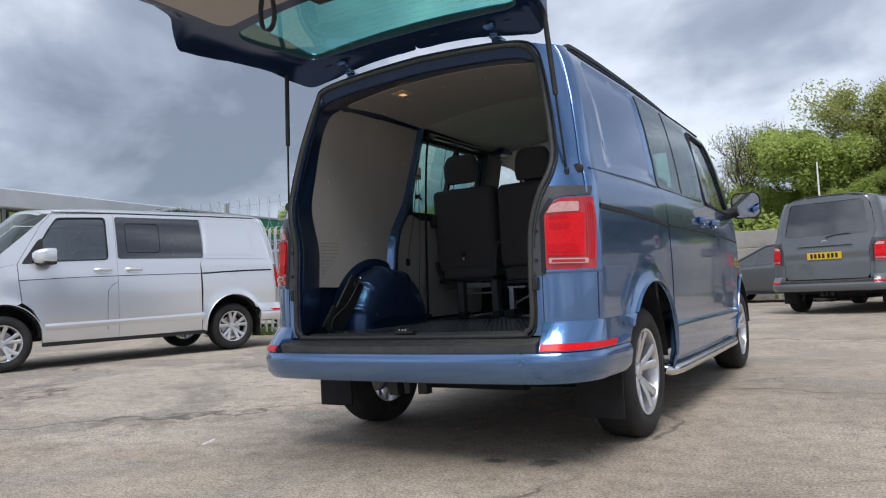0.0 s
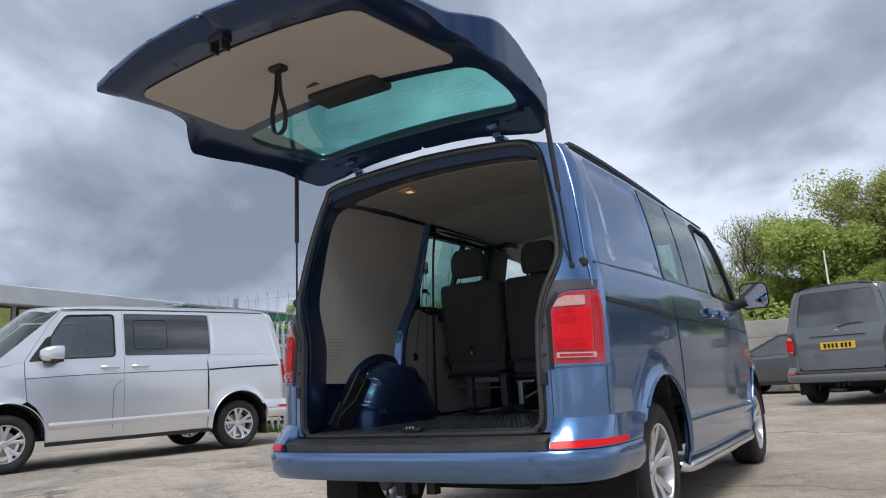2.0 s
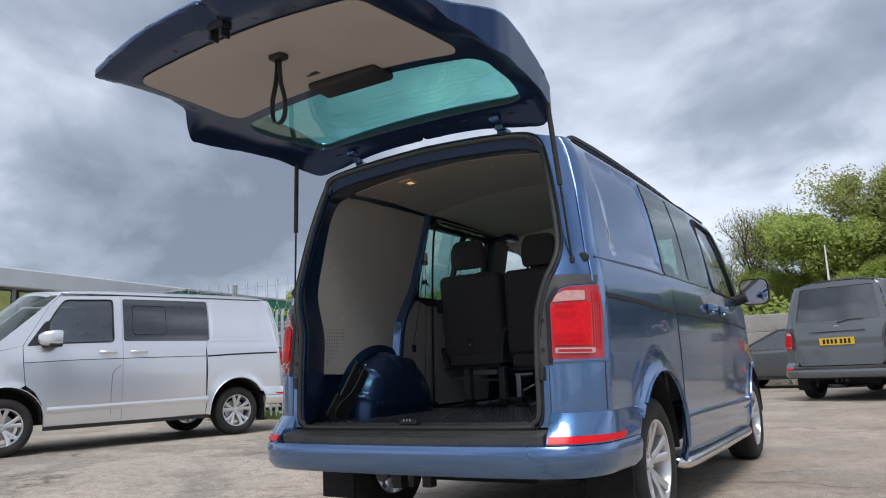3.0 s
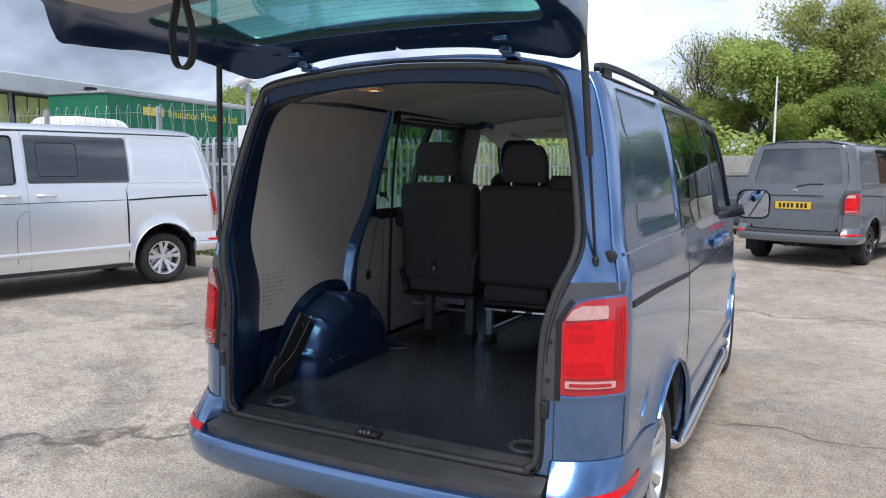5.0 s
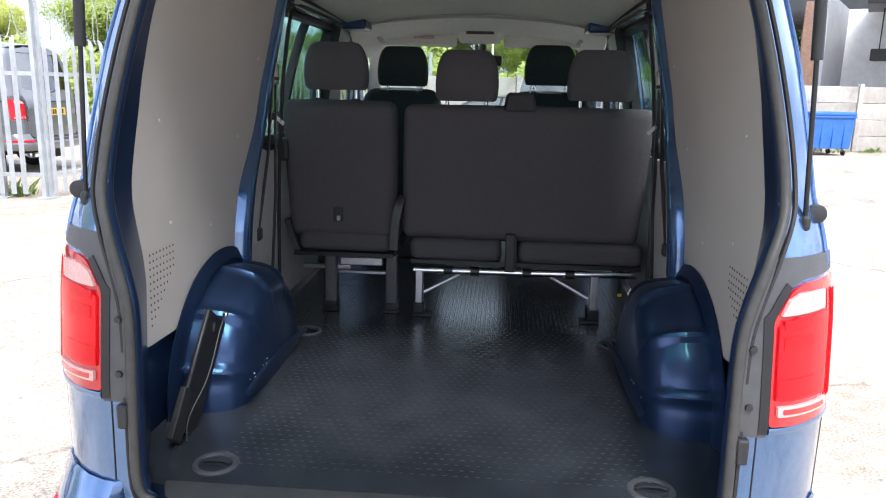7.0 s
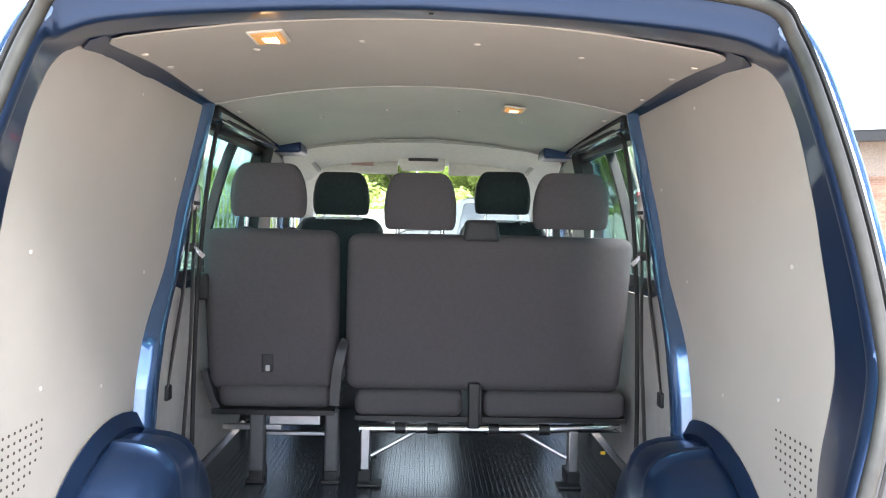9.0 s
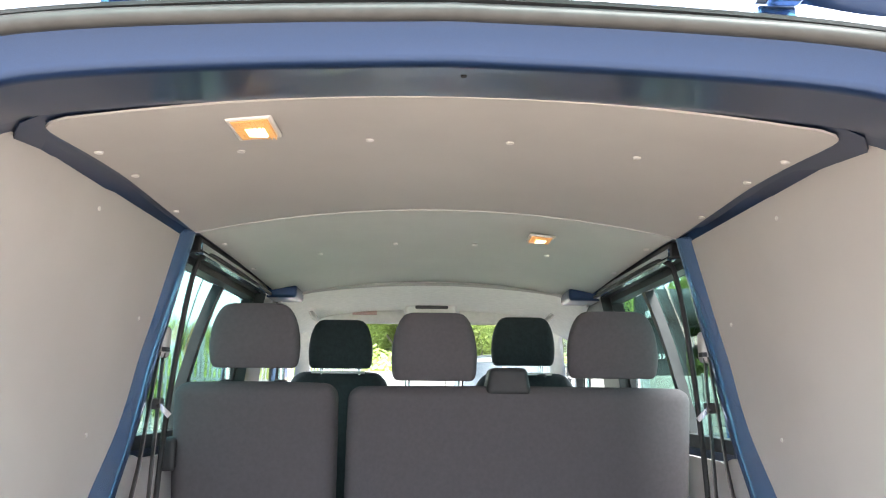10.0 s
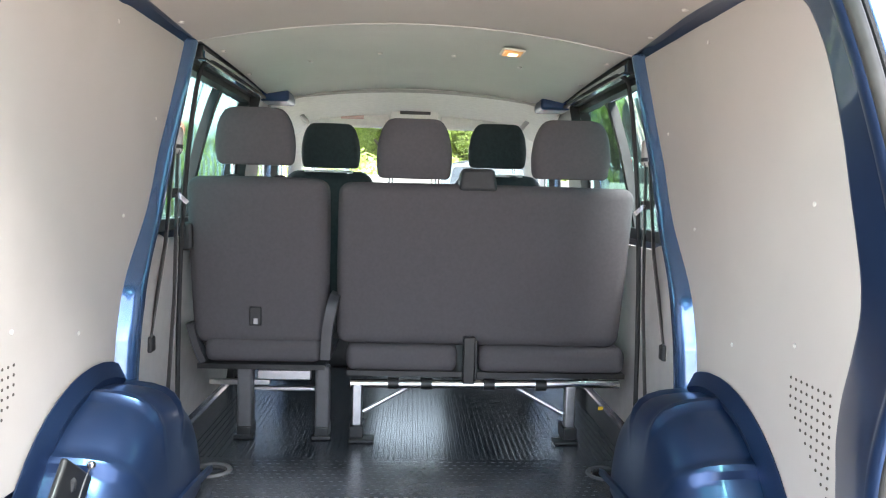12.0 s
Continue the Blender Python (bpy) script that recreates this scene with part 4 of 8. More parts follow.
def panel_van(name, paint, glass, label, m):
    """A closed van of the same kind."""
    van = holder(name, label, "van", m)
    body_shell(van, paint, glass, blank=paint is not GREY, rear_closed=True)
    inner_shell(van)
    # closed tailgate
    loop = [(x - 0.006, z) for x, z in OPENING] + [(x, z) for x, z in OPEN_TOP]
    half = loop + [(-x, z) for x, z in loop[::-1]][1:]

    def rear(x, z):
        c = (abs(x) / 0.78) ** 2
        return (x, LEAN_REAR(z) - 0.035 + 0.045 * c + (0.02 if z < 1.0 else 0.02 * min(1, abs(z - 1.0) / 0.3)), z)
    outl = [(0.64, 0.60)] + half + [(-0.64, 0.60)]
    win = round_poly([(-0.69, 1.345), (0.69, 1.345), (0.60, 1.93), (-0.60, 1.93)], 0.06)
    gate = part("tailgate", sheet(outl, rear, holes=[win], step=0.05), paint, van, thick=0.02, offset=1)
    pane = part("rear_window", sheet(round_poly([(-0.70, 1.335), (0.70, 1.335), (0.61, 1.94), (-0.61, 1.94)], 0.06), lambda x, z: (rear(x, z)[0], rear(x, z)[1] - 0.002, z), step=0.08), glass, gate, "dark tinted rear window", thick=0.006)
    part("badge", lathe(bmesh.new(), [(0.0, 0.058), (-0.012, 0.056), (-0.012, 0.048), (-0.006, 0.046), (-0.006, 0.0)], 28, "y", (0, rear(0, 1.215)[1] - 0.004, 1.215)), CHROME, gate, "round chrome badge")
    plate = part("number_plate", boxes(((0, rear(0, 1.0)[1] - 0.02, 1.0), (0.56, 0.012, 0.12))), YELLOW, gate, "yellow number plate")
    for k in range(7):
        x = -0.205 + k * 0.064 + (0.02 if k > 3 else 0)
        part("plate_bar", boxes(((x, rear(0, 1.0)[1] - 0.0275, 1.0), (0.040, 0.003, 0.075))), INK, plate)
    part("gate_handle", boxes(((0, rear(0, 0.86)[1] - 0.006, 0.865), (0.20, 0.02, 0.025))), PLASTIC, gate, bevel=0.004)
    part("gate_crease", boxes(((0, rear(0, 1.02)[1] - 0.004, 1.165), (0.9, 0.012, 0.012))), PLASTIC, gate)
    part("script_bar", boxes(((-0.42, rear(-0.42, 1.19)[1] - 0.004, 1.195), (0.24, 0.006, 0.016))), CHROME, gate)
    part("wiper", sweep(bmesh.new(), [(0.02, rear(0, 1.30)[1] - 0.03, 1.315), (0.2, rear(0.2, 1.36)[1] - 0.03, 1.352), (0.42, rear(0.4, 1.36)[1] - 0.03, 1.358)], ring(0.009, 6)), PLASTIC, gate)
    part("brake_light", boxes(((0, rear(0, 2.0)[1] - 0.005, 1.985), (0.30, 0.015, 0.02))), REDDARK, gate)
    bm = boxes(((0, 2.0, 0.60), (1.6, 3.2, 0.02)))
    part("floor_pan", bm, DARK, van)
    for x in (-0.42, 0.42):
        for y in (1.85, 2.75):
            part("seat", boxes(((x, y, 1.15), (0.5, 0.14, 0.75)), ((x, y, 1.65), (0.27, 0.09, 0.18))), COVER, van, bevel=0.04)
    part("cabin_lining", boxes(((0, 1.9, 1.965), (1.40, 3.0, 0.02))), HEADLINER, van)
    return van


# ---- more shapes ----
def ease01(t):
    t = max(0.0, min(1.0, t))
    return t * t * (3 - 2 * t)


def puff(bm, c, s, r, m=None, bulge=0.0, taper=0.0):
    """A box with soft round edges of radius r; bulge swells its faces, taper narrows its top."""
    ax = []
    for k in range(3):
        h = s[k] / 2
        q = min(r, h * 0.98)
        ax.append(([-h, -h + q * 0.3, -h + q * 0.65, -h + q] + [(-h + q) + (2 * h - 2 * q) * j / 4 for j in (1, 2, 3)] + [h - q, h - q * 0.65, h - q * 0.3, h], q))
    seen = {}

    def vert(p):
        key = tuple(round(a, 5) for a in p)
        if key not in seen:
            inn = Vector([max(-s[k] / 2 + ax[k][1], min(s[k] / 2 - ax[k][1], p[k])) for k in range(3)])
            d = Vector(p) - inn
            rr = Vector([ax[k][1] for k in range(3)])
            if d.length > 1e-7:
                e = Vector([d[k] / rr[k] for k in range(3)])
                e.normalize()
                q = inn + Vector([e[k] * rr[k] for k in range(3)])
            else:
                q = inn
            f = [1 - (2 * p[k] / s[k]) ** 2 for k in range(3)]
            q = Vector([q[k] + bulge * (1 if p[k] > 0 else -1) * (abs(2 * p[k] / s[k]) ** 4) * f[(k + 1) % 3] * f[(k + 2) % 3] for k in range(3)])
            q.x *= 1 - taper * (q.z / s[2] + 0.5)
            q = (m @ q if m is not None else q) + Vector(c)
            seen[key] = bm.verts.new(q)
        return seen[key]
    for k in range(3):
        i, j = (k + 1) % 3, (k + 2) % 3
        for sign in (-1, 1):
            for a0, a1 in zip(ax[i][0], ax[i][0][1:]):
                for b0, b1 in zip(ax[j][0], ax[j][0][1:]):
                    quad = []
                    for a, b in ((a0, b0), (a1, b0), (a1, b1), (a0, b1)):
                        p = [0, 0, 0]
                        p[k], p[i], p[j] = sign * s[k] / 2, a, b
                        quad.append(vert(p))
                    try:
                        bm.faces.new(quad if sign > 0 else quad[::-1])
                    except ValueError:
                        pass
    return bm


def soft(c, s, r, **kw):
    return puff(bmesh.new(), c, s, r, **kw)


def loft(loops, closed=True, bm=None):
    bm = bm or bmesh.new()
    rows = [[bm.verts.new(p) for p in lp] for lp in loops]
    n = len(rows[0])
    for r0, r1 in zip(rows, rows[1:]):
        for i in range(n if closed else n - 1):
            bm.faces.new((r0[i], r0[(i + 1) % n], r1[(i + 1) % n], r1[i]))
    return bm


# ---- the blue van ----
van = holder("van", "blue metallic panel van with its tailgate raised", "van")
body_shell(van, BLUE, SIDEGLASS)
INW = curve1([(0.55, 0.826), (1.0, 0.822), (1.3, 0.812), (1.6, 0.785), (1.95, 0.728), (2.0, 0.72)])


def ceil_z(x, y=1.2):
    """Underside of the roof lining: highest over the pillars, dipping to the rear header and to the cab."""
    return 2.043 - 0.16 * x * x - 0.033 * max(0.0, (1.0 - y) / 0.43) ** 1.5 - 0.037 * max(0.0, (y - 1.5) / 1.1) ** 1.5


REAR_EDGE = curve1([(0.60, 0.42), (0.85, 0.43), (1.05, 0.445), (1.13, 0.432), (1.21, 0.405), (1.29, 0.382), (1.36, 0.376), (1.45, 0.390), (1.55, 0.410), (1.70, 0.430), (1.78, 0.445), (1.86, 0.480), (1.90, 0.510), (1.93, 0.560), (1.955, 0.620)])
PILLAR_EDGE = curve1([(0.90, 1.11), (1.0, 1.118), (1.10, 1.130), (1.20, 1.158), (1.25, 1.185), (1.34, 1.250), (1.42, 1.303), (1.50, 1.335), (1.60, 1.360), (1.72, 1.390), (1.96, 1.437)])


def opening_loop():
    """The rear opening as a closed ring of points."""
    half = OPEN_LOW[::1] + OPENING + OPEN_TOP[:-1]
    pts = []
    for x, z in half:
        if 0.62 < z < 1.95:
            p = skin(u_of_x(x, z), z)
            pts.append((p[0], p[1] - 0.004, p[2]))
        elif z <= 0.62:
            pts.append((x, 0.088, z))
        else:
            pts.append((x, 0.300 + 0.030 * (1 - (x / 0.66) ** 2), z - 0.004))
    top = (0.0, 0.33, 2.028)
    right = smooth_path(pts + [top], 5)
    return right[:-1] + [Vector((-p.x, p.y, p.z)) for p in right[:0:-1]]


LOOP = opening_loop()
part("opening_seal", sweep(bmesh.new(), LOOP, ring(0.0125, 10, 0.012), True, (0, 1, 0)), SEAL, van, "rubber seal round the rear opening")
edge2 = [Vector((p.x * 1.0, p.y + 0.004, p.z)) + (Vector((p.x, 0, p.z - 1.3)).normalized() * 0.022) for p in LOOP]
part("seal_lip", sweep(bmesh.new(), edge2, ring(0.006, 6), True, (0, 1, 0)), RUBBER, van)
jamb_rows = [[] for _ in range(7)]
for p in LOOP:
    sx = 1 if p.x >= 0 else -1
    ax = abs(p.x)
    q = tuple(p)
    if p.z > 0.63:
        # side: rounded lip inside the seal, then the wide flat band to the board
        yi, xi = REAR_EDGE(p.z), INW(p.z)
        row = [q, (sx * (ax - 0.011), p.y + 0.012, p.z), (sx * (ax - 0.014), p.y + 0.026, p.z), (sx * (ax - 0.006), p.y + 0.046, p.z), (sx * (ax + 0.016), p.y + 0.075, p.z), (sx * (xi - 0.010), yi - 0.010, p.z), (sx * (xi + 0.004), yi + 0.02, p.z)]
        k = ease01((p.z - 1.88) / 0.09)
        if k > 0:
            # top: upright painted face under the seal, then the header's flat underside to the roof board
            ye, ze = p.y + 0.030, p.z - 0.058
            yb, zb = 0.575 - 0.10 * ax * ax, ceil_z(min(ax, 0.66), 0.575)
            top_row = [q, (p.x * 0.994, p.y + 0.016, p.z - 0.014), (p.x * 0.99, ye - 0.005, ze + 0.010), (p.x * 0.99, ye, ze), (p.x * 0.99, ye + 0.014, ze - 0.001), (sx * min(ax * 1.02, 0.70), yb - 0.006, zb - 0.003), (sx * min(ax * 1.04, 0.72), yb + 0.05, zb + 0.006)]
            row = [tuple(Vector(a).lerp(Vector(b), k)) for a, b in zip(row, top_row)]
    else:
        row = [q, (p.x * 0.99, 0.104, p.z + 0.006), (p.x * 0.99, 0.118, 0.606), (p.x, 0.13, 0.605), (p.x * 1.03, 0.15, 0.604), (p.x * 1.08, 0.17, 0.604), (p.x * 1.12, 0.19, 0.603)]
    for r_, v_ in zip(jamb_rows, row):
        r_.append(v_)
wide = [[tuple(Vector(a).lerp(Vector(b), t)) for a, b in zip(jamb_rows[4], jamb_rows[5])] for t in (0.04, 0.25, 0.5, 0.75, 0.96)]
part("door_jamb", loft(jamb_rows[:5] + wide + jamb_rows[5:]), SHADEBLUE, van, "blue painted jamb of the rear opening", angle=62)
for x in (-0.62, -0.43, -0.36, -0.26, 0.02, 0.31, 0.60):
    part("header_hole", lathe(bmesh.new(), [(0.002, 0.0045), (-0.002, 0.0045), (-0.002, 0.0)], 8, "z", (x, 0.42, 1.977 - 0.07 * x * x)), INK, van)
# header between the opening and the roof edge
hp = [p for p in LOOP if p.z > 1.9]
hp.sort(key=lambda p: p.x)
part("rear_header", loft([[tuple(p) for p in hp], [(p.x * 1.04, 0.385 + 0.015 * (p.x / 0.7) ** 2, roof_z(p.x * 1.04, 0.40) - 0.022) for p in hp], [(p.x * 1.06, 0.412 + 0.03 * (p.x / 0.7) ** 2, roof_z(p.x * 1.06, 0.41) - 0.002) for p in hp]], False), BLUE, van, thick=0.004)
# sill trim with latch
part("sill_trim", sheet(round_poly([(-0.63, 0.105), (0.63, 0.105), (0.665, 0.178), (-0.665, 0.178)], 0.015), lambda x, y: (x, y, 0.612 + 0.004 * math.sin((y - 0.1) * 20)), step=0.04), STEPGREY, van, "dark grey plastic load sill trim", thick=0.02)
latch = part("gate_latch", boxes(((0, 0.108, 0.622), (0.105, 0.05, 0.022))), PLASTIC, van, "black tailgate latch", bevel=0.008)
for x in (-0.018, 0.0, 0.018):
    part("latch_tooth", boxes(((x, 0.093, 0.634), (0.008, 0.03, 0.01))), STEEL, latch)
for s in (1, -1):
    part("gate_buffer", boxes(((s * 0.712, 0.096, 0.828), (0.026, 0.03, 0.060))), PLASTIC, van, "black tailgate buffer", bevel=0.005)
    q = skin(u_of_x(0.874, 1.341), 1.341, 0.004)
    part("bung", lathe(bmesh.new(), [(0.01, 0.022), (-0.006, 0.021), (-0.008, 0.016), (-0.008, 0.0)], 20, "y", (s * q[0], q[1], q[2])), PLASTIC, van, "round rubber bung")
    # side bar under the doors
    bar = smooth_path([(s * 0.86, 1.44, 0.31), (s * 0.945, 1.49, 0.285), (s * 0.955, 2.2, 0.28), (s * 0.955, 3.0, 0.28), (s * 0.95, 3.46, 0.285), (s * 0.86, 3.52, 0.31)], 5)
    part("side_bar", tube(bar, 0.032, 14), CHROME, van, "polished steel side bar")

# floor, lining
floor_loop = round_poly([(-0.675, 0.172), (0.675, 0.172), (0.775, 0.195), (0.83, 0.28), (0.825, 1.5), (0.825, 3.5), (-0.825, 3.5), (-0.825, 1.5), (-0.83, 0.28), (-0.775, 0.195)], 0.02)
floor = part("load_floor", sheet(floor_loop, lambda x, y: (x, y, 0.606), step=0.12), MAT, van, "black rubber load floor with raised bars", thick=0.02)
bm = bmesh.new()
row = 0
y = 0.30
while y < 1.5:
    x = -0.60 + (0.0145 if row % 2 else 0.0)
    while x < 0.60:
        if abs(x) < 0.575 or y > 1.45:
            box(bm, (x, y, 0.6066), (0.0115, 0.0040, 0.0005), None, (0.75, 0.5))
        x += 0.029
    y += 0.029
    row += 1
part("floor_bar", bm, BARS, floor, angle=20)
floor.children[0]["kind"] = "stuff"
bm = bmesh.new()
for k in range(76):
    box(bm, (-0.75 + 0.02 * k, 2.10, 0.6070), (0.010, 1.16, 0.0012), None, (0.7, 1.0))
part("floor_rib", bm, MAT, floor, angle=20)["kind"] = "stuff"
for x, y in ((-0.576, 0.29), (0.572, 0.29), (-0.622, 1.40), (0.640, 1.40)):
    ringp = part("lashing_ring", lathe(bmesh.new(), [(0.606, 0.062), (0.612, 0.058), (0.611, 0.048), (0.605, 0.044), (0.603, 0.0)], 26, "z", (x, y, 0)), GREYPLASTIC, van, "dark grey lashing ring cup")
    part("ring_bar", tube([(x - 0.04, y, 0.611), (x - 0.02, y + 0.004, 0.615), (x + 0.02, y + 0.004, 0.615), (x + 0.04, y, 0.611)], 0.005, 8), DARKSTEEL, ringp)
for s in (1, -1):
    bl = round_poly([(0.965 - 0.435 * math.cos(a), 0.603 + 0.425 * math.sin(a)) for a in np.linspace(radians(38), radians(112), 10)] + [(PILLAR_EDGE(z) + 0.006, z) for z in np.linspace(1.02, 1.95, 24)] + [(REAR_EDGE(z), z) for z in np.linspace(1.95, 0.87, 28)], 0.006)

    def wall_fn(y, z, s=s):
        return (s * (INW(z) - 0.006), y, z)
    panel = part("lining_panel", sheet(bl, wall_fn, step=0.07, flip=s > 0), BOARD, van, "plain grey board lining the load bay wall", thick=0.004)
    # perforated field low at the rear, part of the same board
    bm = bmesh.new()
    for i in range(8):
        for j in range(12):
            yy, zz = 0.462 + i * 0.021, 0.905 + j * 0.0205
            if zz > 0.93 + (yy - 0.475) * 0.95:
                p = wall_fn(yy, zz)
                lathe(bm, [(p[0] - s * 0.0015, 0.0036), (p[0] - s * 0.0022, 0.0034), (p[0] - s * 0.0022, 0.0)], 8, "x", (0, p[1], p[2]))
    perf = part("perforation", bm, PERF, panel)
    perf["kind"] = "stuff"
    for yy, zz in ((0.52, 1.50), (0.95, 1.90), (1.30, 1.70), (0.60, 1.20), (0.90, 1.14), (1.14, 1.42)):
        p = wall_fn(yy, zz)
        part("screw_cap", lathe(bmesh.new(), [(p[0], 0.0055), (p[0] - s * 0.002, 0.005), (p[0] - s * 0.003, 0.0)], 10, "x", (0, p[1], p[2])), CAP, panel)
    # painted inner skin behind the boards
    part("inner_panel", sheet([(0.30, 0.50), (1.48, 0.50), (1.48, 1.0), (1.46, 1.95), (0.62, 1.985), (0.46, 1.85), (0.37, 1.4), (0.36, 0.70)], lambda y, z, s=s: (s * (INW(z) + 0.012), y, z), holes=[], step=0.08, flip=s > 0), SHADEBLUE, van, thick=0.006)
    # wheel box with pressed ribs
    bm = bmesh.new()
    rows = []
    for k in range(85):
        a = math.pi * k / 84
        rib = 0.017 * max(ease01(1.25 - abs(a / math.pi - c) / 0.018) for c in (0.11, 0.27, 0.46, 0.64))
        row = []
        for x, r in ((0.835, 0.385), (0.80, 0.385), (0.76, 0.383), (0.72, 0.378), (0.68, 0.366), (0.655, 0.35), (0.635, 0.325), (0.622, 0.29), (0.616, 0.22), (0.612, 0.10), (0.612, 0.0)):
            rr = r + (rib if 0.62 < x < 0.83 else 0)
            row.append(bm.verts.new((s * x, 0.975 - rr * 1.02 * math.cos(a), 0.603 + rr * 0.985 * math.sin(a))))
        rows.append(row)
    for r0, r1 in zip(rows, rows[1:]):
        for i in range(len(r0) - 1):
            try:
                bm.faces.new((r0[i], r0[i + 1], r1[i + 1], r1[i]) if s > 0 else (r1[i], r1[i + 1], r0[i + 1], r0[i]))
            except ValueError:
                pass
    bmesh.ops.remove_doubles(bm, verts=bm.verts, dist=0.0005)
    arch_box = part("wheel_box", bm, SHADEBLUE, van, "blue painted inner wheel arch")
    seam_line = [(s * 0.611, y, 0.655 + 0.02 * math.sin((y - 0.6) * 5)) for y in np.linspace(0.635, 1.315, 16)]
    part("pressed_seam", sweep(bmesh.new(), seam_line, [(-0.012, -0.010), (0.003, -0.006), (0.005, 0.0), (0.003, 0.006), (-0.012, 0.010)] if s > 0 else [(0.012, -0.010), (0.012, 0.010), (-0.003, 0.006), (-0.005, 0.0), (-0.003, -0.006)]), SHADEBLUE, arch_box)
    chips = bmesh.new()
    cr = random.Random(40 + s)
    for k in range(7):
        yy, zz = cr.uniform(0.67, 0.90), cr.uniform(0.665, 0.70)
        box(chips, (s * 0.6105, yy, zz), (0.002, cr.uniform(0.003, 0.008), cr.uniform(0.0015, 0.003)))
    part("paint_chips", chips, WHITE, arch_box)["kind"] = "stuff"
    fl = [(0.965 - 0.455 * math.cos(math.pi * k / 24), 0.603 + 0.438 * math.sin(math.pi * k / 24)) for k in range(25)]
    fi = [(0.97 - 0.36 * math.cos(math.pi * k / 24), 0.603 + 0.36 * math.sin(math.pi * k / 24)) for k in range(25)]
    part("arch_flange", loft([[(s * (INW(z) - 0.012), y, z) for y, z in fl], [(s * (INW(z) - 0.03), y * 0.5 + y2 * 0.5, z * 0.5 + z2 * 0.5) for (y, z), (y2, z2) in zip(fl, fi)], [(s * (INW(z) - 0.018), y, z) for y, z in fi]], False), SHADEBLUE, van, thick=0.004)
    # C pillar
    rows = [[] for _ in range(8)]
    for z in np.linspace(0.86, 1.965, 34):
        e, w = PILLAR_EDGE(z), INW(z)
        for r_, (dx, dy) in zip(rows, ((0.006, -0.010), (-0.006, 0.002), (-0.026, 0.014), (-0.044, 0.027), (-0.053, 0.040), (-0.055, 0.056), (-0.046, 0.078), (0.03, 0.100))):
            dx *= 1.0 - 0.36 * ease01((z - 1.15) / 0.35)
            r_.append((s * (w + dx), e + dy * (1.0 if z < 1.55 else 1.0 - 0.25 * (z - 1.55) / 0.4), z))
    part("c_pillar", loft(rows if s < 0 else rows[::-1], False), BLUE, van, "blue painted pillar beside the seats", angle=60)
    part("pillar_bolt", lathe(bmesh.new(), [(0, 0.012), (-0.008, 0.010), (-0.008, 0)], 10, "y", (s * 0.715, 1.485, 1.925)), CHROME, van)
    # trim behind the pillar, door seal, lower door card
    tr = sheet(round_poly([(1.20, 0.63), (1.52, 0.63), (1.60, 1.30), (1.40, 1.36), (1.22, 1.15)], 0.03), lambda y, z, s=s: (s * (0.808 - 0.02 * (z - 0.6)), y, z), step=0.08, flip=s > 0)
    part("pillar_trim", tr, TRIM, van, "light grey pillar trim", thick=0.01)
    sl = smooth_path([(s * 0.785, 1.56, 0.64), (s * 0.785, 1.575, 1.0), (s * 0.775, 1.58, 1.35), (s * 0.745, 1.56, 1.65), (s * 0.71, 1.545, 1.86), (s * 0.70, 1.60, 1.915), (s * 0.695, 1.75, 1.93), (s * 0.69, 2.65, 1.92)], 4)
    part("door_seal", tube(sl, 0.008, 8), RUBBER, van)
    card = sheet(round_poly([(1.56, 0.62), (2.50, 0.62), (2.50, 1.32), (1.56, 1.33)], 0.04), lambda y, z, s=s: (s * (0.83 + 0.05 * (1.3 - z) ** 2), y, z), step=0.12, flip=s > 0)
    part("door_card", card, TRIM, van, "grey lower door lining", thick=0.012)
    part("window_frame_inner", sweep(bmesh.new(), [side_map(s, -0.045)(y, z) for y, z in rounded(1.49, 1.37, 2.50, 1.915, 0.05)], [(-0.02, -0.022), (0.02, -0.022), (0.02, 0.022), (-0.02, 0.022)], True, (1, 0, 0)), DARKSTEEL, van)
    part("window_frame_inner", sweep(bmesh.new(), [side_map(s, -0.045)(y, z) for y, z in round_poly([(2.75, 1.335), (3.72, 1.31), (3.48, 1.75), (3.36, 1.90), (2.75, 1.92)], 0.05)], [(-0.02, -0.022), (0.02, -0.022), (0.02, 0.022), (-0.02, 0.022)], True, (1, 0, 0)), DARKSTEEL, van)
    part("b_pillar", sweep(bmesh.new(), [(s * 0.86, 2.635, 0.62), (s * 0.845, 2.635, 1.3), (s * 0.80, 2.625, 1.65), (s * 0.735, 2.615, 1.94)], [(-0.035, -0.13), (0.03, -0.13), (0.03, 0.13), (-0.035, 0.13)], False, (0, 1, 0)), DARKSTEEL, van)
    # upper door rail: dark channel with bright lips
    part("door_rail", boxes(((s * 0.735, 2.08, 1.945), (0.075, 1.06, 0.05))), DARKSTEEL, van, "dark sliding door rail", bevel=0.006)
    part("rail_lip", boxes(((s * 0.694, 2.05, 1.937), (0.006, 1.0, 0.022)), ((s * 0.700, 2.05, 1.916), (0.024, 1.0, 0.006))), CHROME, van)
    part("rail_end", soft((s * 0.665, 2.60, 1.935), (0.17, 0.20, 0.055), 0.015), SHADEBLUE, van, "dark blue end of the door rail")
    # belt
    belt = new("seat_belt")
    belt.parent = van
    guide = part("belt_guide", soft((s * 0.757, 1.472, 1.652), (0.034, 0.05, 0.090), 0.016), TRIM, belt, "pale grey belt guide")
    part("guide_slot", boxes(((s * 0.742, 1.455, 1.63), (0.012, 0.03, 0.012))), PLASTIC, guide)
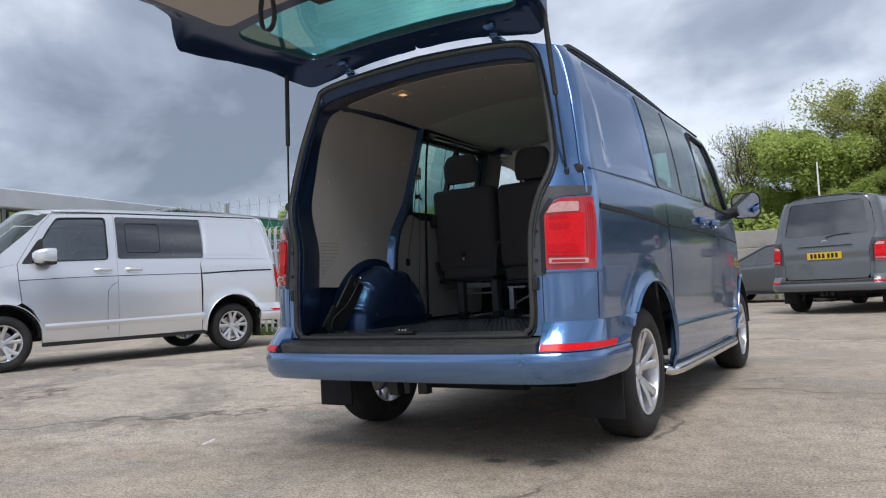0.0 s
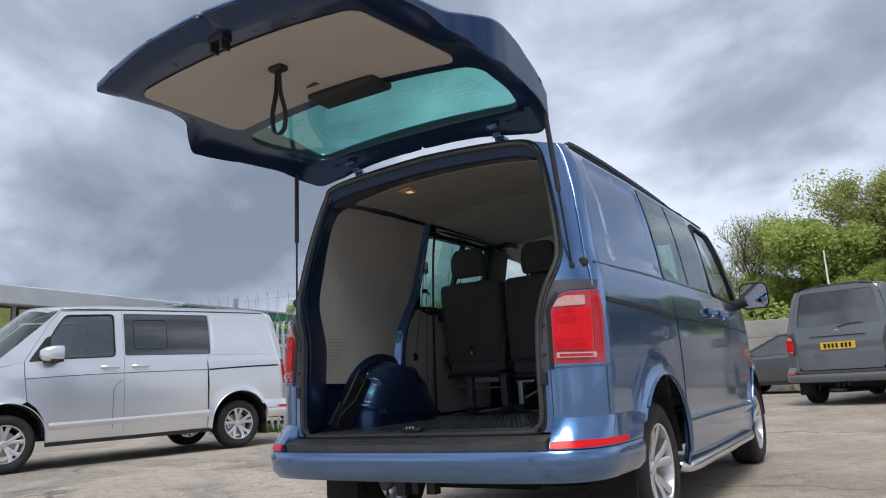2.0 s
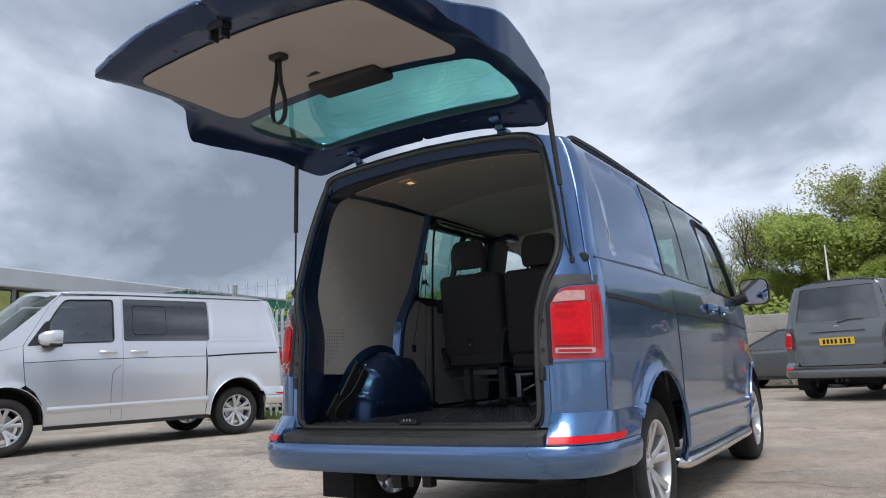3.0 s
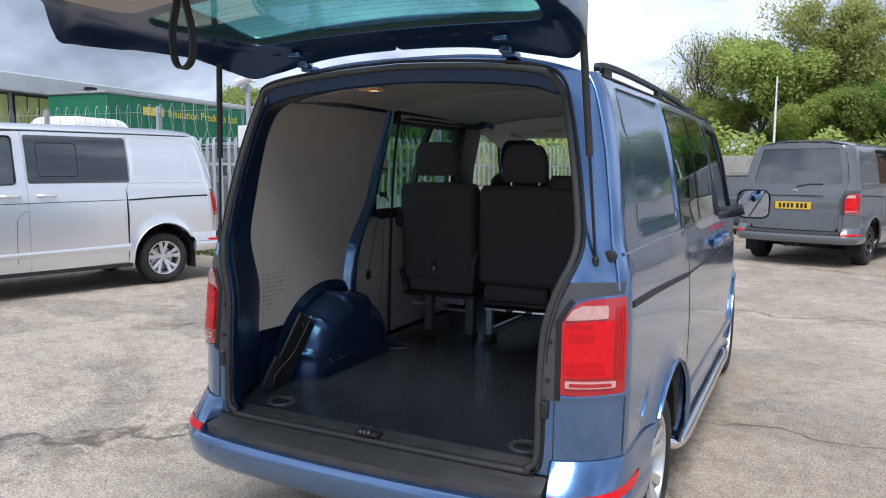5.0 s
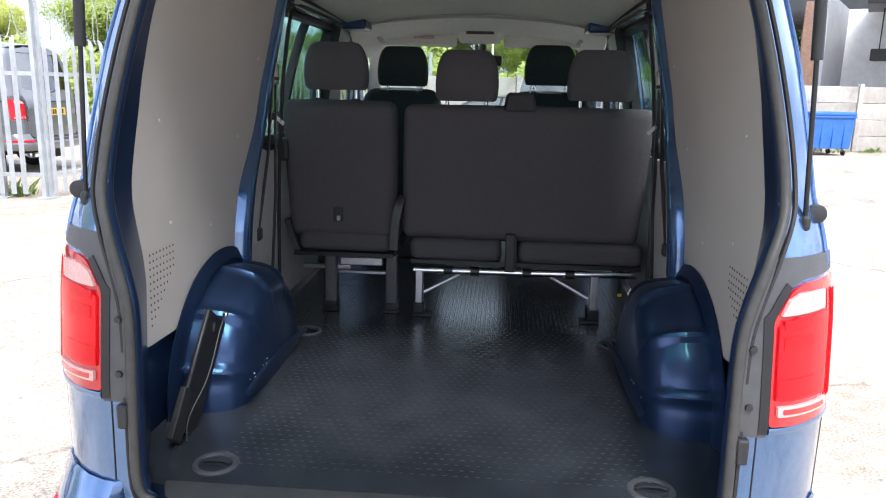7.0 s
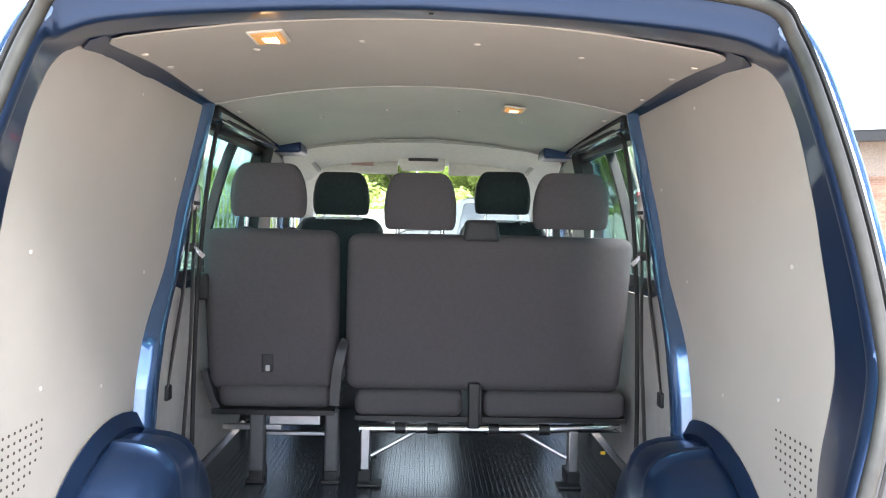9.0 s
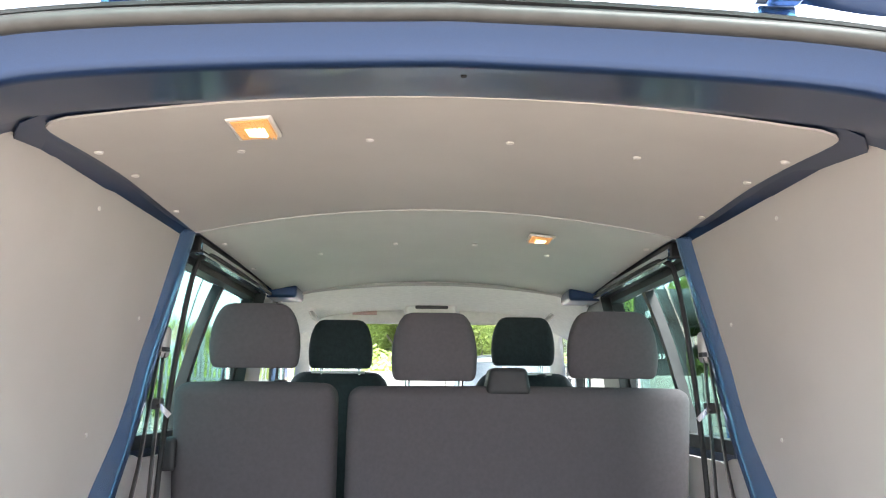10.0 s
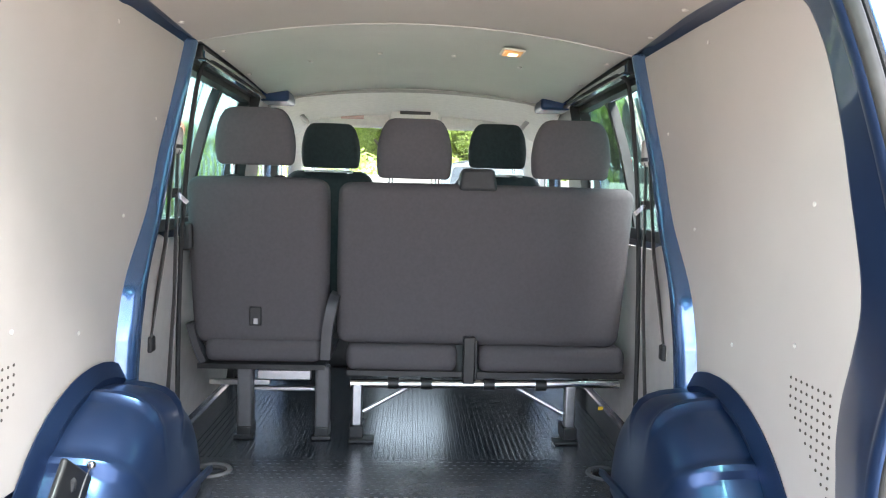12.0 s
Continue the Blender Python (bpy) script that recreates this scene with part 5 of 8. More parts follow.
    for a, b in (((s * 0.762, 1.462, 1.62), (s * 0.800, 1.352, 1.035)), ((s * 0.752, 1.468, 1.62), (s * 0.790, 1.455, 0.70))):
        part("webbing", sweep(bmesh.new(), [a, tuple((Vector(a) + Vector(b)) / 2 + Vector((-s * 0.010, 0, 0))), b], [(-0.0015, -0.020), (0.0015, -0.020), (0.0015, 0.020), (-0.0015, 0.020)], False, (0.6 * s, 1, 0)), WEBBING, belt, "grey belt webbing")
    part("reel_slot", soft((s * 0.797, 1.350, 1.02), (0.020, 0.040, 0.05), 0.008), PLASTIC, belt)
    part("belt_tongue", boxes(((s * 0.760, 1.458, 1.484), (0.045, 0.012, 0.03)),), PLASTIC, belt, bevel=0.004)
    part("tongue_blade", boxes(((s * 0.733, 1.452, 1.468), (0.046, 0.004, 0.014), Euler((0, s * -0.75, 0)).to_matrix())), CHROME, belt, "bright steel belt tongue")

for s in (1, -1):
    strip_y = (0.55, 0.61, 0.74, 1.0, 1.25, 1.48)
    strip_x = (0.63, 0.655, 0.664, 0.674, 0.684, 0.690)
    part("roof_rail_inner", loft([[(s * x, y, ceil_z(x, y) + 0.001) for x, y in zip(strip_x, strip_y)], [(s * (x + 0.022), y, ceil_z(x, y) + 0.004) for x, y in zip(strip_x, strip_y)], [(s * (INW(1.945) + 0.004), y, 1.945) for y in strip_y]], False), SHADEBLUE, van, "blue painted roof rail", thick=0.003)
# jack in its bracket, leaning on the near-side wheel box
jack = new("jack_bracket")
jack.parent = van
ja, jb = Vector((-0.715, 0.665, 0.905)), Vector((-0.735, 0.44, 0.615))
jm = (jb - ja).to_track_quat("Z", "X").to_matrix()
part("bracket_plate", boxes(((ja + jb) / 2 + Vector((0.01, -0.01, 0)), (0.125, 0.016, 0.36), jm)), DARKSTEEL, jack, "black steel jack bracket", bevel=0.006)
part("bracket_knob", lathe(bmesh.new(), [(0, 0.022), (-0.012, 0.02), (-0.016, 0.0)], 14, "y", tuple(ja + Vector((0.0, -0.04, -0.03)))), PLASTIC, jack)
part("bracket_rod", tube(smooth_path([tuple(ja + Vector((0.045, -0.03, 0.005))), tuple(ja + Vector((0.036, -0.055, -0.04))), tuple((ja + jb) / 2 + Vector((0.046, -0.045, 0.0))), tuple(jb + Vector((0.044, -0.045, 0.07))), tuple(jb + Vector((0.036, -0.05, 0.0)))], 5), 0.0018, 8), GREYPLASTIC, jack)
part("rod_end", soft(tuple(ja + Vector((0.047, -0.03, 0.008))), (0.016, 0.016, 0.016), 0.006), CHROME, jack)
part("bracket_foot", boxes((tuple(jb + Vector((0.015, -0.035, 0.07))), (0.06, 0.02, 0.15), jm)), RUBBER, jack, bevel=0.004)

# ceiling: rear board, front board, pale headliner with visors and console
side_c = [(0.606, 0.534), (0.634, 0.543), (0.649, 0.560), (0.655, 0.585), (0.659, 0.63), (0.664, 0.74), (0.676, 1.0), (0.692, 1.466)]
rear_c = [(x, 0.572 - 0.10 * x * x) for x in np.linspace(-0.57, 0.57, 15)] + side_c + [(-x, y) for x, y in side_c[::-1]]
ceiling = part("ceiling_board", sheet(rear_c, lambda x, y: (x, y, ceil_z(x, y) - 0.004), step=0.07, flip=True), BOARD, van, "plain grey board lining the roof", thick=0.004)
part("ceiling_board", sheet([(-0.692, 1.474), (0.692, 1.474), (0.68, 2.66), (-0.68, 2.66)], lambda x, y: (x, y, ceil_z(x, y) + 0.002), step=0.08, flip=True), LITBOARD, van, "grey board lining the roof over the seats", thick=0.004)
part("ceiling_joint", sweep(bmesh.new(), [(x, 1.470, ceil_z(x, 1.47) - 0.004) for x in np.linspace(-0.69, 0.69, 25)], ring(0.0035, 6)), TRIM, van)
part("roof_lining_back", sheet([(-0.60, 0.50), (0.60, 0.50), (0.68, 0.54), (0.735, 0.62), (0.735, 3.36), (-0.735, 3.36), (-0.735, 0.62), (-0.68, 0.54)], lambda x, y: (x, y, ceil_z(x, min(y, 2.6)) + (0.004 if y < 1.4 else 0.016) - 0.04 * max(0, y - 2.6)), step=0.1, flip=True), SHADEBLUE, van, thick=0.004)
for x, y in ((-0.415, 0.866), (-0.15, 0.850), (0.138, 0.855), (0.406, 0.872), (-0.645, 0.74), (-0.652, 0.93), (-0.67, 1.24), (0.645, 0.73), (0.652, 0.91), (0.67, 1.22), (-0.41, 1.99), (-0.14, 1.92), (0.138, 1.92), (0.40, 1.98), (-0.66, 1.66), (0.66, 1.66), (-0.66, 2.06), (0.66, 2.06)):
    zc = ceil_z(x, y)
    part("screw_cap", lathe(bmesh.new(), [(zc - 0.002, 0.009), (zc - 0.007, 0.008), (zc - 0.009, 0.0)], 12, "z", (x, y, 0)), CAP, ceiling)
for x, y in ((-0.349, 0.70), (0.338, 1.735)):
    lamp = new("roof_lamp")
    lamp.parent = van
    z = ceil_z(x, y) - 0.008
    tilt = Euler((0, math.atan(0.32 * x), 0)).to_matrix()
    part("lamp_frame", boxes(((x, y, z - 0.001), (0.082, 0.110, 0.008), tilt)), CAP, lamp, "pale lamp frame", bevel=0.004)
    part("lamp_lens", boxes(((x, y, z - 0.004), (0.068, 0.094, 0.006), tilt)), LAMP, lamp, "glowing amber lamp lens", bevel=0.004)
    part("bulb", soft((x + 0.002, y + 0.010, z - 0.0065), (0.036, 0.042, 0.006), 0.0028), BULB, lamp, "bright warm bulb")
    for k in range(9):
        part("lens_rib", boxes(((x - 0.032 + 0.008 * k, y, z - 0.0075), (0.002, 0.09, 0.002), tilt)), LAMP, lamp)


def front_liner(x, y):
    t = (y - 2.66) / 0.84
    side = max(0.0, abs(x) - 0.52)
    return (x, y, ceil_z(x * 0.9, 2.6) - 0.012 - 0.048 * t ** 1.3 - 2.3 * side ** 2 * (0.4 + 0.6 * t))


part("headliner", sheet(round_poly([(-0.70, 2.665), (0.70, 2.665), (0.76, 3.30), (0.66, 3.46), (0.3, 3.52), (-0.3, 3.52), (-0.66, 3.46), (-0.76, 3.30)], 0.04), front_liner, step=0.06, flip=True), HEADLINER, van, "pale grey fabric headliner", thick=0.012)
part("headliner_edge", sweep(bmesh.new(), [front_liner(x, 2.662) for x in np.linspace(-0.68, 0.68, 21)], ring(0.008, 6)), TRIM, van)
for s in (1, -1):
    visor = part("sun_visor", soft((s * 0.40, 3.37, 1.922), (0.50, 0.024, 0.105), 0.011, m=Euler((radians(-28), 0, 0)).to_matrix()), HEADLINER, van, "pale sun visor folded up")
    part("a_pillar_trim", sweep(bmesh.new(), smooth_path([(s * 0.655, 3.40, 1.90), (s * 0.70, 3.55, 1.78), (s * 0.765, 3.80, 1.48), (s * 0.80, 4.0, 1.24)], 4), ring(0.045, 8, 0.03)), HEADLINER, van)
    part("grab_handle", tube(smooth_path([(s * 0.63, 3.10, 1.93), (s * 0.60, 3.12, 1.895), (s * 0.60, 3.24, 1.885), (s * 0.63, 3.27, 1.91)], 4), 0.013, 8), TRIM, van)
    if s < 0:
        part("visor_label", boxes(((-0.36, 3.352, 1.935), (0.13, 0.004, 0.026), Euler((radians(-28), 0, 0)).to_matrix())), PALE, visor)
console = part("roof_console", soft((-0.004, 3.33, 1.948), (0.264, 0.16, 0.098), 0.022), HEADLINER, van, "pale overhead console")
part("console_tray", boxes(((0.0, 3.25, 1.966), (0.172, 0.02, 0.038))), GREYPLASTIC, console, bevel=0.004)
part("interior_mirror", soft((0.02, 3.50, 1.80), (0.24, 0.03, 0.065), 0.014), PLASTIC, van, "black interior mirror")
part("mirror_stem", tube([(0.02, 3.52, 1.82), (0.02, 3.56, 1.90)], 0.012, 8, up=(1, 0, 0)), PLASTIC, van)


# seats
HEAD_SHAPE = ((0.0, 0.86), (0.02, 0.92), (0.07, 0.965), (0.18, 0.99), (0.34, 1.0), (0.50, 0.985), (0.66, 0.945), (0.78, 0.89), (0.87, 0.83), (0.94, 0.755), (0.98, 0.68), (1.0, 0.58))


def headrest(parent, x, y, z0, z1, w, mat, posts=True):
    h = new("headrest")
    h.parent = parent
    # pad: widest below the middle, flat foot, well rounded shoulders
    layers = []
    for t, k in HEAD_SHAPE:
        hd = 0.048 * min(1.0, 0.55 + 1.6 * min(t + 0.03, 1.03 - t))
        ring_ = []
        for j in range(28):
            a = 2 * math.pi * j / 28
            cx, cy = math.cos(a), math.sin(a)
            ring_.append((x + math.copysign(abs(cx) ** 0.45, cx) * w * 0.5 * k, y + math.copysign(abs(cy) ** 0.6, cy) * hd - 0.012 * t, z0 + (z1 - z0 + 0.012) * t))
        layers.append(ring_)
    pad = loft(layers)
    pad.verts.ensure_lookup_table()
    pad.faces.new(pad.verts[:28][::-1])
    pad.faces.new(pad.verts[-28:])
    part("pad", pad, mat, h, angle=70)
    if posts:
        for d in (-0.085, 0.085):
            part("post", tube([(x + d, y, z0 - 0.06), (x + d, y, z0 + 0.02)], 0.0085, 10, up=(1, 0, 0)), CHROME, h, "chrome post")
            part("collar", lathe(bmesh.new(), [(z0 - 0.052, 0.024), (z0 - 0.040, 0.022), (z0 - 0.036, 0.012)], 14, "z", (x + d, y, 0)), PLASTIC, h)


YS = 1.72
single = new("rear_seat")
single.parent = van
part("backrest", soft((-0.553, YS + 0.075, 1.245), (0.470, 0.15, 0.60), 0.042, bulge=0.005, taper=-0.068, m=Matrix(((1, 0, -0.025), (0, 1, 0), (0, 0, 1)))), FABRIC, single, "charcoal fabric backrest")
part("cushion", soft((-0.53, YS + 0.25, 0.925), (0.42, 0.52, 0.09), 0.035), FABRIC, single)
clip = part("back_pocket_clip", boxes(((-0.557, YS - 0.004, 1.05), (0.042, 0.012, 0.068))), PLASTIC, single, bevel=0.004)
part("clip_latch", boxes(((-0.555, YS - 0.011, 1.033), (0.016, 0.006, 0.022))), STEEL, clip, bevel=0.002)
part("seat_pan", boxes(((-0.53, YS + 0.22, 0.872), (0.45, 0.50, 0.018))), DARKSTEEL, single)
for x in (-0.592, -0.315):
    leg = part("leg", soft((x, YS + 0.01, 0.755), (0.052, 0.06, 0.235), 0.01), GREYPLASTIC, single, "grey plastic seat leg")
    part("foot", boxes(((x, YS + 0.02, 0.63), (0.05, 0.09, 0.045)), ((x, YS - 0.02, 0.615), (0.07, 0.03, 0.016))), DARKSTEEL, leg, bevel=0.004)
part("crossbar", boxes(((-0.455, YS + 0.02, 0.835), (0.19, 0.03, 0.035)), ((-0.455, YS + 0.03, 0.78), (0.22, 0.02, 0.014)), ((-0.62, YS + 0.04, 0.80), (0.22, 0.02, 0.02))), STEEL, single, bevel=0.003)
part("side_cover", soft((-0.805, YS + 0.05, 1.33), (0.05, 0.12, 0.10), 0.015), PLASTIC, single)
part("recliner", sweep(bmesh.new(), smooth_path([(-0.305, YS + 0.0, 0.90), (-0.30, YS + 0.0, 1.0), (-0.285, YS, 1.09), (-0.28, YS + 0.04, 1.11)], 3), [(-0.018, -0.03), (0.018, -0.03), (0.018, 0.03), (-0.018, 0.03)], False, (0, 1, 0)), SEATGREY, single, "dark grey recliner cover")
part("side_frame", sweep(bmesh.new(), smooth_path([(-0.79, YS + 0.02, 1.02), (-0.765, YS + 0.02, 0.93), (-0.74, YS + 0.02, 0.88)], 3), [(-0.012, -0.03), (0.012, -0.03), (0.012, 0.03), (-0.012, 0.03)], False, (0, 1, 0)), SEATGREY, single)
headrest(single, -0.575, YS + 0.07, 1.592, 1.782, 0.285, FABRIC)
double = new("rear_bench_seat")
double.parent = van
part("backrest", soft((0.258, YS + 0.075, 1.245), (1.035, 0.15, 0.585), 0.042, bulge=0.004, taper=-0.042, m=Matrix(((1, 0, 0.036), (0, 1, 0), (0, 0, 1)))), FABRIC, double, "charcoal fabric bench backrest")
for a, b in ((-0.235, 0.172), (0.245, 0.79)):
    part("cushion", soft(((a + b) / 2, YS + 0.25, 0.905), (b - a, 0.52, 0.10), 0.035), FABRIC, double)
part("bench_hinge", boxes(((0.212, YS - 0.005, 0.905), (0.042, 0.05, 0.17)), ((0.235, YS - 0.03, 0.91), (0.012, 0.012, 0.14))), DARKSTEEL, double, bevel=0.004)
part("crossbar", tube([(-0.215, YS + 0.005, 0.808), (0.30, YS + 0.005, 0.812), (0.77, YS + 0.005, 0.820)], 0.016, 12), CHROME, double, "bright steel bench tube")
for x in (-0.06, 0.06, 0.29, 0.48):
    part("tube_clamp", tube([(x - 0.02, YS + 0.005, 0.811), (x + 0.02, YS + 0.005, 0.811)], 0.021, 10), DARKSTEEL, double)
for x, d in ((-0.190, 1), (0.590, -1)):
    leg = part("leg", boxes(((x, YS + 0.01, 0.72), (0.036, 0.045, 0.18))), STEEL, double, "bright steel seat leg", bevel=0.005)
    part("foot", boxes(((x, YS + 0.02, 0.635), (0.05, 0.10, 0.05)), ((x + 0.02 * d, YS - 0.03, 0.613), (0.09, 0.06, 0.012))), DARKSTEEL, leg, bevel=0.004)
    part("brace", tube([(x + 0.02 * d, YS + 0.02, 0.70), (x + 0.19 * d, YS + 0.06, 0.785)], 0.008, 8), STEEL, leg)
part("warning_tag", boxes(((0.70, YS - 0.02, 0.735), (0.018, 0.003, 0.012))), YELLOW, double, "small orange tag")
part("seat_pan", boxes(((0.28, YS + 0.24, 0.848), (1.02, 0.48, 0.018))), DARKSTEEL, double)
part("belt_tower", soft((0.23, YS + 0.07, 1.555), (0.145, 0.14, 0.085), 0.018, taper=0.2), PLASTIC, double, "black belt outlet on the backrest")
headrest(double, -0.002, YS + 0.07, 1.556, 1.758, 0.275, FABRIC)
headrest(double, 0.572, YS + 0.07, 1.568, 1.768, 0.290, FABRIC)
for s in (1, -1):
    fs = new("front_seat")
    fs.parent = van
    part("backrest", soft((s * 0.425, 2.82, 1.26), (0.50, 0.16, 0.68), 0.07, bulge=0.01, taper=0.12), COVER, fs, "black covered front backrest")
    part("cushion", soft((s * 0.425, 3.05, 0.90), (0.50, 0.52, 0.16), 0.06), COVER, fs)
    part("seat_base", soft((s * 0.425, 3.05, 0.71), (0.42, 0.46, 0.22), 0.02), DARKSTEEL, fs)
    headrest(fs, s * 0.415, 2.78, 1.63 + 0.01 * s, 1.835 + 0.01 * s, 0.29, COVER)
    part("backrest_trim", tube([(s * 0.425 - 0.12, 2.775, 1.603), (s * 0.425 + 0.12, 2.775, 1.603)], 0.006, 8), HEADLINER, fs)
part("dashboard", soft((0.0, 3.84, 0.97), (1.62, 0.42, 0.30), 0.07), PLASTIC, van, "black dashboard")
wheel_in = part("steering_wheel", sweep(bmesh.new(), [(0.425 + 0.185 * math.cos(a), 3.50 + 0.06 * math.sin(a), 1.12 + 0.175 * math.sin(a)) for a in np.linspace(0, 2 * math.pi, 30)[:-1]], ring(0.016, 8), True, (0, 1, 0)), PLASTIC, van, "black steering wheel")
part("wheel_hub", soft((0.425, 3.51, 1.12), (0.16, 0.05, 0.10), 0.02), PLASTIC, wheel_in)
part("bulkhead_front", boxes(((0, 4.02, 0.80), (1.62, 0.03, 0.50))), DARK, van)

# raised tailgate: d runs from the hinges to the free edge
GATE_OUT = curve1([(0.0, 2.125), (0.12, 2.20), (0.30, 2.275), (0.55, 2.345), (0.80, 2.35), (1.0, 2.32), (1.3, 2.285), (1.5, 2.25), (1.56, 2.24)])
GATE_IN = curve1([(0.0, 2.085), (0.05, 2.112), (0.11, 2.158), (0.30, 2.188), (0.55, 2.206), (0.80, 2.215), (1.0, 2.208), (1.3, 2.195), (1.5, 2.188), (1.56, 2.18)])
GATE_CROWN = curve1([(0.0, 0.02), (0.12, 0.02), (0.5, 0.055), (1.56, 0.055)])
gate_edge = round_poly([(0.0, 0.015), (0.55, 0.02), (0.72, 0.05), (0.79, 0.13), (0.825, 0.35), (0.855, 0.60), (0.875, 0.75), (0.872, 0.85), (0.82, 0.92), (0.750, 0.985), (0.735, 1.15), (0.725, 1.485), (0.40, 1.53), (0.0, 1.545)], 0.03)
gate_half = [p for p in gate_edge if p[0] >= 0]
GATE_LOOP = gate_half + [(-x, d) for x, d in gate_half[::-1]]
gate_np = np.array(resample(GATE_LOOP, 0.03))


def ease_in(a, d):
    return (0.42 + 0.58 * min(1.0, (a / 0.66) ** 3)) if d < 0.2 else 1.0 if a > 0.45 else 0.3 + 0.7 * (a / 0.45) ** 2


def gate_out(x, d):
    a = abs(x)
    return (x, 0.365 - d, GATE_OUT(d) - (0.02 + GATE_CROWN(d)) * (a / 0.7) ** 2)


GATE_RIM = curve1([(0.0, 0.080), (0.06, 0.100), (0.20, 0.105), (0.35, 0.12), (0.6, 0.16), (0.86, 0.165), (0.95, 0.08), (1.1, 0.03), (1.5, 0.014), (1.56, 0.012)])


def gate_in(x, d):
    k = min(1.0, float(np.sqrt(((gate_np - (x, d)) ** 2).sum(1).min())) / 0.075)
    k = k * k * (3 - 2 * k)
    zo = gate_out(x, d)[2] - GATE_RIM(d) * ease_in(abs(x), d)
    zi = GATE_IN(d) - GATE_CROWN(d) * (abs(x) / 0.7) ** 2
    return (x, 0.365 - d, zo + (zi - zo) * k)


gate = new("tailgate")
gate.parent = van
gate["label"] = "raised blue tailgate with rear window"
gwin = round_poly([(-0.64, 0.118), (0.64, 0.118), (0.695, 0.40), (0.70, 0.60), (0.655, 0.66), (-0.655, 0.66), (-0.70, 0.60), (-0.695, 0.40)], 0.07)
part("outer_skin", sheet(GATE_LOOP, gate_out, holes=[gwin], step=0.05), BLUE, gate, thick=0.006)
part("inner_frame", sheet(GATE_LOOP, gate_in, holes=[gwin], step=0.03, flip=True), SHADEBLUE, gate, "pressed inner frame, its blue darkened for shade", thick=0.004)
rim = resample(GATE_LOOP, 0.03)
part("gate_rim", loft([[gate_out(x, d) for x, d in rim], [gate_in(x, d) for x, d in rim]]), SHADEBLUE, gate, thick=0.004)
wr = [(gate_in(x, d), gate_out(x, d)) for x, d in resample(gwin, 0.05)]
part("window_reveal", loft([[a for a, b in wr], [b for a, b in wr]]), DARKSTEEL, gate)
pane = part("rear_window", sheet(gwin, lambda x, d: (x, 0.365 - d, GATE_IN(d) + 0.010 - GATE_CROWN(d) * (abs(x) / 0.7) ** 2), step=0.07), GLASS, gate, "green tinted heated rear window", thick=0.004)
pane.visible_shadow = False
for k in range(11):
    d = 0.17 + k * 0.045
    part("heater_wire", sweep(bmesh.new(), [(x, 0.365 - d, GATE_IN(d) + 0.007 - GATE_CROWN(d) * (abs(x) / 0.7) ** 2) for x in np.linspace(-0.6, 0.6, 13)], ring(0.0004, 4)), DARKSTEEL, gate)
gboard = round_poly([(-0.625, 0.735), (0.625, 0.735), (0.655, 0.80), (0.60, 1.33), (0.56, 1.36), (-0.56, 1.36), (-0.60, 1.33), (-0.655, 0.80)], 0.03)
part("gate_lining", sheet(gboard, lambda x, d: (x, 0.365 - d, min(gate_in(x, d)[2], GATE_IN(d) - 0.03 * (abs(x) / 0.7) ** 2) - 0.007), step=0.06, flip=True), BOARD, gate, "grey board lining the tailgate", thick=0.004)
part("wiper_cover", soft((0.05, -0.35, 2.192), (0.39, 0.16, 0.042), 0.02), PLASTIC, gate, "black wiper motor cover")
part("handle_slot", boxes(((-0.05, -0.50, 2.207), (0.085, 0.04, 0.012))), PLASTIC, gate, bevel=0.005)
strap = part("pull_strap", sweep(bmesh.new(), smooth_path([(-0.02, -0.745, 2.18), (-0.03, -0.745, 2.08), (-0.052, -0.745, 1.99), (-0.045, -0.745, 1.915), (-0.015, -0.745, 1.895), (0.015, -0.745, 1.92), (0.018, -0.745, 1.99), (-0.005, -0.745, 2.08), (-0.012, -0.745, 2.18)], 5), [(-0.003, -0.011), (0.003, -0.011), (0.003, 0.011), (-0.003, 0.011)], False, (0, 1, 0)), PLASTIC, gate, "black webbing pull strap")
part("strap_anchor", soft((-0.016, -0.745, 2.19), (0.075, 0.055, 0.04), 0.012), PLASTIC, strap)
part("gate_lock", boxes(((0.0, -1.075, 2.185), (0.085, 0.05, 0.035)), ((-0.03, -1.075, 2.155), (0.012, 0.045, 0.045)), ((0.03, -1.075, 2.155), (0.012, 0.045, 0.045))), DARKSTEEL, gate, "dark steel tailgate lock", bevel=0.004)
for x, d in ((0.16, 1.41), (-0.3, 1.41), (0.35, 1.40)):
    p = gate_in(x, d)
    part("drain_plug", lathe(bmesh.new(), [(p[2] + 0.004, 0.018), (p[2] - 0.004, 0.016), (p[2] - 0.004, 0.0)], 14, "z", (p[0], p[1], 0)), PLASTIC, gate)
for k in range(9):
    x = -0.56 + 0.14 * k
    p = gate_in(x, 0.075)
    part("frame_slot", boxes(((x, p[1], p[2] - 0.002), (0.04, 0.014, 0.006))), RUBBER, gate)
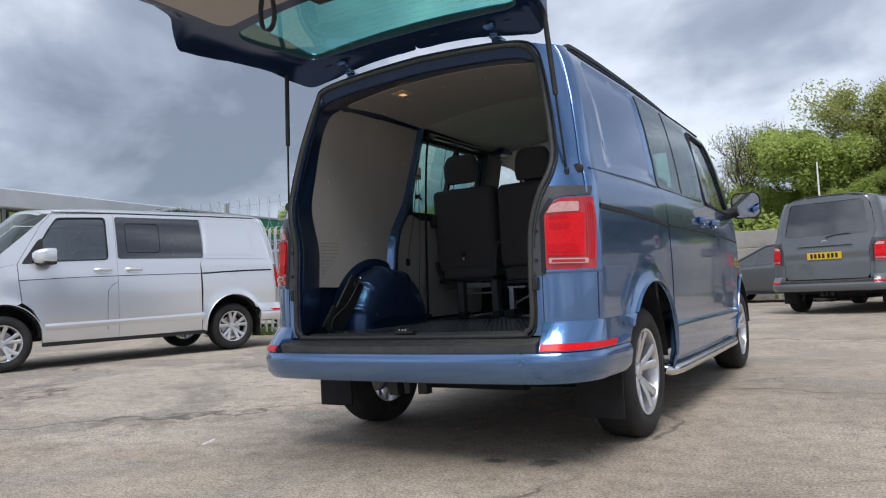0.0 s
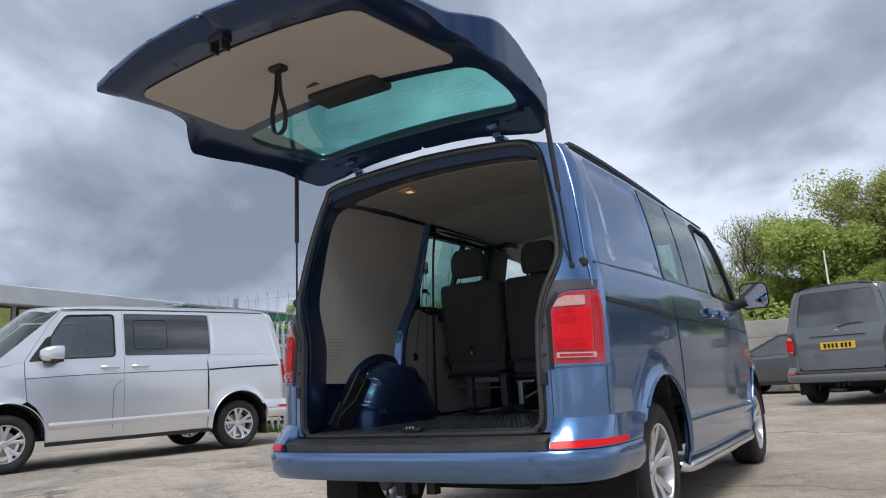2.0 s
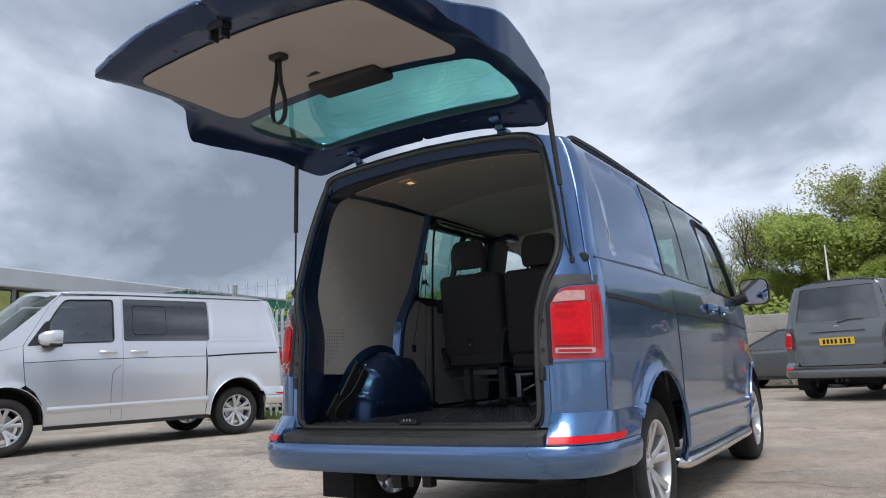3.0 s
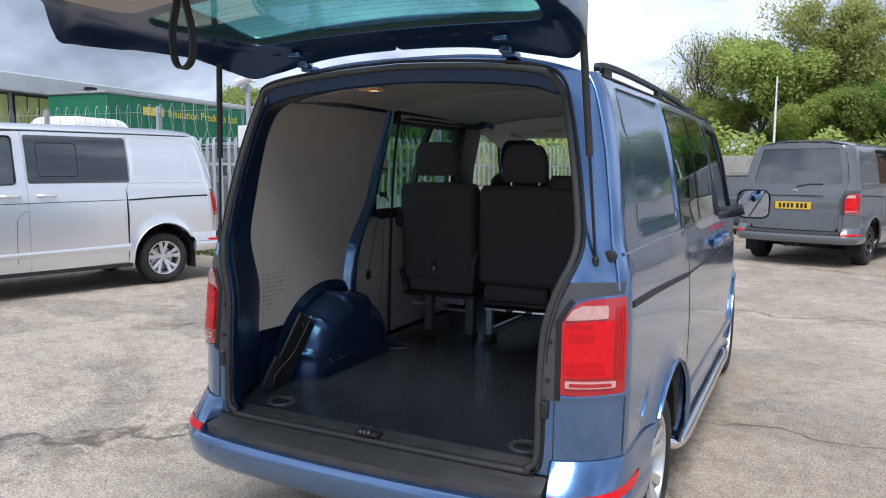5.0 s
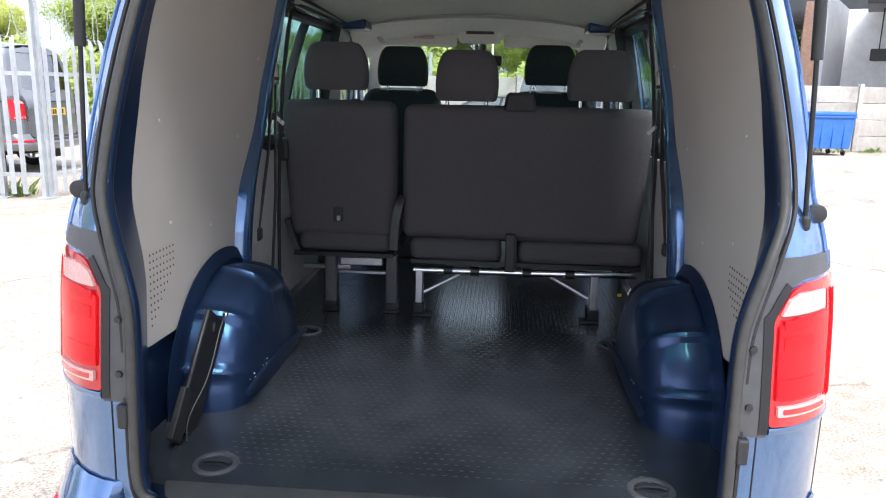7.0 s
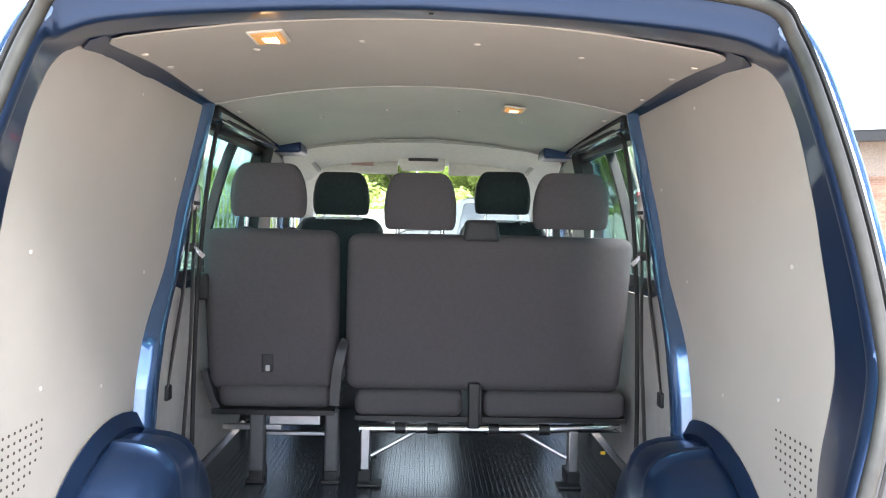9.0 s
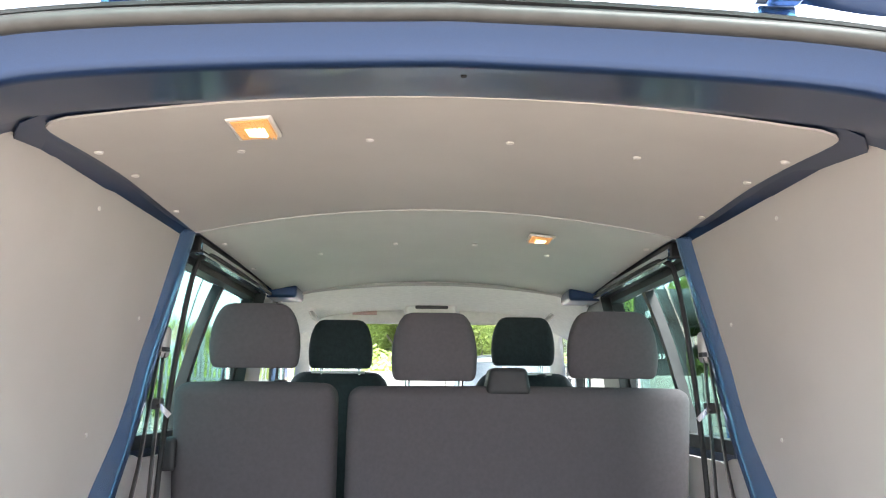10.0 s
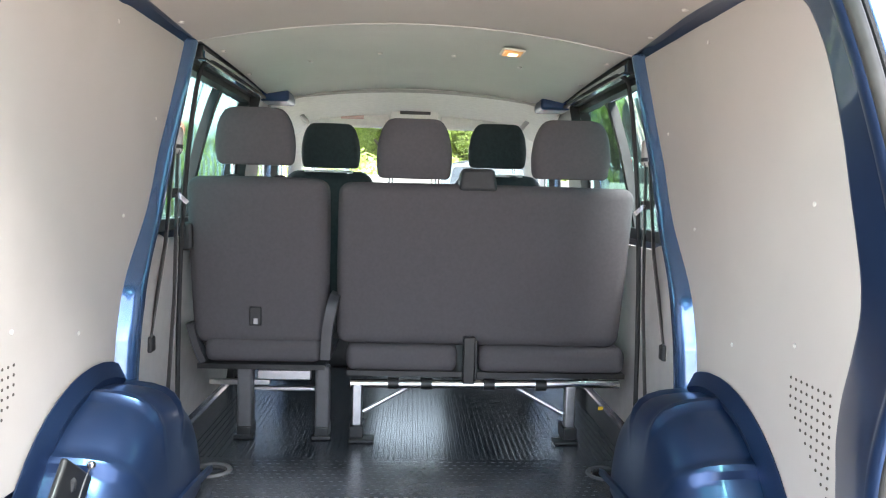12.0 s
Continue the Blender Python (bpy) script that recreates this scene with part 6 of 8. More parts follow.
for s in (1, -1):
    hinge = new("gate_hinge")
    hinge.parent = gate
    part("hinge_leaf", boxes(((s * 0.458, 0.385, 2.052), (0.055, 0.06, 0.022)), ((s * 0.458, 0.335, 2.078), (0.045, 0.02, 0.05)), ((s * 0.458, 0.30, 2.098), (0.055, 0.06, 0.018))), BLUE, hinge, bevel=0.004)
    part("hinge_pin", tube([(s * 0.458 - 0.034, 0.35, 2.07), (s * 0.458 + 0.034, 0.35, 2.07)], 0.009, 10), STEEL, hinge)
    st = new("gas_strut")
    st.parent = van
    a, b = Vector((s * 0.838, 0.222, 1.325)), Vector((s * 0.785, 0.19, 2.075))
    mid = a + (b - a) * 0.47
    part("strut_rod", tube([a, mid], 0.0055, 10, up=(1, 0, 0)), DARKSTEEL, st, "thin black strut rod")
    part("strut_cylinder", tube([mid, b], 0.0125, 14, up=(1, 0, 0)), PLASTIC, st, "black gas strut cylinder")
    part("strut_ball", soft(tuple(a), (0.022, 0.026, 0.036), 0.010), PLASTIC, st)


# ---- the yard ----
def ease(t):
    t = max(0.0, min(1.0, t))
    return t * t * (3 - 2 * t)


def ground_z(x, y):
    return 0.075 * ease((-x - 1.6) / 4.0) + 0.05 * ease((y - 5.2) / 4.0)


def ground_material():
    m = bpy.data.materials.new("worn_concrete_yard")
    m.use_nodes = True
    nt = m.node_tree
    n = nt.nodes.new
    b = nt.nodes["Principled BSDF"]
    co = n("ShaderNodeTexCoord")

    def noise_tex(scale, detail=6, rough=0.55, dist=0.0):
        t = n("ShaderNodeTexNoise")
        t.inputs["Scale"].default_value, t.inputs["Detail"].default_value = scale, detail
        t.inputs["Roughness"].default_value, t.inputs["Distortion"].default_value = rough, dist
        link(nt, co.outputs["Object"], t.inputs["Vector"])
        return t.outputs[0]

    def ramp(src, stops):
        r = n("ShaderNodeValToRGB")
        els = r.color_ramp.elements
        els[0].position, els[0].color = stops[0][0], (*stops[0][1], 1)
        els[1].position, els[1].color = stops[-1][0], (*stops[-1][1], 1)
        for p, c in stops[1:-1]:
            els.new(p).color = (*c, 1)
        link(nt, src, r.inputs[0])
        return r.outputs[0]

    def mix(kind, fac, a, c):
        x = n("ShaderNodeMix")
        x.data_type, x.blend_type = "RGBA", kind
        if isinstance(fac, float):
            x.inputs[0].default_value = fac
        else:
            link(nt, fac, x.inputs[0])
        link(nt, a, x.inputs[6])
        if isinstance(c, tuple):
            x.inputs[7].default_value = (*c, 1)
        else:
            link(nt, c, x.inputs[7])
        return x.outputs[2]
    base = ramp(noise_tex(0.55, 9, 0.62, 0.4), [(0.30, (0.39, 0.33, 0.265)), (0.45, (0.46, 0.39, 0.315)), (0.60, (0.55, 0.475, 0.39)), (0.75, (0.42, 0.37, 0.315))])
    # worn patches where the darker aggregate shows
    patch = ramp(noise_tex(0.28, 8, 0.65, 0.8), [(0.50, (0, 0, 0)), (0.58, (1, 1, 1))])
    grit = ramp(noise_tex(38, 3, 0.7), [(0.28, (0.22, 0.20, 0.175)), (0.5, (0.38, 0.345, 0.30)), (0.72, (0.52, 0.475, 0.415))])
    col = mix("MIX", patch, base, grit)
    # smoother cement repairs, paler and with a clear edge
    repair = ramp(noise_tex(0.42, 3, 0.5, 0.6), [(0.565, (0, 0, 0)), (0.585, (0.75, 0.75, 0.75))])
    col = mix("MIX", repair, col, (0.56, 0.49, 0.41))
    # earth and moss stains
    stain = ramp(noise_tex(1.1, 8, 0.62, 1.0), [(0.53, (0, 0, 0)), (0.70, (0.46, 0.46, 0.46))])
    col = mix("MIX", stain, col, (0.20, 0.165, 0.125))
    oil = ramp(noise_tex(0.9, 5, 0.5, 0.2), [(0.70, (0, 0, 0)), (0.76, (0.8, 0.8, 0.8))])
    col = mix("MIX", oil, col, (0.07, 0.068, 0.065))
    speck = ramp(noise_tex(75, 3, 0.7), [(0.35, (0.50, 0.50, 0.50)), (0.62, (1.34, 1.33, 1.31))])
    col = mix("MULTIPLY", 1.0, col, speck)
    mottle = ramp(noise_tex(9, 7, 0.7, 0.3), [(0.33, (0.74, 0.72, 0.70)), (0.52, (1.0, 1.0, 1.0)), (0.70, (1.14, 1.13, 1.11))])
    col = mix("MULTIPLY", 1.0, col, mottle)
    # long shrinkage cracks
    warp = n("ShaderNodeTexNoise")
    warp.inputs["Scale"].default_value, warp.inputs["Detail"].default_value = 1.3, 6
    link(nt, co.outputs["Object"], warp.inputs["Vector"])
    add = n("ShaderNodeMix")
    add.data_type, add.blend_type = "RGBA", "LINEAR_LIGHT"
    add.inputs[0].default_value = 0.55
    link(nt, co.outputs["Object"], add.inputs[6])
    link(nt, warp.outputs["Color"], add.inputs[7])
    vor = n("ShaderNodeTexVoronoi")
    vor.feature = "DISTANCE_TO_EDGE"
    vor.inputs["Scale"].default_value = 0.26
    link(nt, add.outputs[2], vor.inputs["Vector"])
    crack = ramp(vor.outputs[0], [(0.0, (1, 1, 1)), (0.003, (0.7, 0.7, 0.7)), (0.007, (0, 0, 0))])
    broken = ramp(noise_tex(0.8, 3), [(0.42, (0, 0, 0)), (0.55, (0.9, 0.9, 0.9))])
    crack = mix("MULTIPLY", 1.0, crack, broken)
    # broken, crumbling edges along the cracks
    crumb = ramp(vor.outputs[0], [(0.0, (1, 1, 1)), (0.02, (0.8, 0.8, 0.8)), (0.05, (0, 0, 0))])
    bites = ramp(noise_tex(5.5, 6, 0.65, 0.5), [(0.50, (0, 0, 0)), (0.56, (1, 1, 1))])
    crumb = mix("MULTIPLY", 1.0, crumb, bites)
    crumb = mix("MULTIPLY", 1.0, crumb, ramp(noise_tex(0.5, 3), [(0.45, (0, 0, 0)), (0.6, (0.85, 0.85, 0.85))]))
    col = mix("MIX", crumb, col, (0.21, 0.18, 0.145))
    col = mix("MIX", crack, col, (0.10, 0.085, 0.07))
    col = mix("MULTIPLY", 1.0, col, (0.79, 0.77, 0.75))
    link(nt, col, b.inputs["Base Color"])
    rough = ramp(noise_tex(0.5, 6), [(0.3, (0.62, 0.62, 0.62)), (0.7, (0.92, 0.92, 0.92))])
    link(nt, rough, b.inputs["Roughness"])
    bump = n("ShaderNodeBump")
    bump.inputs["Strength"].default_value, bump.inputs["Distance"].default_value = 0.32, 0.012
    h = mix("SUBTRACT", 1.0, mix("SUBTRACT", 1.0, grit, crack), crumb)
    link(nt, h, bump.inputs["Height"])
    link(nt, bump.outputs[0], b.inputs["Normal"])
    return m


YARD = ground_material()
bm = bmesh.new()
lines = [-900, -300, -120, -60, -40] + list(np.arange(-30, 30.1, 1.0)) + [40, 60, 120, 300, 900]
grid = [[bm.verts.new((float(x), float(y), ground_z(x, y))) for x in lines] for y in lines]
for r0, r1 in zip(grid, grid[1:]):
    for i in range(len(r0) - 1):
        bm.faces.new((r0[i], r0[i + 1], r1[i + 1], r1[i]))
yard = tagged(finish(bm, "ground", YARD), "worn cracked concrete yard with gravel patches", "ground", kind="structure")
# oil drips, damp patches and a scrap of old line paint lying on the concrete
OIL = material("dried_oil", (0.12, 0.108, 0.095), 0.6, 0, 0.4, 14)
DAMP = material("damp_concrete", (0.17, 0.145, 0.115), 0.6, 0, 0.3, 6)
PAINT = material("worn_white_line_paint", (0.62, 0.60, 0.57), 0.8, 0, 0.3, 30)


def blot(name, mat, x, y, rx, ry, seed, label, turn=0.0):
    """A thin ragged-edged patch on the ground."""
    bm = bmesh.new()
    mid = bm.verts.new((x, y, ground_z(x, y) + 0.0035))
    rim = []
    for k in range(48):
        a = 2 * math.pi * k / 48
        r = 1 + 0.55 * noise.noise(Vector((2.2 * math.cos(a), 2.2 * math.sin(a), seed))) + 0.25 * noise.noise(Vector((7 * math.cos(a), 7 * math.sin(a), seed)))
        p, q = rx * r * math.cos(a), ry * r * math.sin(a)
        px, py = x + p * math.cos(turn) - q * math.sin(turn), y + p * math.sin(turn) + q * math.cos(turn)
        rim.append(bm.verts.new((px, py, ground_z(px, py) + 0.0015)))
    for k in range(48):
        bm.faces.new((mid, rim[k], rim[(k + 1) % 48]))
    return part(name, bm, mat, yard, label)


blot("oil_stain", OIL, 0.39, 0.23, 0.055, 0.035, 1.0, "dark dried oil drip")
blot("oil_stain", OIL, 0.63, 0.27, 0.06, 0.065, 2.0, "dark dried oil drip")
blot("paint_scrap", PAINT, -1.42, 0.10, 0.016, 0.09, 3.0, "worn scrap of white line paint", 0.4)
blot("damp_patch", DAMP, 8.5, 11.9, 0.9, 0.35, 4.0, "dark damp patch", -0.5)
blot("damp_patch", DAMP, 7.2, 10.0, 0.5, 0.16, 5.0, "dark damp patch", -0.5)
# loose grit and gravel on the yard, nearest the camera's way
rng = random.Random(5)
STONE = material("loose_gravel", (0.27, 0.25, 0.225), 0.9, 0, 0.4, 9, 0.3, 80)
bm = bmesh.new()
for k in range(5200):
    if k % 3:
        x, y = rng.uniform(-4.5, 4.5), rng.uniform(-2.6, 3.5)
    else:
        x, y = rng.uniform(-9, 7), rng.uniform(-2.0, 12)
    if noise.noise(Vector((x * 0.7, y * 0.7, 3.0))) < 0.02 and k % 4:
        continue
    r = rng.uniform(0.003, 0.010) * (1.7 if rng.random() < 0.06 else 1)
    z = ground_z(x, y)
    a = rng.uniform(0, 6.28)
    top = bm.verts.new((x + r * 0.2 * math.cos(a), y + r * 0.2 * math.sin(a), z + r * rng.uniform(0.5, 0.9)))
    base_v = [bm.verts.new((x + r * rng.uniform(0.7, 1.2) * math.cos(a + j * 1.257), y + r * rng.uniform(0.7, 1.2) * math.sin(a + j * 1.257), z - 0.001)) for j in range(5)]
    for j in range(5):
        bm.faces.new((base_v[j], base_v[(j + 1) % 5], top))
tagged(finish(bm, "gravel", STONE), "loose grey grit scattered over the yard", "gravel", kind="stuff")

silver_van = panel_van("van", SILVER, PRIVACY, "silver panel van parked beside a steel fence", pose(-6.95, 6.03, 0.085, 0, 0, 165.3))
grey_van = panel_van("van", GREY, PRIVACY, "dark grey panel van parked on the open yard", pose(1.18, 11.15, 0.05, 0, 0, -17))
DUSK = material("gunmetal_paint", (0.16, 0.165, 0.175), 0.3, 0.5, 0.04, 900, coat=1.0)
dark_van = panel_van("van", DUSK, PRIVACY, "gunmetal van parked behind the steel fence", pose(-7.3, 10.5, 0.12, 0, 0, 92))

# ---- palisade fence ----
GALV = material("galvanised_steel", (0.40, 0.42, 0.435), 0.45, 0.35, 0.12, 7, 0.1, 60, second=(0.30, 0.32, 0.33), sec_scale=4, sec_amount=0.6, rnd=0.12)
H = 2.06
bm = bmesh.new()
prof = [(-0.034, 0.0), (-0.018, 0.012), (-0.006, 0.004), (0.006, 0.004), (0.018, 0.012), (0.034, 0.0), (0.016, -0.001), (0.0, 0.001), (-0.016, -0.001)]
levels = [(0.06, 1.0, 0.0), (H - 0.16, 1.0, 0.0), (H - 0.08, 1.05, 0.01), (H - 0.04, 0.8, 0.02), (H, 0.15, 0.05)]
rows = [[bm.verts.new((x * k, y + o, z)) for x, y in prof] for z, k, o in levels]
for r0, r1 in zip(rows, rows[1:]):
    for i in range(len(prof)):
        bm.faces.new((r0[i], r0[(i + 1) % len(prof)], r1[(i + 1) % len(prof)], r1[i]))
pale_mesh = bpy.data.meshes.new("pale")
bm.to_mesh(pale_mesh)
bm.free()
pale_mesh.materials.append(GALV)
bm = boxes(((0, -0.02, 1.32), (0.05, 0.09, 2.64)))
box(bm, (0, -0.02, 0.02), (0.16, 0.2, 0.04))
post_mesh = bpy.data.meshes.new("fence_post")
bm.to_mesh(post_mesh)
bm.free()
post_mesh.materials.append(GALV)


def palisade(a, b, label):
    """A run of steel palisade with two rails, posts and a razor-wire coil on top."""
    a, b = Vector(a), Vector(b)
    length = (b - a).length
    yaw = math.degrees(math.atan2(b.y - a.y, b.x - a.x))
    fence = holder("fence", label, "fence", pose(a.x, a.y, 0, 0, 0, yaw), "palisade fences")
    inv = fence.matrix_basis
    n = int(length / 0.152)
    for k in range(n):
        ob = new("pale", pale_mesh)
        ob.parent = fence
        w = inv @ Vector((0.152 * k + 0.05, 0, 0))
        ob.matrix_basis = pose(0.152 * k + 0.05 + rng.uniform(-0.004, 0.004), -0.03, ground_z(w.x, w.y), 0, rng.uniform(-0.5, 0.5), 0)
    m = int(length / 2.75) + 1
    for k in range(m + 1):
        ob = new("fence_post", post_mesh)
        ob.parent = fence
        x = min(length, 2.75 * k)
        w = inv @ Vector((x, 0, 0))
        ob.matrix_basis = pose(x, 0.05, ground_z(w.x, w.y) - 0.02)
    for z in (0.42, 1.70):
        part("rail", boxes(((length / 2, 0.0, z), (length, 0.045, 0.05))), GALV, fence)
    coil = []
    turns = int(length / 0.25)
    for k in range(turns * 14):
        t = k / 14
        w = 2 * math.pi * t
        coil.append((t * 0.25, 0.02 + 0.10 * math.cos(w), 2.44 + 0.33 * math.sin(w)))
    part("razor_coil", sweep(bmesh.new(), coil, ring(0.0042, 5)), GALV, fence, "coiled razor wire along the top")
    for z, d in ((2.16, 0.0), (2.64, 0.0)):
        part("strand", sweep(bmesh.new(), [(0, d, z), (length / 2, d, z - 0.02), (length, d, z)], ring(0.003, 4)), GALV, fence)
    return fence


palisade((-14.5, 6.75), (-5.75, 7.55), "galvanised steel palisade fence topped with razor wire")
palisade((-5.70, 7.62), (-1.9, 20.0), "galvanised steel palisade fence beside the yard entrance")

# camera pole and white cabinet at the fence
pole = holder("camera_pole", "white security camera on a grey steel pole", "camera", pose(-7.25, 7.62, ground_z(-7.25, 7.6)))
part("pole", tube([(0, 0, 0), (0, 0, 2.95)], 0.045, 12, up=(1, 0, 0)), GALV, pole)
part("camera_body", tube([(-0.16, -0.06, 2.98), (0.20, -0.10, 3.05)], 0.075, 14), WHITE, pole, "white camera housing")
part("camera_arm", tube([(0, 0, 2.8), (0, -0.12, 2.9)], 0.03, 8, up=(1, 0, 0)), GALV, pole)
cab = holder("cabinet", "white steel cabinet on the fence", "cabinet", pose(-6.95, 7.42, 0))
part("cabinet_body", boxes(((0, 0, 2.16), (0.52, 0.24, 0.36))), WHITE, cab, bevel=0.01)
part("cabinet_mount", boxes(((0, 0.06, 1.9), (0.06, 0.06, 0.5))), GALV, cab)
GRASS = material("rank_grass", (0.13, 0.19, 0.045), 0.8, 0, 0.5, 20)


def tuft(bm, x, y, z, n, h):
    for _ in range(n):
        a, l = rng.uniform(0, 6.28), h * rng.uniform(0.4, 1.1)
        d = Vector((math.cos(a), math.sin(a), 0))
        p = Vector((x + rng.uniform(-0.12, 0.12), y + rng.uniform(-0.06, 0.06), z))
        s_ = Vector((-d.y, d.x, 0)) * 0.006
        v = [bm.verts.new(q) for q in (p - s_, p + s_, p + s_ * 0.7 + d * l * 0.2 + Vector((0, 0, l * 0.6)), p + d * l * 0.55 + Vector((0, 0, l * 0.85)))]
        bm.faces.new(v)


bm = bmesh.new()
for _ in range(70):
    t = rng.random()
    x = -14 + 8.3 * t
    tuft(bm, x, 6.75 + 0.8 * (x + 14.5) / 8.75 + rng.uniform(-0.15, 0.3), ground_z(x, 7), rng.randint(6, 22), rng.uniform(0.08, 0.3))
for _ in range(80):
    x = rng.uniform(-1, 12)
    tuft(bm, x, 19.2 + 0.22 * (x + 1) + rng.uniform(-0.25, 0.0), 0.05, rng.randint(6, 20), rng.uniform(0.06, 0.22))
tagged(finish(bm, "grass", GRASS), "rough grass along the fence foot", "grass", kind="stuff")

# ---- concrete panel wall ----
CONC = material("weathered_concrete", (0.36, 0.335, 0.30), 0.9, 0, 0.15, 3, 0.4, 40, second=(0.20, 0.185, 0.165), sec_scale=1.4, sec_amount=0.7, rnd=0.15)
wa, wb = Vector((-2.0, 19.2, 0.04)), Vector((13.6, 22.7, 0.04))
wlen = (wb - wa).length
wyaw = math.degrees(math.atan2(wb.y - wa.y, wb.x - wa.x))
wall = tagged(new("wall_yard"), "weathered concrete panel wall with slotted posts", "wall", kind="structure")
wall.matrix_basis = pose(wa.x, wa.y, wa.z, 0, 0, wyaw)
bay = wlen / 6
bm = boxes(((0, 0, 0), (bay - 0.16, 0.06, 0.485)))
bmesh.ops.bevel(bm, geom=bm.edges[:], offset=0.012, segments=1, affect="EDGES")
panel_mesh = bpy.data.meshes.new("concrete_panel")
bm.to_mesh(panel_mesh)
bm.free()
panel_mesh.materials.append(CONC)
for k in range(6):
    for j in range(4):
        ob = new("concrete_panel", panel_mesh)
        ob.parent = wall
        ob.matrix_basis = pose(bay * (k + 0.5), rng.uniform(-0.008, 0.008), 0.245 + 0.495 * j)
for k in range(7):
    part("concrete_post", boxes(((bay * k, 0, 1.03), (0.14, 0.15, 2.06))), CONC, wall, bevel=0.01)

# ---- wheeled metal bin ----
ZINC = material("galvanised_bin_steel", (0.40, 0.41, 0.42), 0.45, 0.5, 0.15, 4, 0.1, 30, second=(0.25, 0.25, 0.25), sec_scale=3, sec_amount=0.5)


def skip_bin(m, body, label):
    b = holder("wheeled_bin", label, "bin", m, "wheeled bins")
    bm = bmesh.new()
    box(bm, (0, 0, 0.66), (1.22, 0.86, 0.92), None, (1.08, 1.12))
    part("bin_body", bm, body, b, bevel=0.02)
    part("bin_lid", soft((0, 0, 1.17), (1.36, 1.02, 0.12), 0.05), body, b)
    part("bin_rim", boxes(((0, -0.49, 1.09), (1.36, 0.05, 0.05)), ((0, 0.49, 1.09), (1.36, 0.05, 0.05))), body, b, bevel=0.01)
    for x in (-0.35, 0.0, 0.35):
        part("bin_rib", boxes(((x, -0.46, 0.66), (0.04, 0.03, 0.8))), body, b)
    for x in (-0.5, 0.5):
        for y in (-0.32, 0.32):
            cst = part("castor", lathe(bmesh.new(), [(-0.02, 0.0), (-0.02, 0.08), (0.02, 0.08), (0.02, 0.0)], 16, "x", (x, y, 0.08)), RUBBER, b)
            part("castor_fork", boxes(((x, y, 0.16), (0.06, 0.05, 0.1))), STEEL, cst)
    return b


skip_bin(pose(7.0, 19.9, 0.05, 0, 0, 14), ZINC, "galvanised steel wheeled bin beside the concrete wall")
BLUEBIN = material("blue_plastic", (0.03, 0.12, 0.42), 0.45, 0, 0.12, 5)
skip_bin(pose(9.4, 20.6, 0.05, 0, 0, 14), BLUEBIN, "blue plastic wheeled bin beside the concrete wall")


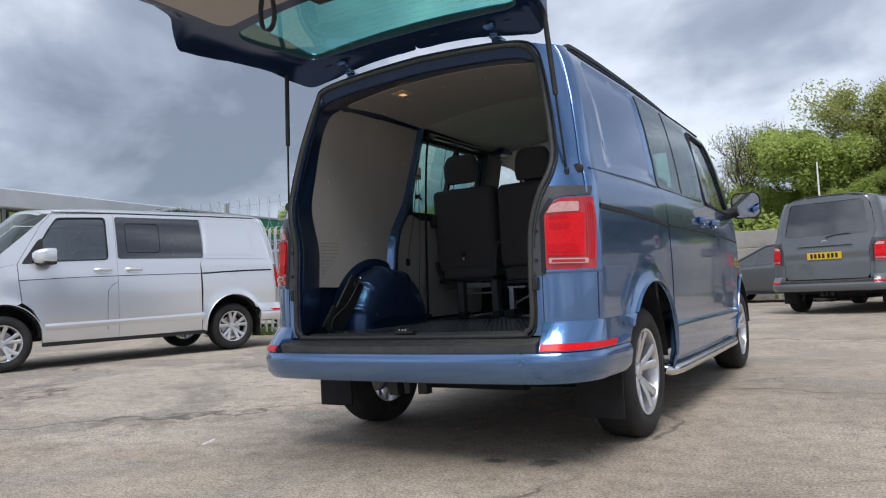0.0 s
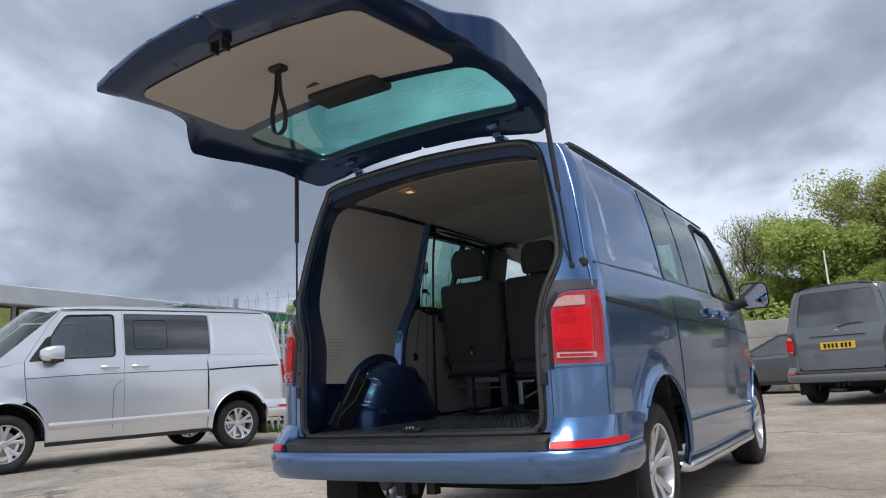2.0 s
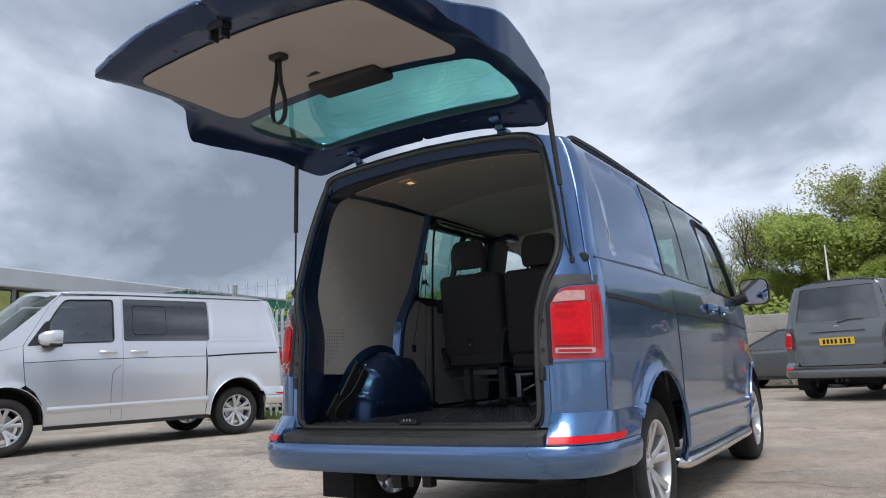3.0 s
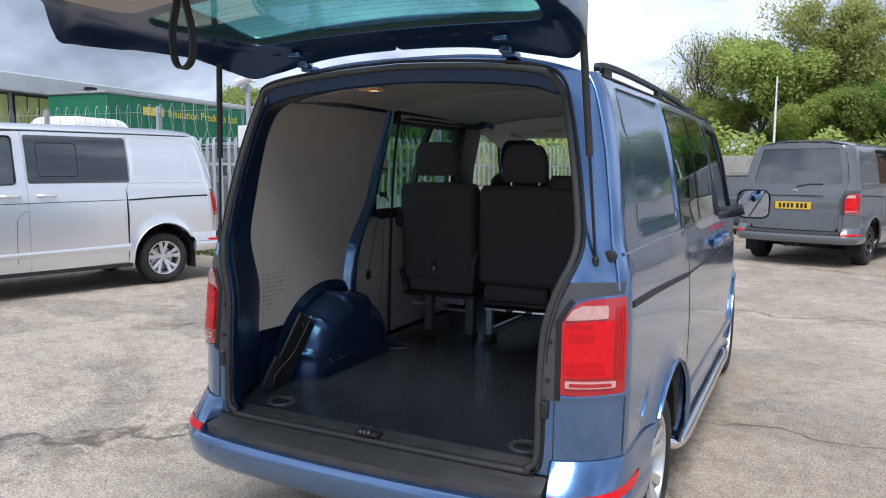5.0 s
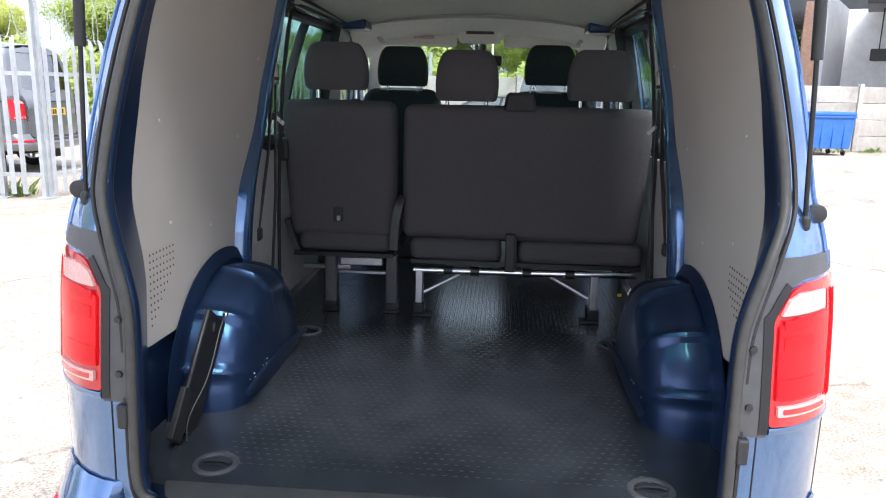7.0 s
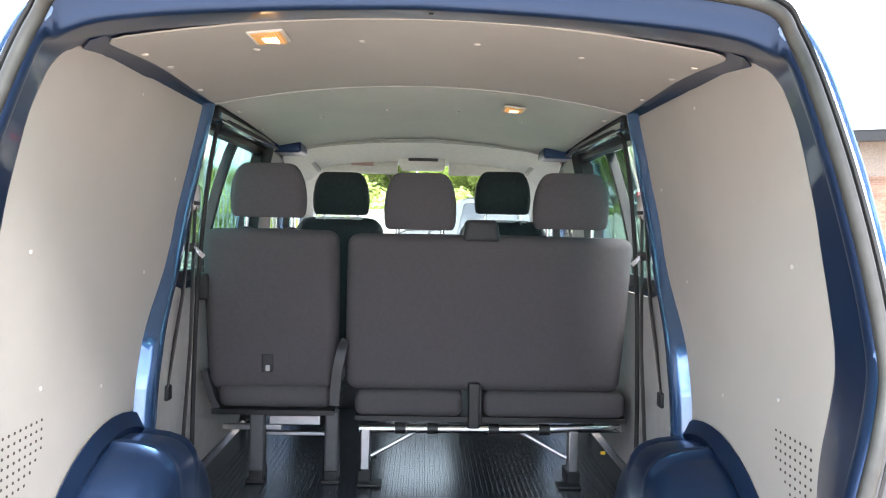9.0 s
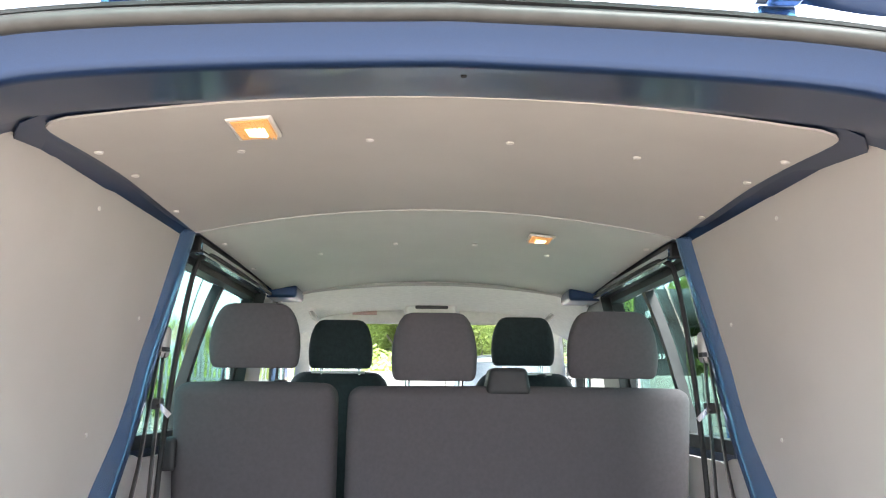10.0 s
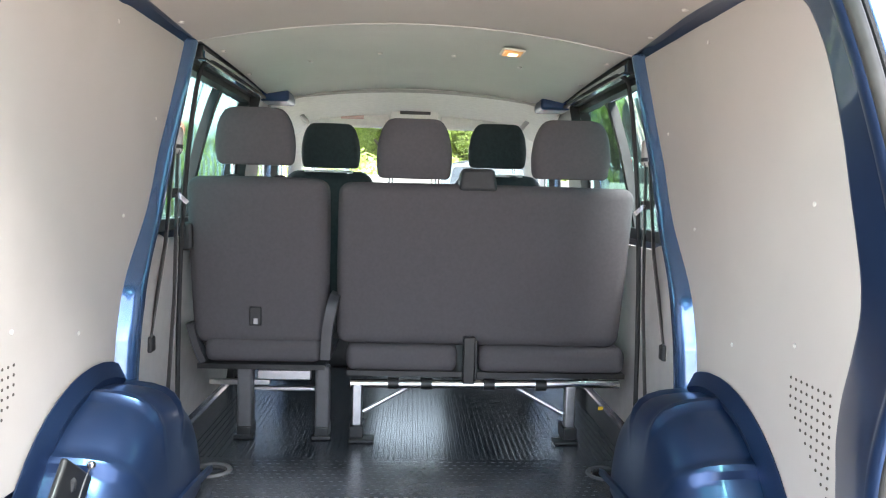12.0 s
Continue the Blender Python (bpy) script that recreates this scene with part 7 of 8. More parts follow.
# ---- parked cars ----
def saloon(name, paint, label, m, hatch=False):
    """A parked car: lofted body, glass house, wheels, lamps."""
    car = holder(name, label, "car", m)
    L = 4.2 if hatch else 4.7
    ys = np.linspace(0, L, 25)
    top = curve1([(0, 0.70), (0.08, 0.92), (0.6, 0.98), (2.2, 0.95), (L - 1.2, 0.92), (L - 0.3, 0.74), (L, 0.55)])
    wid = curve1([(0, 0.66), (0.15, 0.80), (0.7, 0.88), (L - 1.2, 0.88), (L - 0.3, 0.78), (L, 0.58)])
    bm = bmesh.new()
    rows = []
    for y in ys:
        w, t = wid(y), top(y)
        rows.append([bm.verts.new((x, float(y), z)) for x, z in ((-w * 0.92, 0.24), (-w, 0.38), (-w * 1.01, 0.60), (-w * 0.985, t - 0.08), (-w * 0.90, t), (0, t + 0.03), (w * 0.90, t), (w * 0.985, t - 0.08), (w * 1.01, 0.60), (w, 0.38), (w * 0.92, 0.24))])
    for r0, r1 in zip(rows, rows[1:]):
        for i in range(10):
            bm.faces.new((r0[i], r0[i + 1], r1[i + 1], r1[i]))
    bm.faces.new(rows[0])
    bm.faces.new(rows[-1][::-1])
    part("body", bm, paint, car)
    rear, front = (0.12, L - 1.15) if hatch else (0.75, L - 1.35)
    g = [(rear, 0.96), (rear + 0.55, 1.40), (rear + 0.95, 1.46), (front - 0.95, 1.43), (front, 0.95)]
    bm = loft([[(-(0.80 - 0.40 * (z - 0.95)), y, z) for y, z in g], [((0.80 - 0.40 * (z - 0.95)), y, z) for y, z in g]], False)
    part("roof", boxes(((0, (rear + front) / 2 - 0.05, 1.445), (1.16, (front - rear) - 1.65, 0.035))), paint, car, bevel=0.012)
    part("screen", bm, PRIVACY, car)
    for s_ in (1, -1):
        f2 = [(s_ * (0.803 - 0.40 * (z - 0.95)), y, z) for y, z in g]
        bm = bmesh.new()
        bm.faces.new([bm.verts.new(p) for p in f2])
        part("side_glass", bm, PRIVACY, car)
        for i, j in ((0, 1), (1, 2), (2, 3), (3, 4)):
            part("window_pillar", tube([f2[i], f2[j]], 0.03, 8), paint, car)
        mid = (s_ * 0.615, (rear + front) / 2 - 0.1, 1.43)
        part("window_pillar", tube([(s_ * 0.80, (rear + front) / 2, 0.95), mid], 0.028, 8, up=(0, 1, 0)), PLASTIC, car)
        part("door_gap", tube([(s_ * 0.885, (rear + front) / 2, 0.32), (s_ * 0.885, (rear + front) / 2, 0.92)], 0.006, 6, up=(0, 1, 0)), RUBBER, car)
        part("door_handle", boxes(((s_ * 0.89, (rear + front) / 2 - 0.2, 0.83), (0.03, 0.16, 0.03))), paint, car, bevel=0.008)
        part("door_mirror", soft((s_ * 0.95, front - 0.25, 1.0), (0.18, 0.12, 0.13), 0.04), paint, car)
        part("tail_lamp", soft((s_ * 0.68, 0.07, 0.80), (0.26, 0.16, 0.14), 0.04), RED, car)
        part("head_lamp", soft((s_ * 0.60, L - 0.16, 0.62), (0.30, 0.22, 0.12), 0.04), PALE, car)
        part("sill", boxes(((s_ * 0.84, L / 2, 0.25), (0.06, 2.0, 0.06))), PLASTIC, car)
        for y in (0.82, L - 0.85):
            # dark disc in place of an open arch, shade put into its colour
            part("arch", lathe(bmesh.new(), [(s_ * 0.70, 0.355), (s_ * 0.893, 0.355), (s_ * 0.893, 0.0)], 28, "x", (0, y, 0.33)), DARK, car)
            w = wheel(car, s_ * 0.795, y, s_, ALLOY, 0.315)
    return car


DARKCAR = material("dark_grey_car_paint", (0.09, 0.095, 0.10), 0.3, 0.3, 0.04, 900, coat=1.0)
saloon("car", DARKCAR, "dark grey hatchback parked near the wall", pose(1.75, 17.25, 0.05, 0, 0, 76), True)
SILVERCAR = material("pale_silver_car_paint", (0.52, 0.51, 0.48), 0.3, 0.6, 0.04, 900, coat=1.0)
saloon("car", SILVERCAR, "pale silver saloon parked before the workshop", pose(13.95, 13.8, 0.05, 0, 0, 60))

# ---- green trailer and long shed beyond the fence ----
CURTAIN = material("green_trailer_curtain", (0.02, 0.17, 0.095), 0.5, 0, 0.12, 2, 0.15, 8)
LETTER = material("yellow_lettering", (0.62, 0.56, 0.10), 0.6)
p1, p2 = Vector((-18.8, 14.0)), Vector((-19.6, 21.4))
tl = (p2 - p1).length
tyaw = math.degrees(math.atan2(p2.y - p1.y, p2.x - p1.x))
trailer = holder("trailer", "green curtain-sided lorry trailer with yellow lettering", "trailer", pose(p1.x, p1.y, 0.05, 0, 0, tyaw))
part("curtain", boxes(((tl / 2, 1.25, 2.65), (tl, 2.5, 2.6))), CURTAIN, trailer, bevel=0.03)
part("roof_edge", boxes(((tl / 2, 1.25, 3.99), (tl + 0.1, 2.56, 0.09))), GALV, trailer, bevel=0.02)
part("chassis", boxes(((tl / 2, 1.25, 1.2), (tl, 2.3, 0.24))), DARKSTEEL, trailer)
for k in range(12):
    part("curtain_strap", boxes(((0.5 + k * tl / 12, -0.012, 2.55), (0.05, 0.012, 2.4))), CURTAIN, trailer)
    part("buckle", boxes(((0.5 + k * tl / 12, -0.02, 1.42), (0.07, 0.03, 0.16))), BLUEBIN, trailer)
for x in (4.2, 5.4):
    part("trailer_wheel", lathe(bmesh.new(), [(-0.15, 0.2), (-0.15, 0.5), (0.15, 0.5), (0.15, 0.2)], 24, "y", (x, 0.25, 0.5)), TYRE, trailer)
part("landing_leg", boxes(((2.2, 0.4, 0.6), (0.12, 0.12, 1.2)), ((2.2, 2.1, 0.6), (0.12, 0.12, 1.2))), DARKSTEEL, trailer)
part("lettering_bar", boxes(((2.05, -0.03, 3.50), (1.0, 0.012, 0.28))), LETTER, trailer)
txt = bpy.data.curves.new("lettering", "FONT")
txt.body, txt.size, txt.extrude = "Insulation Products Ltd", 0.42, 0.004
txt.materials.append(LETTER)
lt = new("lettering", txt)
lt.parent = trailer
lt.matrix_basis = pose(2.75, -0.03, 3.36, 90, 0, 0)
lt["label"] = "yellow painted lettering on the curtain"
CLAD = material("grey_cladding", (0.30, 0.31, 0.325), 0.6, 0.2, 0.08, 2, 0.05, 10)
PALECLAD = material("pale_grey_fascia", (0.56, 0.58, 0.61), 0.55, 0.1, 0.06, 1.5, 0.05, 10)
BLIND = material("green_window_blinds", (0.40, 0.44, 0.15), 0.7, 0, 0.2, 3)
s1, s2 = Vector((-20.9, -2.0)), Vector((-26.5, 36.0))
slen = (s2 - s1).length
syaw = math.degrees(math.atan2(s2.y - s1.y, s2.x - s1.x))
shed = holder("shed", "long grey clad shed with green blinds in its windows", "building", pose(s1.x, s1.y, 0, 0, 0, syaw))
part("wall", boxes(((slen / 2, 4, 2.1), (slen, 8, 4.2))), CLAD, shed)
part("fascia", boxes(((slen / 2, 3.9, 4.515), (slen + 0.4, 8.4, 0.63))), PALECLAD, shed, bevel=0.04)
for k in range(22):
    x = 1.0 + k * slen / 22
    win = part("window", boxes(((x, -0.03, 3.19), (1.55, 0.06, 1.9))), DARKSTEEL, shed)
    for j in (-0.5, 0.0, 0.5):
        part("blind", boxes(((x + j, -0.065, 3.19), (0.44, 0.02, 1.78))), BLIND, win)
for k in range(5):
    part("flood_lamp", boxes(((3 + k * 8, -0.45, 4.55), (0.4, 0.25, 0.22))), DARKSTEEL, shed, bevel=0.03)
white_cab = holder("storage_tent", "white sheeted load standing behind the fence", "tent", pose(-14.2, 9.6, 0.08, 0, 0, 10))
part("sheet", soft((0, 0, 1.36), (1.9, 2.0, 2.72), 0.35, taper=0.25), WHITE, white_cab)

# ---- dark workshop, brick pier and garage bay on the far side ----
BLACKCLAD = material("black_profiled_cladding", (0.045, 0.047, 0.05), 0.5, 0.2, 0.12, 2, 0.1, 6)
BRICK = material("red_brown_brick", (0.29, 0.175, 0.125), 0.85, 0, 0.2, 12, 0.3, 60, rnd=0.25)
MORTAR = material("mortar", (0.27, 0.225, 0.19), 0.95, 0, 0.15, 20)
shop = holder("workshop", "black clad workshop with a round sign and open bay", "building", pose(12.3, 36.0, 0, 0, 0, -17))
part("side_wall", boxes(((-0.55, 0.6, 2.6), (2.3, 0.2, 5.2))), BLACKCLAD, shop)
part("eave", soft((4.0, 1.4, 5.9), (11.4, 3.4, 1.7), 0.55), BLACKCLAD, shop, "curved black eave")
part("back_wall", boxes(((4.5, 7.0, 2.6), (10.5, 0.2, 5.2))), WHITE, shop)
part("bay_side", boxes(((0.65, 3.6, 2.6), (0.2, 6.0, 5.2))), BLACKCLAD, shop)
part("roof", boxes(((4.5, 3.8, 5.3), (10.5, 7, 0.2))), CLAD, shop)
part("inner_window", boxes(((2.0, 6.8, 3.9), (0.9, 0.1, 1.1))), PALE, shop)
sign = part("sign_ring", lathe(bmesh.new(), [(0, 0.42), (-0.04, 0.42), (-0.04, 0.32), (0, 0.32)], 28, "y", (-1.25, 0.46, 3.35)), WHITE, shop, "white ring of the sign")
part("sign_mark", boxes(((-1.25, 0.45, 3.45), (0.3, 0.03, 0.3))), RED, shop)
for k in range(5):
    part("sign_bar", boxes(((-0.72 + 0.2 * k, 0.46, 3.32), (0.11, 0.03, 0.26))), WHITE, shop)
for x in (-1.0, 2.2, 6.0):
    part("bulkhead_lamp", soft((x, -0.3, 5.4), (0.3, 0.25, 0.35), 0.08), GALV, shop)
# garage bay beside the brick pier
bay_room = tagged(new("wall_garage"), "white garage bay with shelves and clutter", "wall", kind="structure")
bay_room.matrix_basis = pose(12.2, 24.0, 0.03, 0, 0, -30)
part("back_wall", boxes(((1.6, 5.0, 2.5), (7.0, 0.2, 5.0))), WHITE, bay_room)
part("side_wall", boxes(((-1.6, 2.4, 2.5), (0.2, 5.2, 5.0))), CLAD, bay_room)
heater = holder("unit_heater", "black unit heater hanging in the garage bay", "heater", pose(14.2, 26.9, 3.25, 0, 0, -30))
part("casing", boxes(((0, 0, 0), (1.5, 0.5, 0.42))), BLACKCLAD, heater, bevel=0.03)
part("hanger", boxes(((-0.5, 0, 1.0), (0.04, 0.04, 1.6)), ((0.5, 0, 1.0), (0.04, 0.04, 1.6))), DARKSTEEL, heater)
shelf = holder("shelf", "cluttered grey shelf against the garage wall", "shelf", pose(14.6, 25.6, 0.03, 0, 0, -30))
for z in (0.08, 0.6, 1.12, 1.6):
    part("board", boxes(((0, 0, z), (2.6, 0.5, 0.05))), TRIM, shelf)
for x in (-1.28, 1.28):
    part("upright", boxes(((x, 0, 0.82), (0.05, 0.5, 1.64))), TRIM, shelf)
PLASTICS = (TRIM, PLASTIC, BRICK, WHITE, CURTAIN)
for k in range(22):
    w, h = rng.uniform(0.12, 0.34), rng.uniform(0.14, 0.38)
    crate = holder("crate", "small box standing on the garage shelf", "box", pose(0, 0, 0), "boxes on the shelf")
    spot = shelf.matrix_basis @ Vector((-1.1 + (k % 7) * 0.36 + rng.uniform(-0.04, 0.04), -0.03, (0.105, 0.625, 1.145, 1.625)[k // 7 if k < 21 else 3]))
    crate.matrix_basis = pose(spot.x, spot.y, spot.z, 0, 0, -30)
    part("box_body", boxes(((0, 0, h / 2), (w, 0.28, h))), PLASTICS[k % 5], crate, bevel=0.01)
    part("box_lid", boxes(((0, 0, h + 0.006), (w + 0.01, 0.29, 0.012))), PLASTICS[(k + 2) % 5], crate)
LADDERY = material("yellow_ladder", (0.62, 0.47, 0.03), 0.5)
ladder = holder("step_ladder", "yellow step ladder standing in the garage bay", "ladder", pose(14.25, 23.6, 0.03, 0, 0, -30))
for x0, x1 in ((-0.42, -0.18), (0.42, 0.18)):
    part("stile", tube([(x0, -0.3, 0), (x1, 0, 2.9)], 0.04, 8), LADDERY, ladder)
    part("stile", tube([(x0, 0.5, 0), (x1, 0.05, 2.9)], 0.03, 8), LADDERY, ladder)
for k in range(9):
    z = 0.3 + 0.3 * k
    part("tread", boxes(((0, -0.3 + 0.1 * z, z), (0.80 - 0.155 * z, 0.08, 0.03))), LADDERY, ladder)
# brick pier, its courses as single bricks
pier = tagged(new("wall_pier"), "red brick pier of the workshop canopy", "wall", kind="structure")
pier.matrix_basis = pose(14.1, 22.4, 0.04, 0, 0, -25)
part("mortar_core", boxes(((0.95, 0.3, 2.3), (1.88, 0.57, 4.6))), MORTAR, pier)
canopy = tagged(new("canopy"), "grey profiled canopy over the workshop apron", "canopy", kind="structure")
canopy.matrix_basis = pose(13.0, 22.6, 0, 0, 0, -25)
part("canopy_deck", boxes(((3.0, 2.6, 5.0), (9.5, 6.4, 0.22))), CLAD, canopy)
part("canopy_beam", boxes(((3.0, -0.45, 4.72), (9.5, 0.25, 0.35))), DARKSTEEL, canopy)
part("strip_lamp", boxes(((1.0, 2.0, 4.8), (0.12, 1.6, 0.08))), WHITE, canopy)


far_pier = tagged(new("wall_far_pier"), "brown brick pier beyond the concrete wall", "wall", kind="structure")
far_pier.matrix_basis = pose(13.2, 31.6, 0.0, 0, 0, -18)
part("pier_shaft", boxes(((0, 0, 2.8), (0.95, 0.6, 5.6))), BRICK, far_pier, bevel=0.01)


# ---- trees ----
def leaf_material(name, c1, c2):
    m = bpy.data.materials.new(name)
    m.use_nodes = True
    nt = m.node_tree
    n = nt.nodes.new
    b = nt.nodes["Principled BSDF"]
    geo = n("ShaderNodeNewGeometry")
    r = n("ShaderNodeValToRGB")
    r.color_ramp.elements[0].color, r.color_ramp.elements[1].color = (*c1, 1), (*c2, 1)
    link(nt, geo.outputs["Random Per Island"], r.inputs[0])
    oi = n("ShaderNodeObjectInfo")
    hs = n("ShaderNodeHueSaturation")
    mp = n("ShaderNodeMapRange")
    mp.inputs["To Min"].default_value, mp.inputs["To Max"].default_value = 0.75, 1.2
    link(nt, oi.outputs["Random"], mp.inputs[0])
    link(nt, mp.outputs[0], hs.inputs["Value"])
    link(nt, r.outputs[0], hs.inputs["Color"])
    tr = n("ShaderNodeBsdfTranslucent")
    mx = n("ShaderNodeMixShader")
    mx.inputs[0].default_value = 0.5
    link(nt, hs.outputs[0], b.inputs["Base Color"])
    link(nt, hs.outputs[0], tr.inputs[0])
    b.inputs["Roughness"].default_value = 0.6
    link(nt, b.outputs[0], mx.inputs[1])
    link(nt, tr.outputs[0], mx.inputs[2])
    link(nt, mx.outputs[0], nt.nodes["Material Output"].inputs[0])
    return m


BARK = material("grey_brown_bark", (0.12, 0.10, 0.08), 0.9, 0, 0.3, 6, 0.5, 25)
LEAF_A = leaf_material("spring_leaves", (0.29, 0.36, 0.09), (0.50, 0.57, 0.17))
LEAF_B = leaf_material("yellow_green_leaves", (0.40, 0.44, 0.13), (0.64, 0.66, 0.24))
LEAF_C = leaf_material("deep_green_leaves", (0.14, 0.25, 0.05), (0.28, 0.43, 0.09))


def tree(name, label, seed, height, spread, leaf, count, size, bare=False):
    """Tapered trunk, forking limbs and a crown of many small leaves with gaps."""
    r = random.Random(seed)
    t = holder(name, label, "tree", pose(0, 0, 0), "trees behind the wall")
    bm = bmesh.new()
    tips = []

    def limb(p, d, length, rad, depth):
        pts = [p]
        for k in range(3):
            d = (d + Vector((r.uniform(-0.25, 0.25), r.uniform(-0.25, 0.25), r.uniform(-0.05, 0.2)))).normalized()
            pts.append(pts[-1] + d * length / 3)
        rows = []
        for i, q in enumerate(pts):
            rr = rad * (1 - 0.45 * i / 3)
            rows.append([bm.verts.new(q + Vector((math.cos(a), math.sin(a), 0)) * rr) for a in (0, 1.26, 2.51, 3.77, 5.03)])
        for r0, r1 in zip(rows, rows[1:]):
            for i in range(5):
                bm.faces.new((r0[i], r0[(i + 1) % 5], r1[(i + 1) % 5], r1[i]))
        if depth == 0:
            tips.append(pts[-1])
            return
        if depth <= 2:
            tips.append(pts[-2])
        for k in range(4 if depth > 1 else (6 if bare else 3)):
            a = r.uniform(0, 6.28)
            up = r.uniform(0.25, 1.0)
            nd = (d * 0.55 + Vector((math.cos(a) * spread, math.sin(a) * spread, up * 0.8))).normalized()
            limb(pts[r.choice((2, 3))], nd, length * r.uniform(0.55, 0.8), rad * 0.52, depth - 1)
    limb(Vector((0, 0, 0)), Vector((0, 0, 1)), height * 0.34, height * 0.022, 4 if bare else 3)
    if bare:
        for p in list(tips):
            for _ in range(3):
                d = Vector((r.uniform(-1, 1), r.uniform(-1, 1), r.uniform(0.1, 1.2))).normalized() * r.uniform(0.5, 1.2)
                s_ = Vector((-d.y, d.x, 0)).normalized() * 0.012
                bm.faces.new([bm.verts.new(q) for q in (p - s_, p + s_, p + d)])
    part("trunk", bm, BARK, t)
    bm = bmesh.new()
    top = max(p.z for p in tips)
    blobs = [(p, r.uniform(0.55, 1.25) * height * 0.085) for p in tips]
    for k in range(count):
        c, rad = r.choice(blobs)
        d = Vector((r.gauss(0, 1), r.gauss(0, 1), r.gauss(0, 0.75)))
        d = d.normalized() * rad * (r.random() ** 0.45)
        q = c + d
        s_ = size * r.uniform(0.6, 1.3)
        face = Vector((r.gauss(0, 0.6), r.gauss(-0.45, 0.6), r.gauss(0.7, 0.5))).normalized()
        ax = face.cross(Vector((r.uniform(-1, 1), r.uniform(-1, 1), r.uniform(-1, 1)))).normalized()
        bx = ax.cross(face)
        n_ = ax.cross(bx)
        v = [bm.verts.new(w) for w in (q - ax * s_, q + bx * s_ * 0.5 + n_ * s_ * 0.2, q + ax * s_, q - bx * s_ * 0.5 + n_ * s_ * 0.2)]
        bm.faces.new((v[0], v[1], v[2]))
        bm.faces.new((v[0], v[2], v[3]))
    part("crown", bm, leaf, t, angle=180)
    k = height / top
    t.scale = (k, k, k)
    return t


kinds = [tree("tree", "broad spring-green tree behind the wall", 3, 9.5, 0.9, LEAF_A, 32000, 0.092),
         tree("tree", "tall yellow-green tree behind the wall", 8, 14.0, 0.8, LEAF_B, 37000, 0.097),
         tree("tree", "dense deep green tree behind the wall", 14, 9.0, 0.8, LEAF_C, 16000, 0.115),
         tree("tree", "nearly bare grey-brown tree behind the wall", 21, 12.0, 0.7, LEAF_B, 2600, 0.10, True)]
BASE = (9.5, 14.0, 9.0, 12.0)
# where each kind stands: x, y, height
BROAD = [(-0.9, 45, 8.9), (10.6, 44, 8.2), (16.8, 45, 9), (22, 46, 8.6), (31, 56, 9), (-3.4, 46, 6.4), (3.4, 44, 6), (8.8, 43, 6.4), (0.8, 43.5, 5.8), (-5.4, 49, 5.4), (-8.6, 48, 5), (7, 50, 7), (-11.5, 48, 5.6), (-16.5, 40, 6.2), (-22, 38, 6.6), (-28.8, 33, 6.6), (-51, 27, 7.4)]
TALL = [(2.9, 47, 11.2), (4.6, 48, 10.0), (8.2, 46, 9.2), (12.6, 46, 9.8), (19.5, 46, 9.4), (26, 54, 11), (1.4, 49, 8.4), (3.4, 46, 8.4), (3.9, 50, 8), (9.6, 48, 9), (-14.5, 46, 7), (-26.5, 37, 7), (-33.2, 34, 7.2)]
DENSE = [(5.4, 45, 7.2), (14.6, 43, 7.6), (6.9, 46, 7.4), (-1, 52, 6), (-18.8, 37, 6)]
BARE = [(-5.9, 47, 9.8), (-8.4, 47, 8.4), (1.4, 52, 10.4), (10, 52, 10.5)]
plan = [(kind, *spot, i + kind) for kind, spots in enumerate((BROAD, TALL, DENSE, BARE)) for i, spot in enumerate(spots)]
used = set()
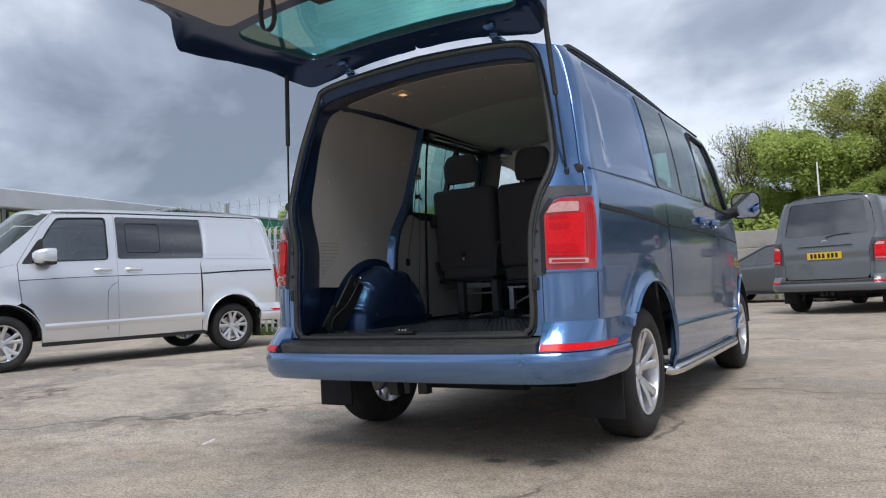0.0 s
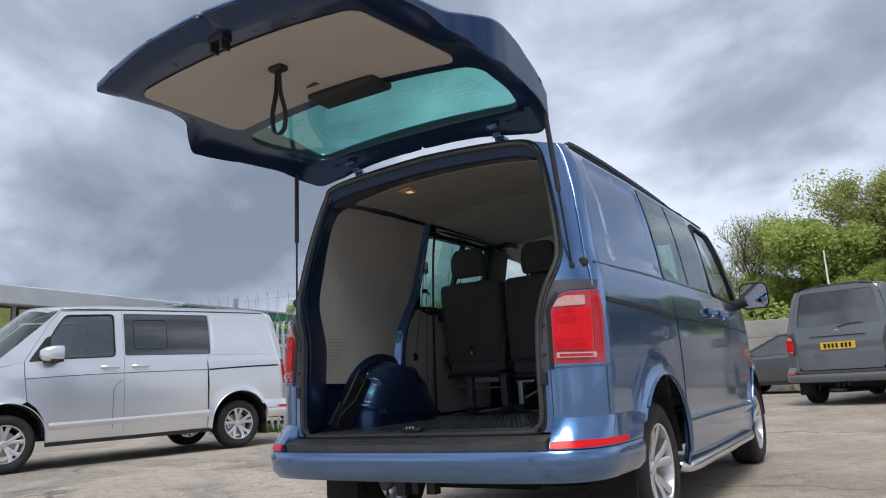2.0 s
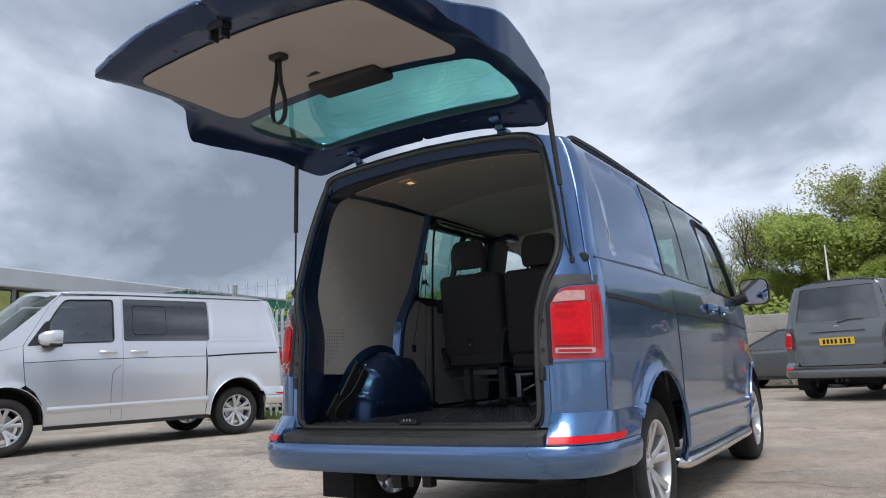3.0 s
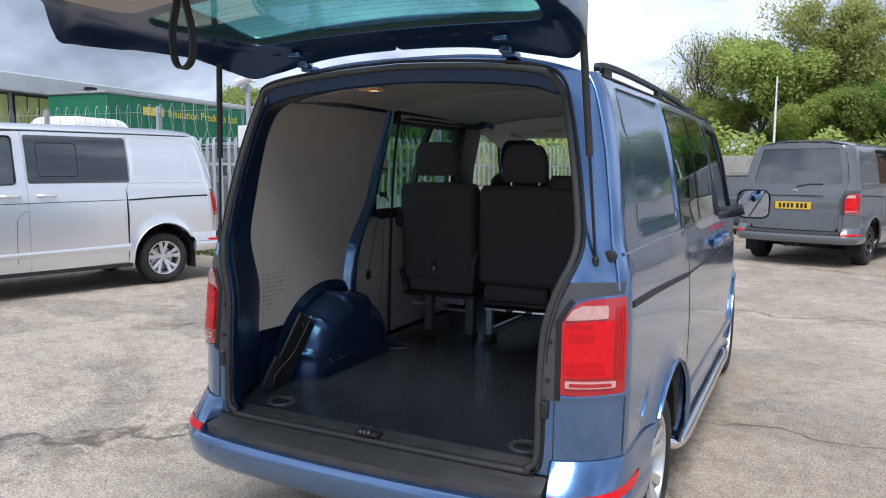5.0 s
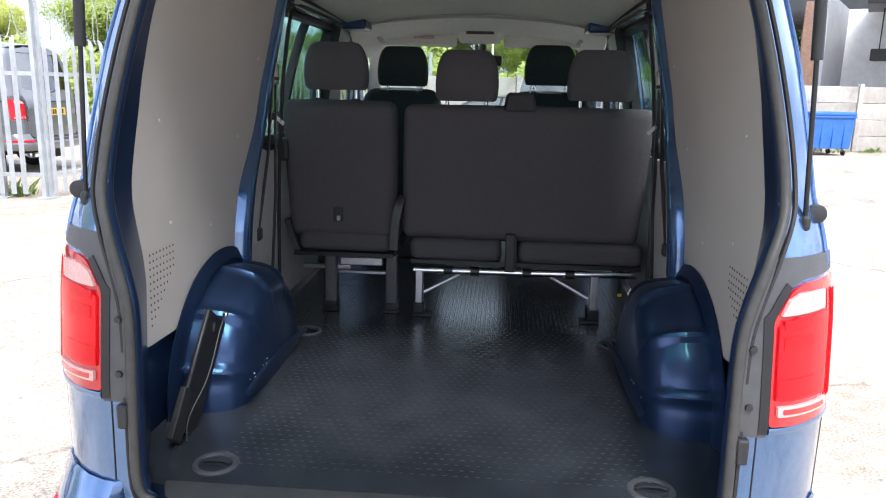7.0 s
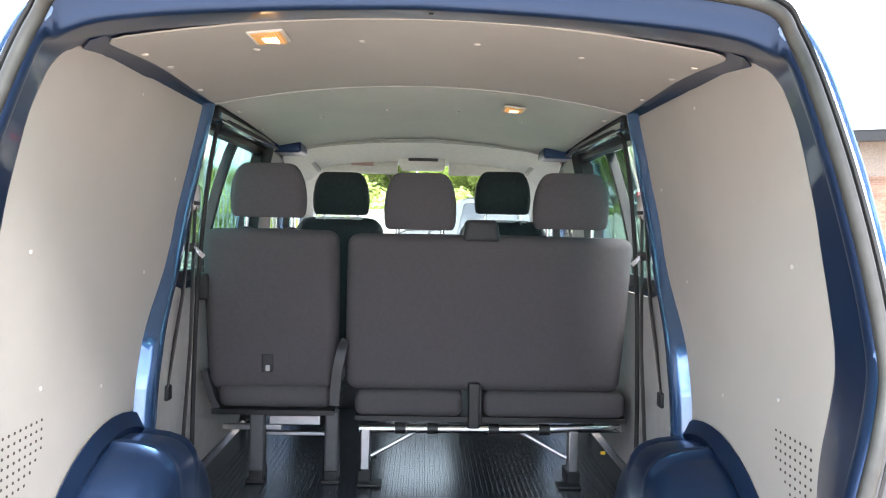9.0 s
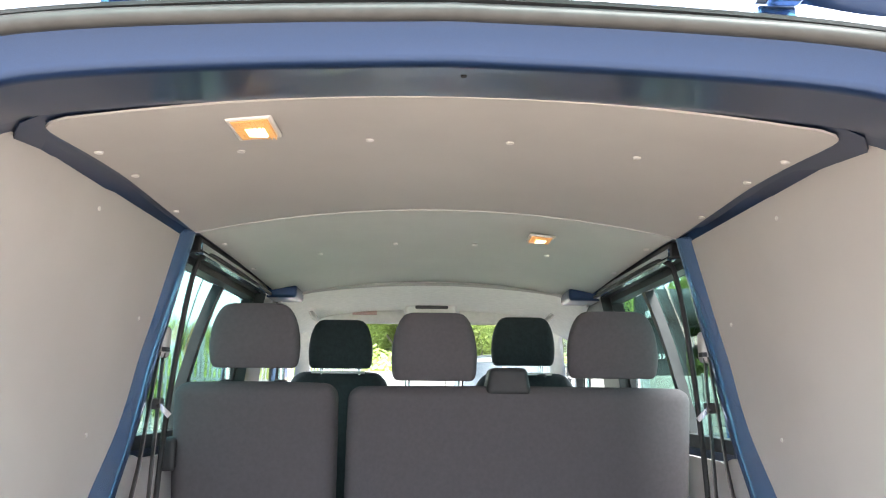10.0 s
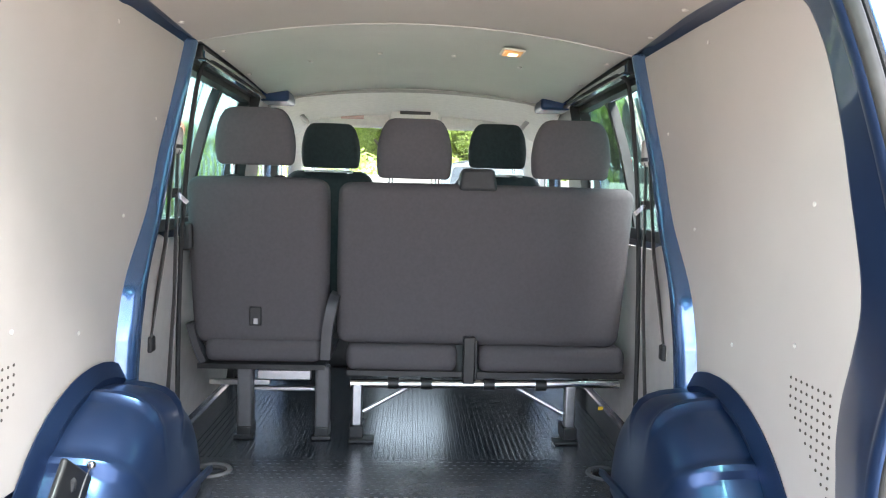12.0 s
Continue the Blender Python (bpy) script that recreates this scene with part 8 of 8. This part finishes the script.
for kind, x, y, high, turn in plan:
    sc = high / BASE[kind]
    src = kinds[kind]
    k = src.scale[0]
    m = Matrix.Translation((x, y, -0.05)) @ Matrix.Rotation(turn * 1.3, 4, "Z") @ Matrix.Diagonal((sc, sc, sc, 1))
    if kind in used:
        c = copy_thing(src, m)
        c.scale = (k * sc, k * sc, k * sc)
    else:
        used.add(kind)
        src.matrix_basis = m @ Matrix.Diagonal((k, k, k, 1))
# undergrowth that closes the foot of the wood
bm = bmesh.new()
for k in range(46000):
    az = radians(rng.uniform(-46, 24))
    d = rng.uniform(41, 47)
    q = Vector((1.2 + d * math.sin(az), -2 + d * math.cos(az), rng.random() ** 1.1 * (3.1 + 1.5 * noise.noise(Vector((az * 22, d * 0.3, 0))))))
    s_ = 0.19 * rng.uniform(0.6, 1.3)
    face = Vector((rng.gauss(0, 0.6), rng.gauss(-0.45, 0.6), rng.gauss(0.7, 0.5))).normalized()
    ax = face.cross(Vector((rng.uniform(-1, 1), rng.uniform(-1, 1), rng.uniform(-1, 1)))).normalized()
    bx = ax.cross(face)
    v = [bm.verts.new(w) for w in (q - ax * s_, q + bx * s_ * 0.5, q + ax * s_, q - bx * s_ * 0.5)]
    bm.faces.new(v)
tagged(finish(bm, "hedge", LEAF_A, angle=180), "overgrown green scrub behind the wall", "hedge", kind="stuff")

# white masts before the trees
for x, y, h in ((-0.46, 39.5, 6.4), (6.7, 40.0, 5.6)):
    mast = holder("mast", "thin white mast standing before the trees", "mast", pose(x, y, 0), "white masts")
    part("shaft", lathe(bmesh.new(), [(0, 0.07), (h * 0.6, 0.055), (h, 0.035), (h, 0.0)], 10, "z"), WHITE, mast)

# single bricks of the pier, shared mesh
bm = boxes(((0, 0, 0), (0.215, 0.1025, 0.065)))
bmesh.ops.bevel(bm, geom=bm.edges[:], offset=0.004, segments=1, affect="EDGES")
brick_mesh = bpy.data.meshes.new("brick")
bm.to_mesh(brick_mesh)
bm.free()
brick_mesh.materials.append(BRICK)
count = 0
for j in range(36):
    for i in range(8):
        ob = new("brick", brick_mesh)
        ob.parent = pier
        ob.matrix_basis = pose(0.115 + 0.225 * i + (0.11 if j % 2 else 0.0), 0.045, 0.04 + 0.075 * (j + 10))
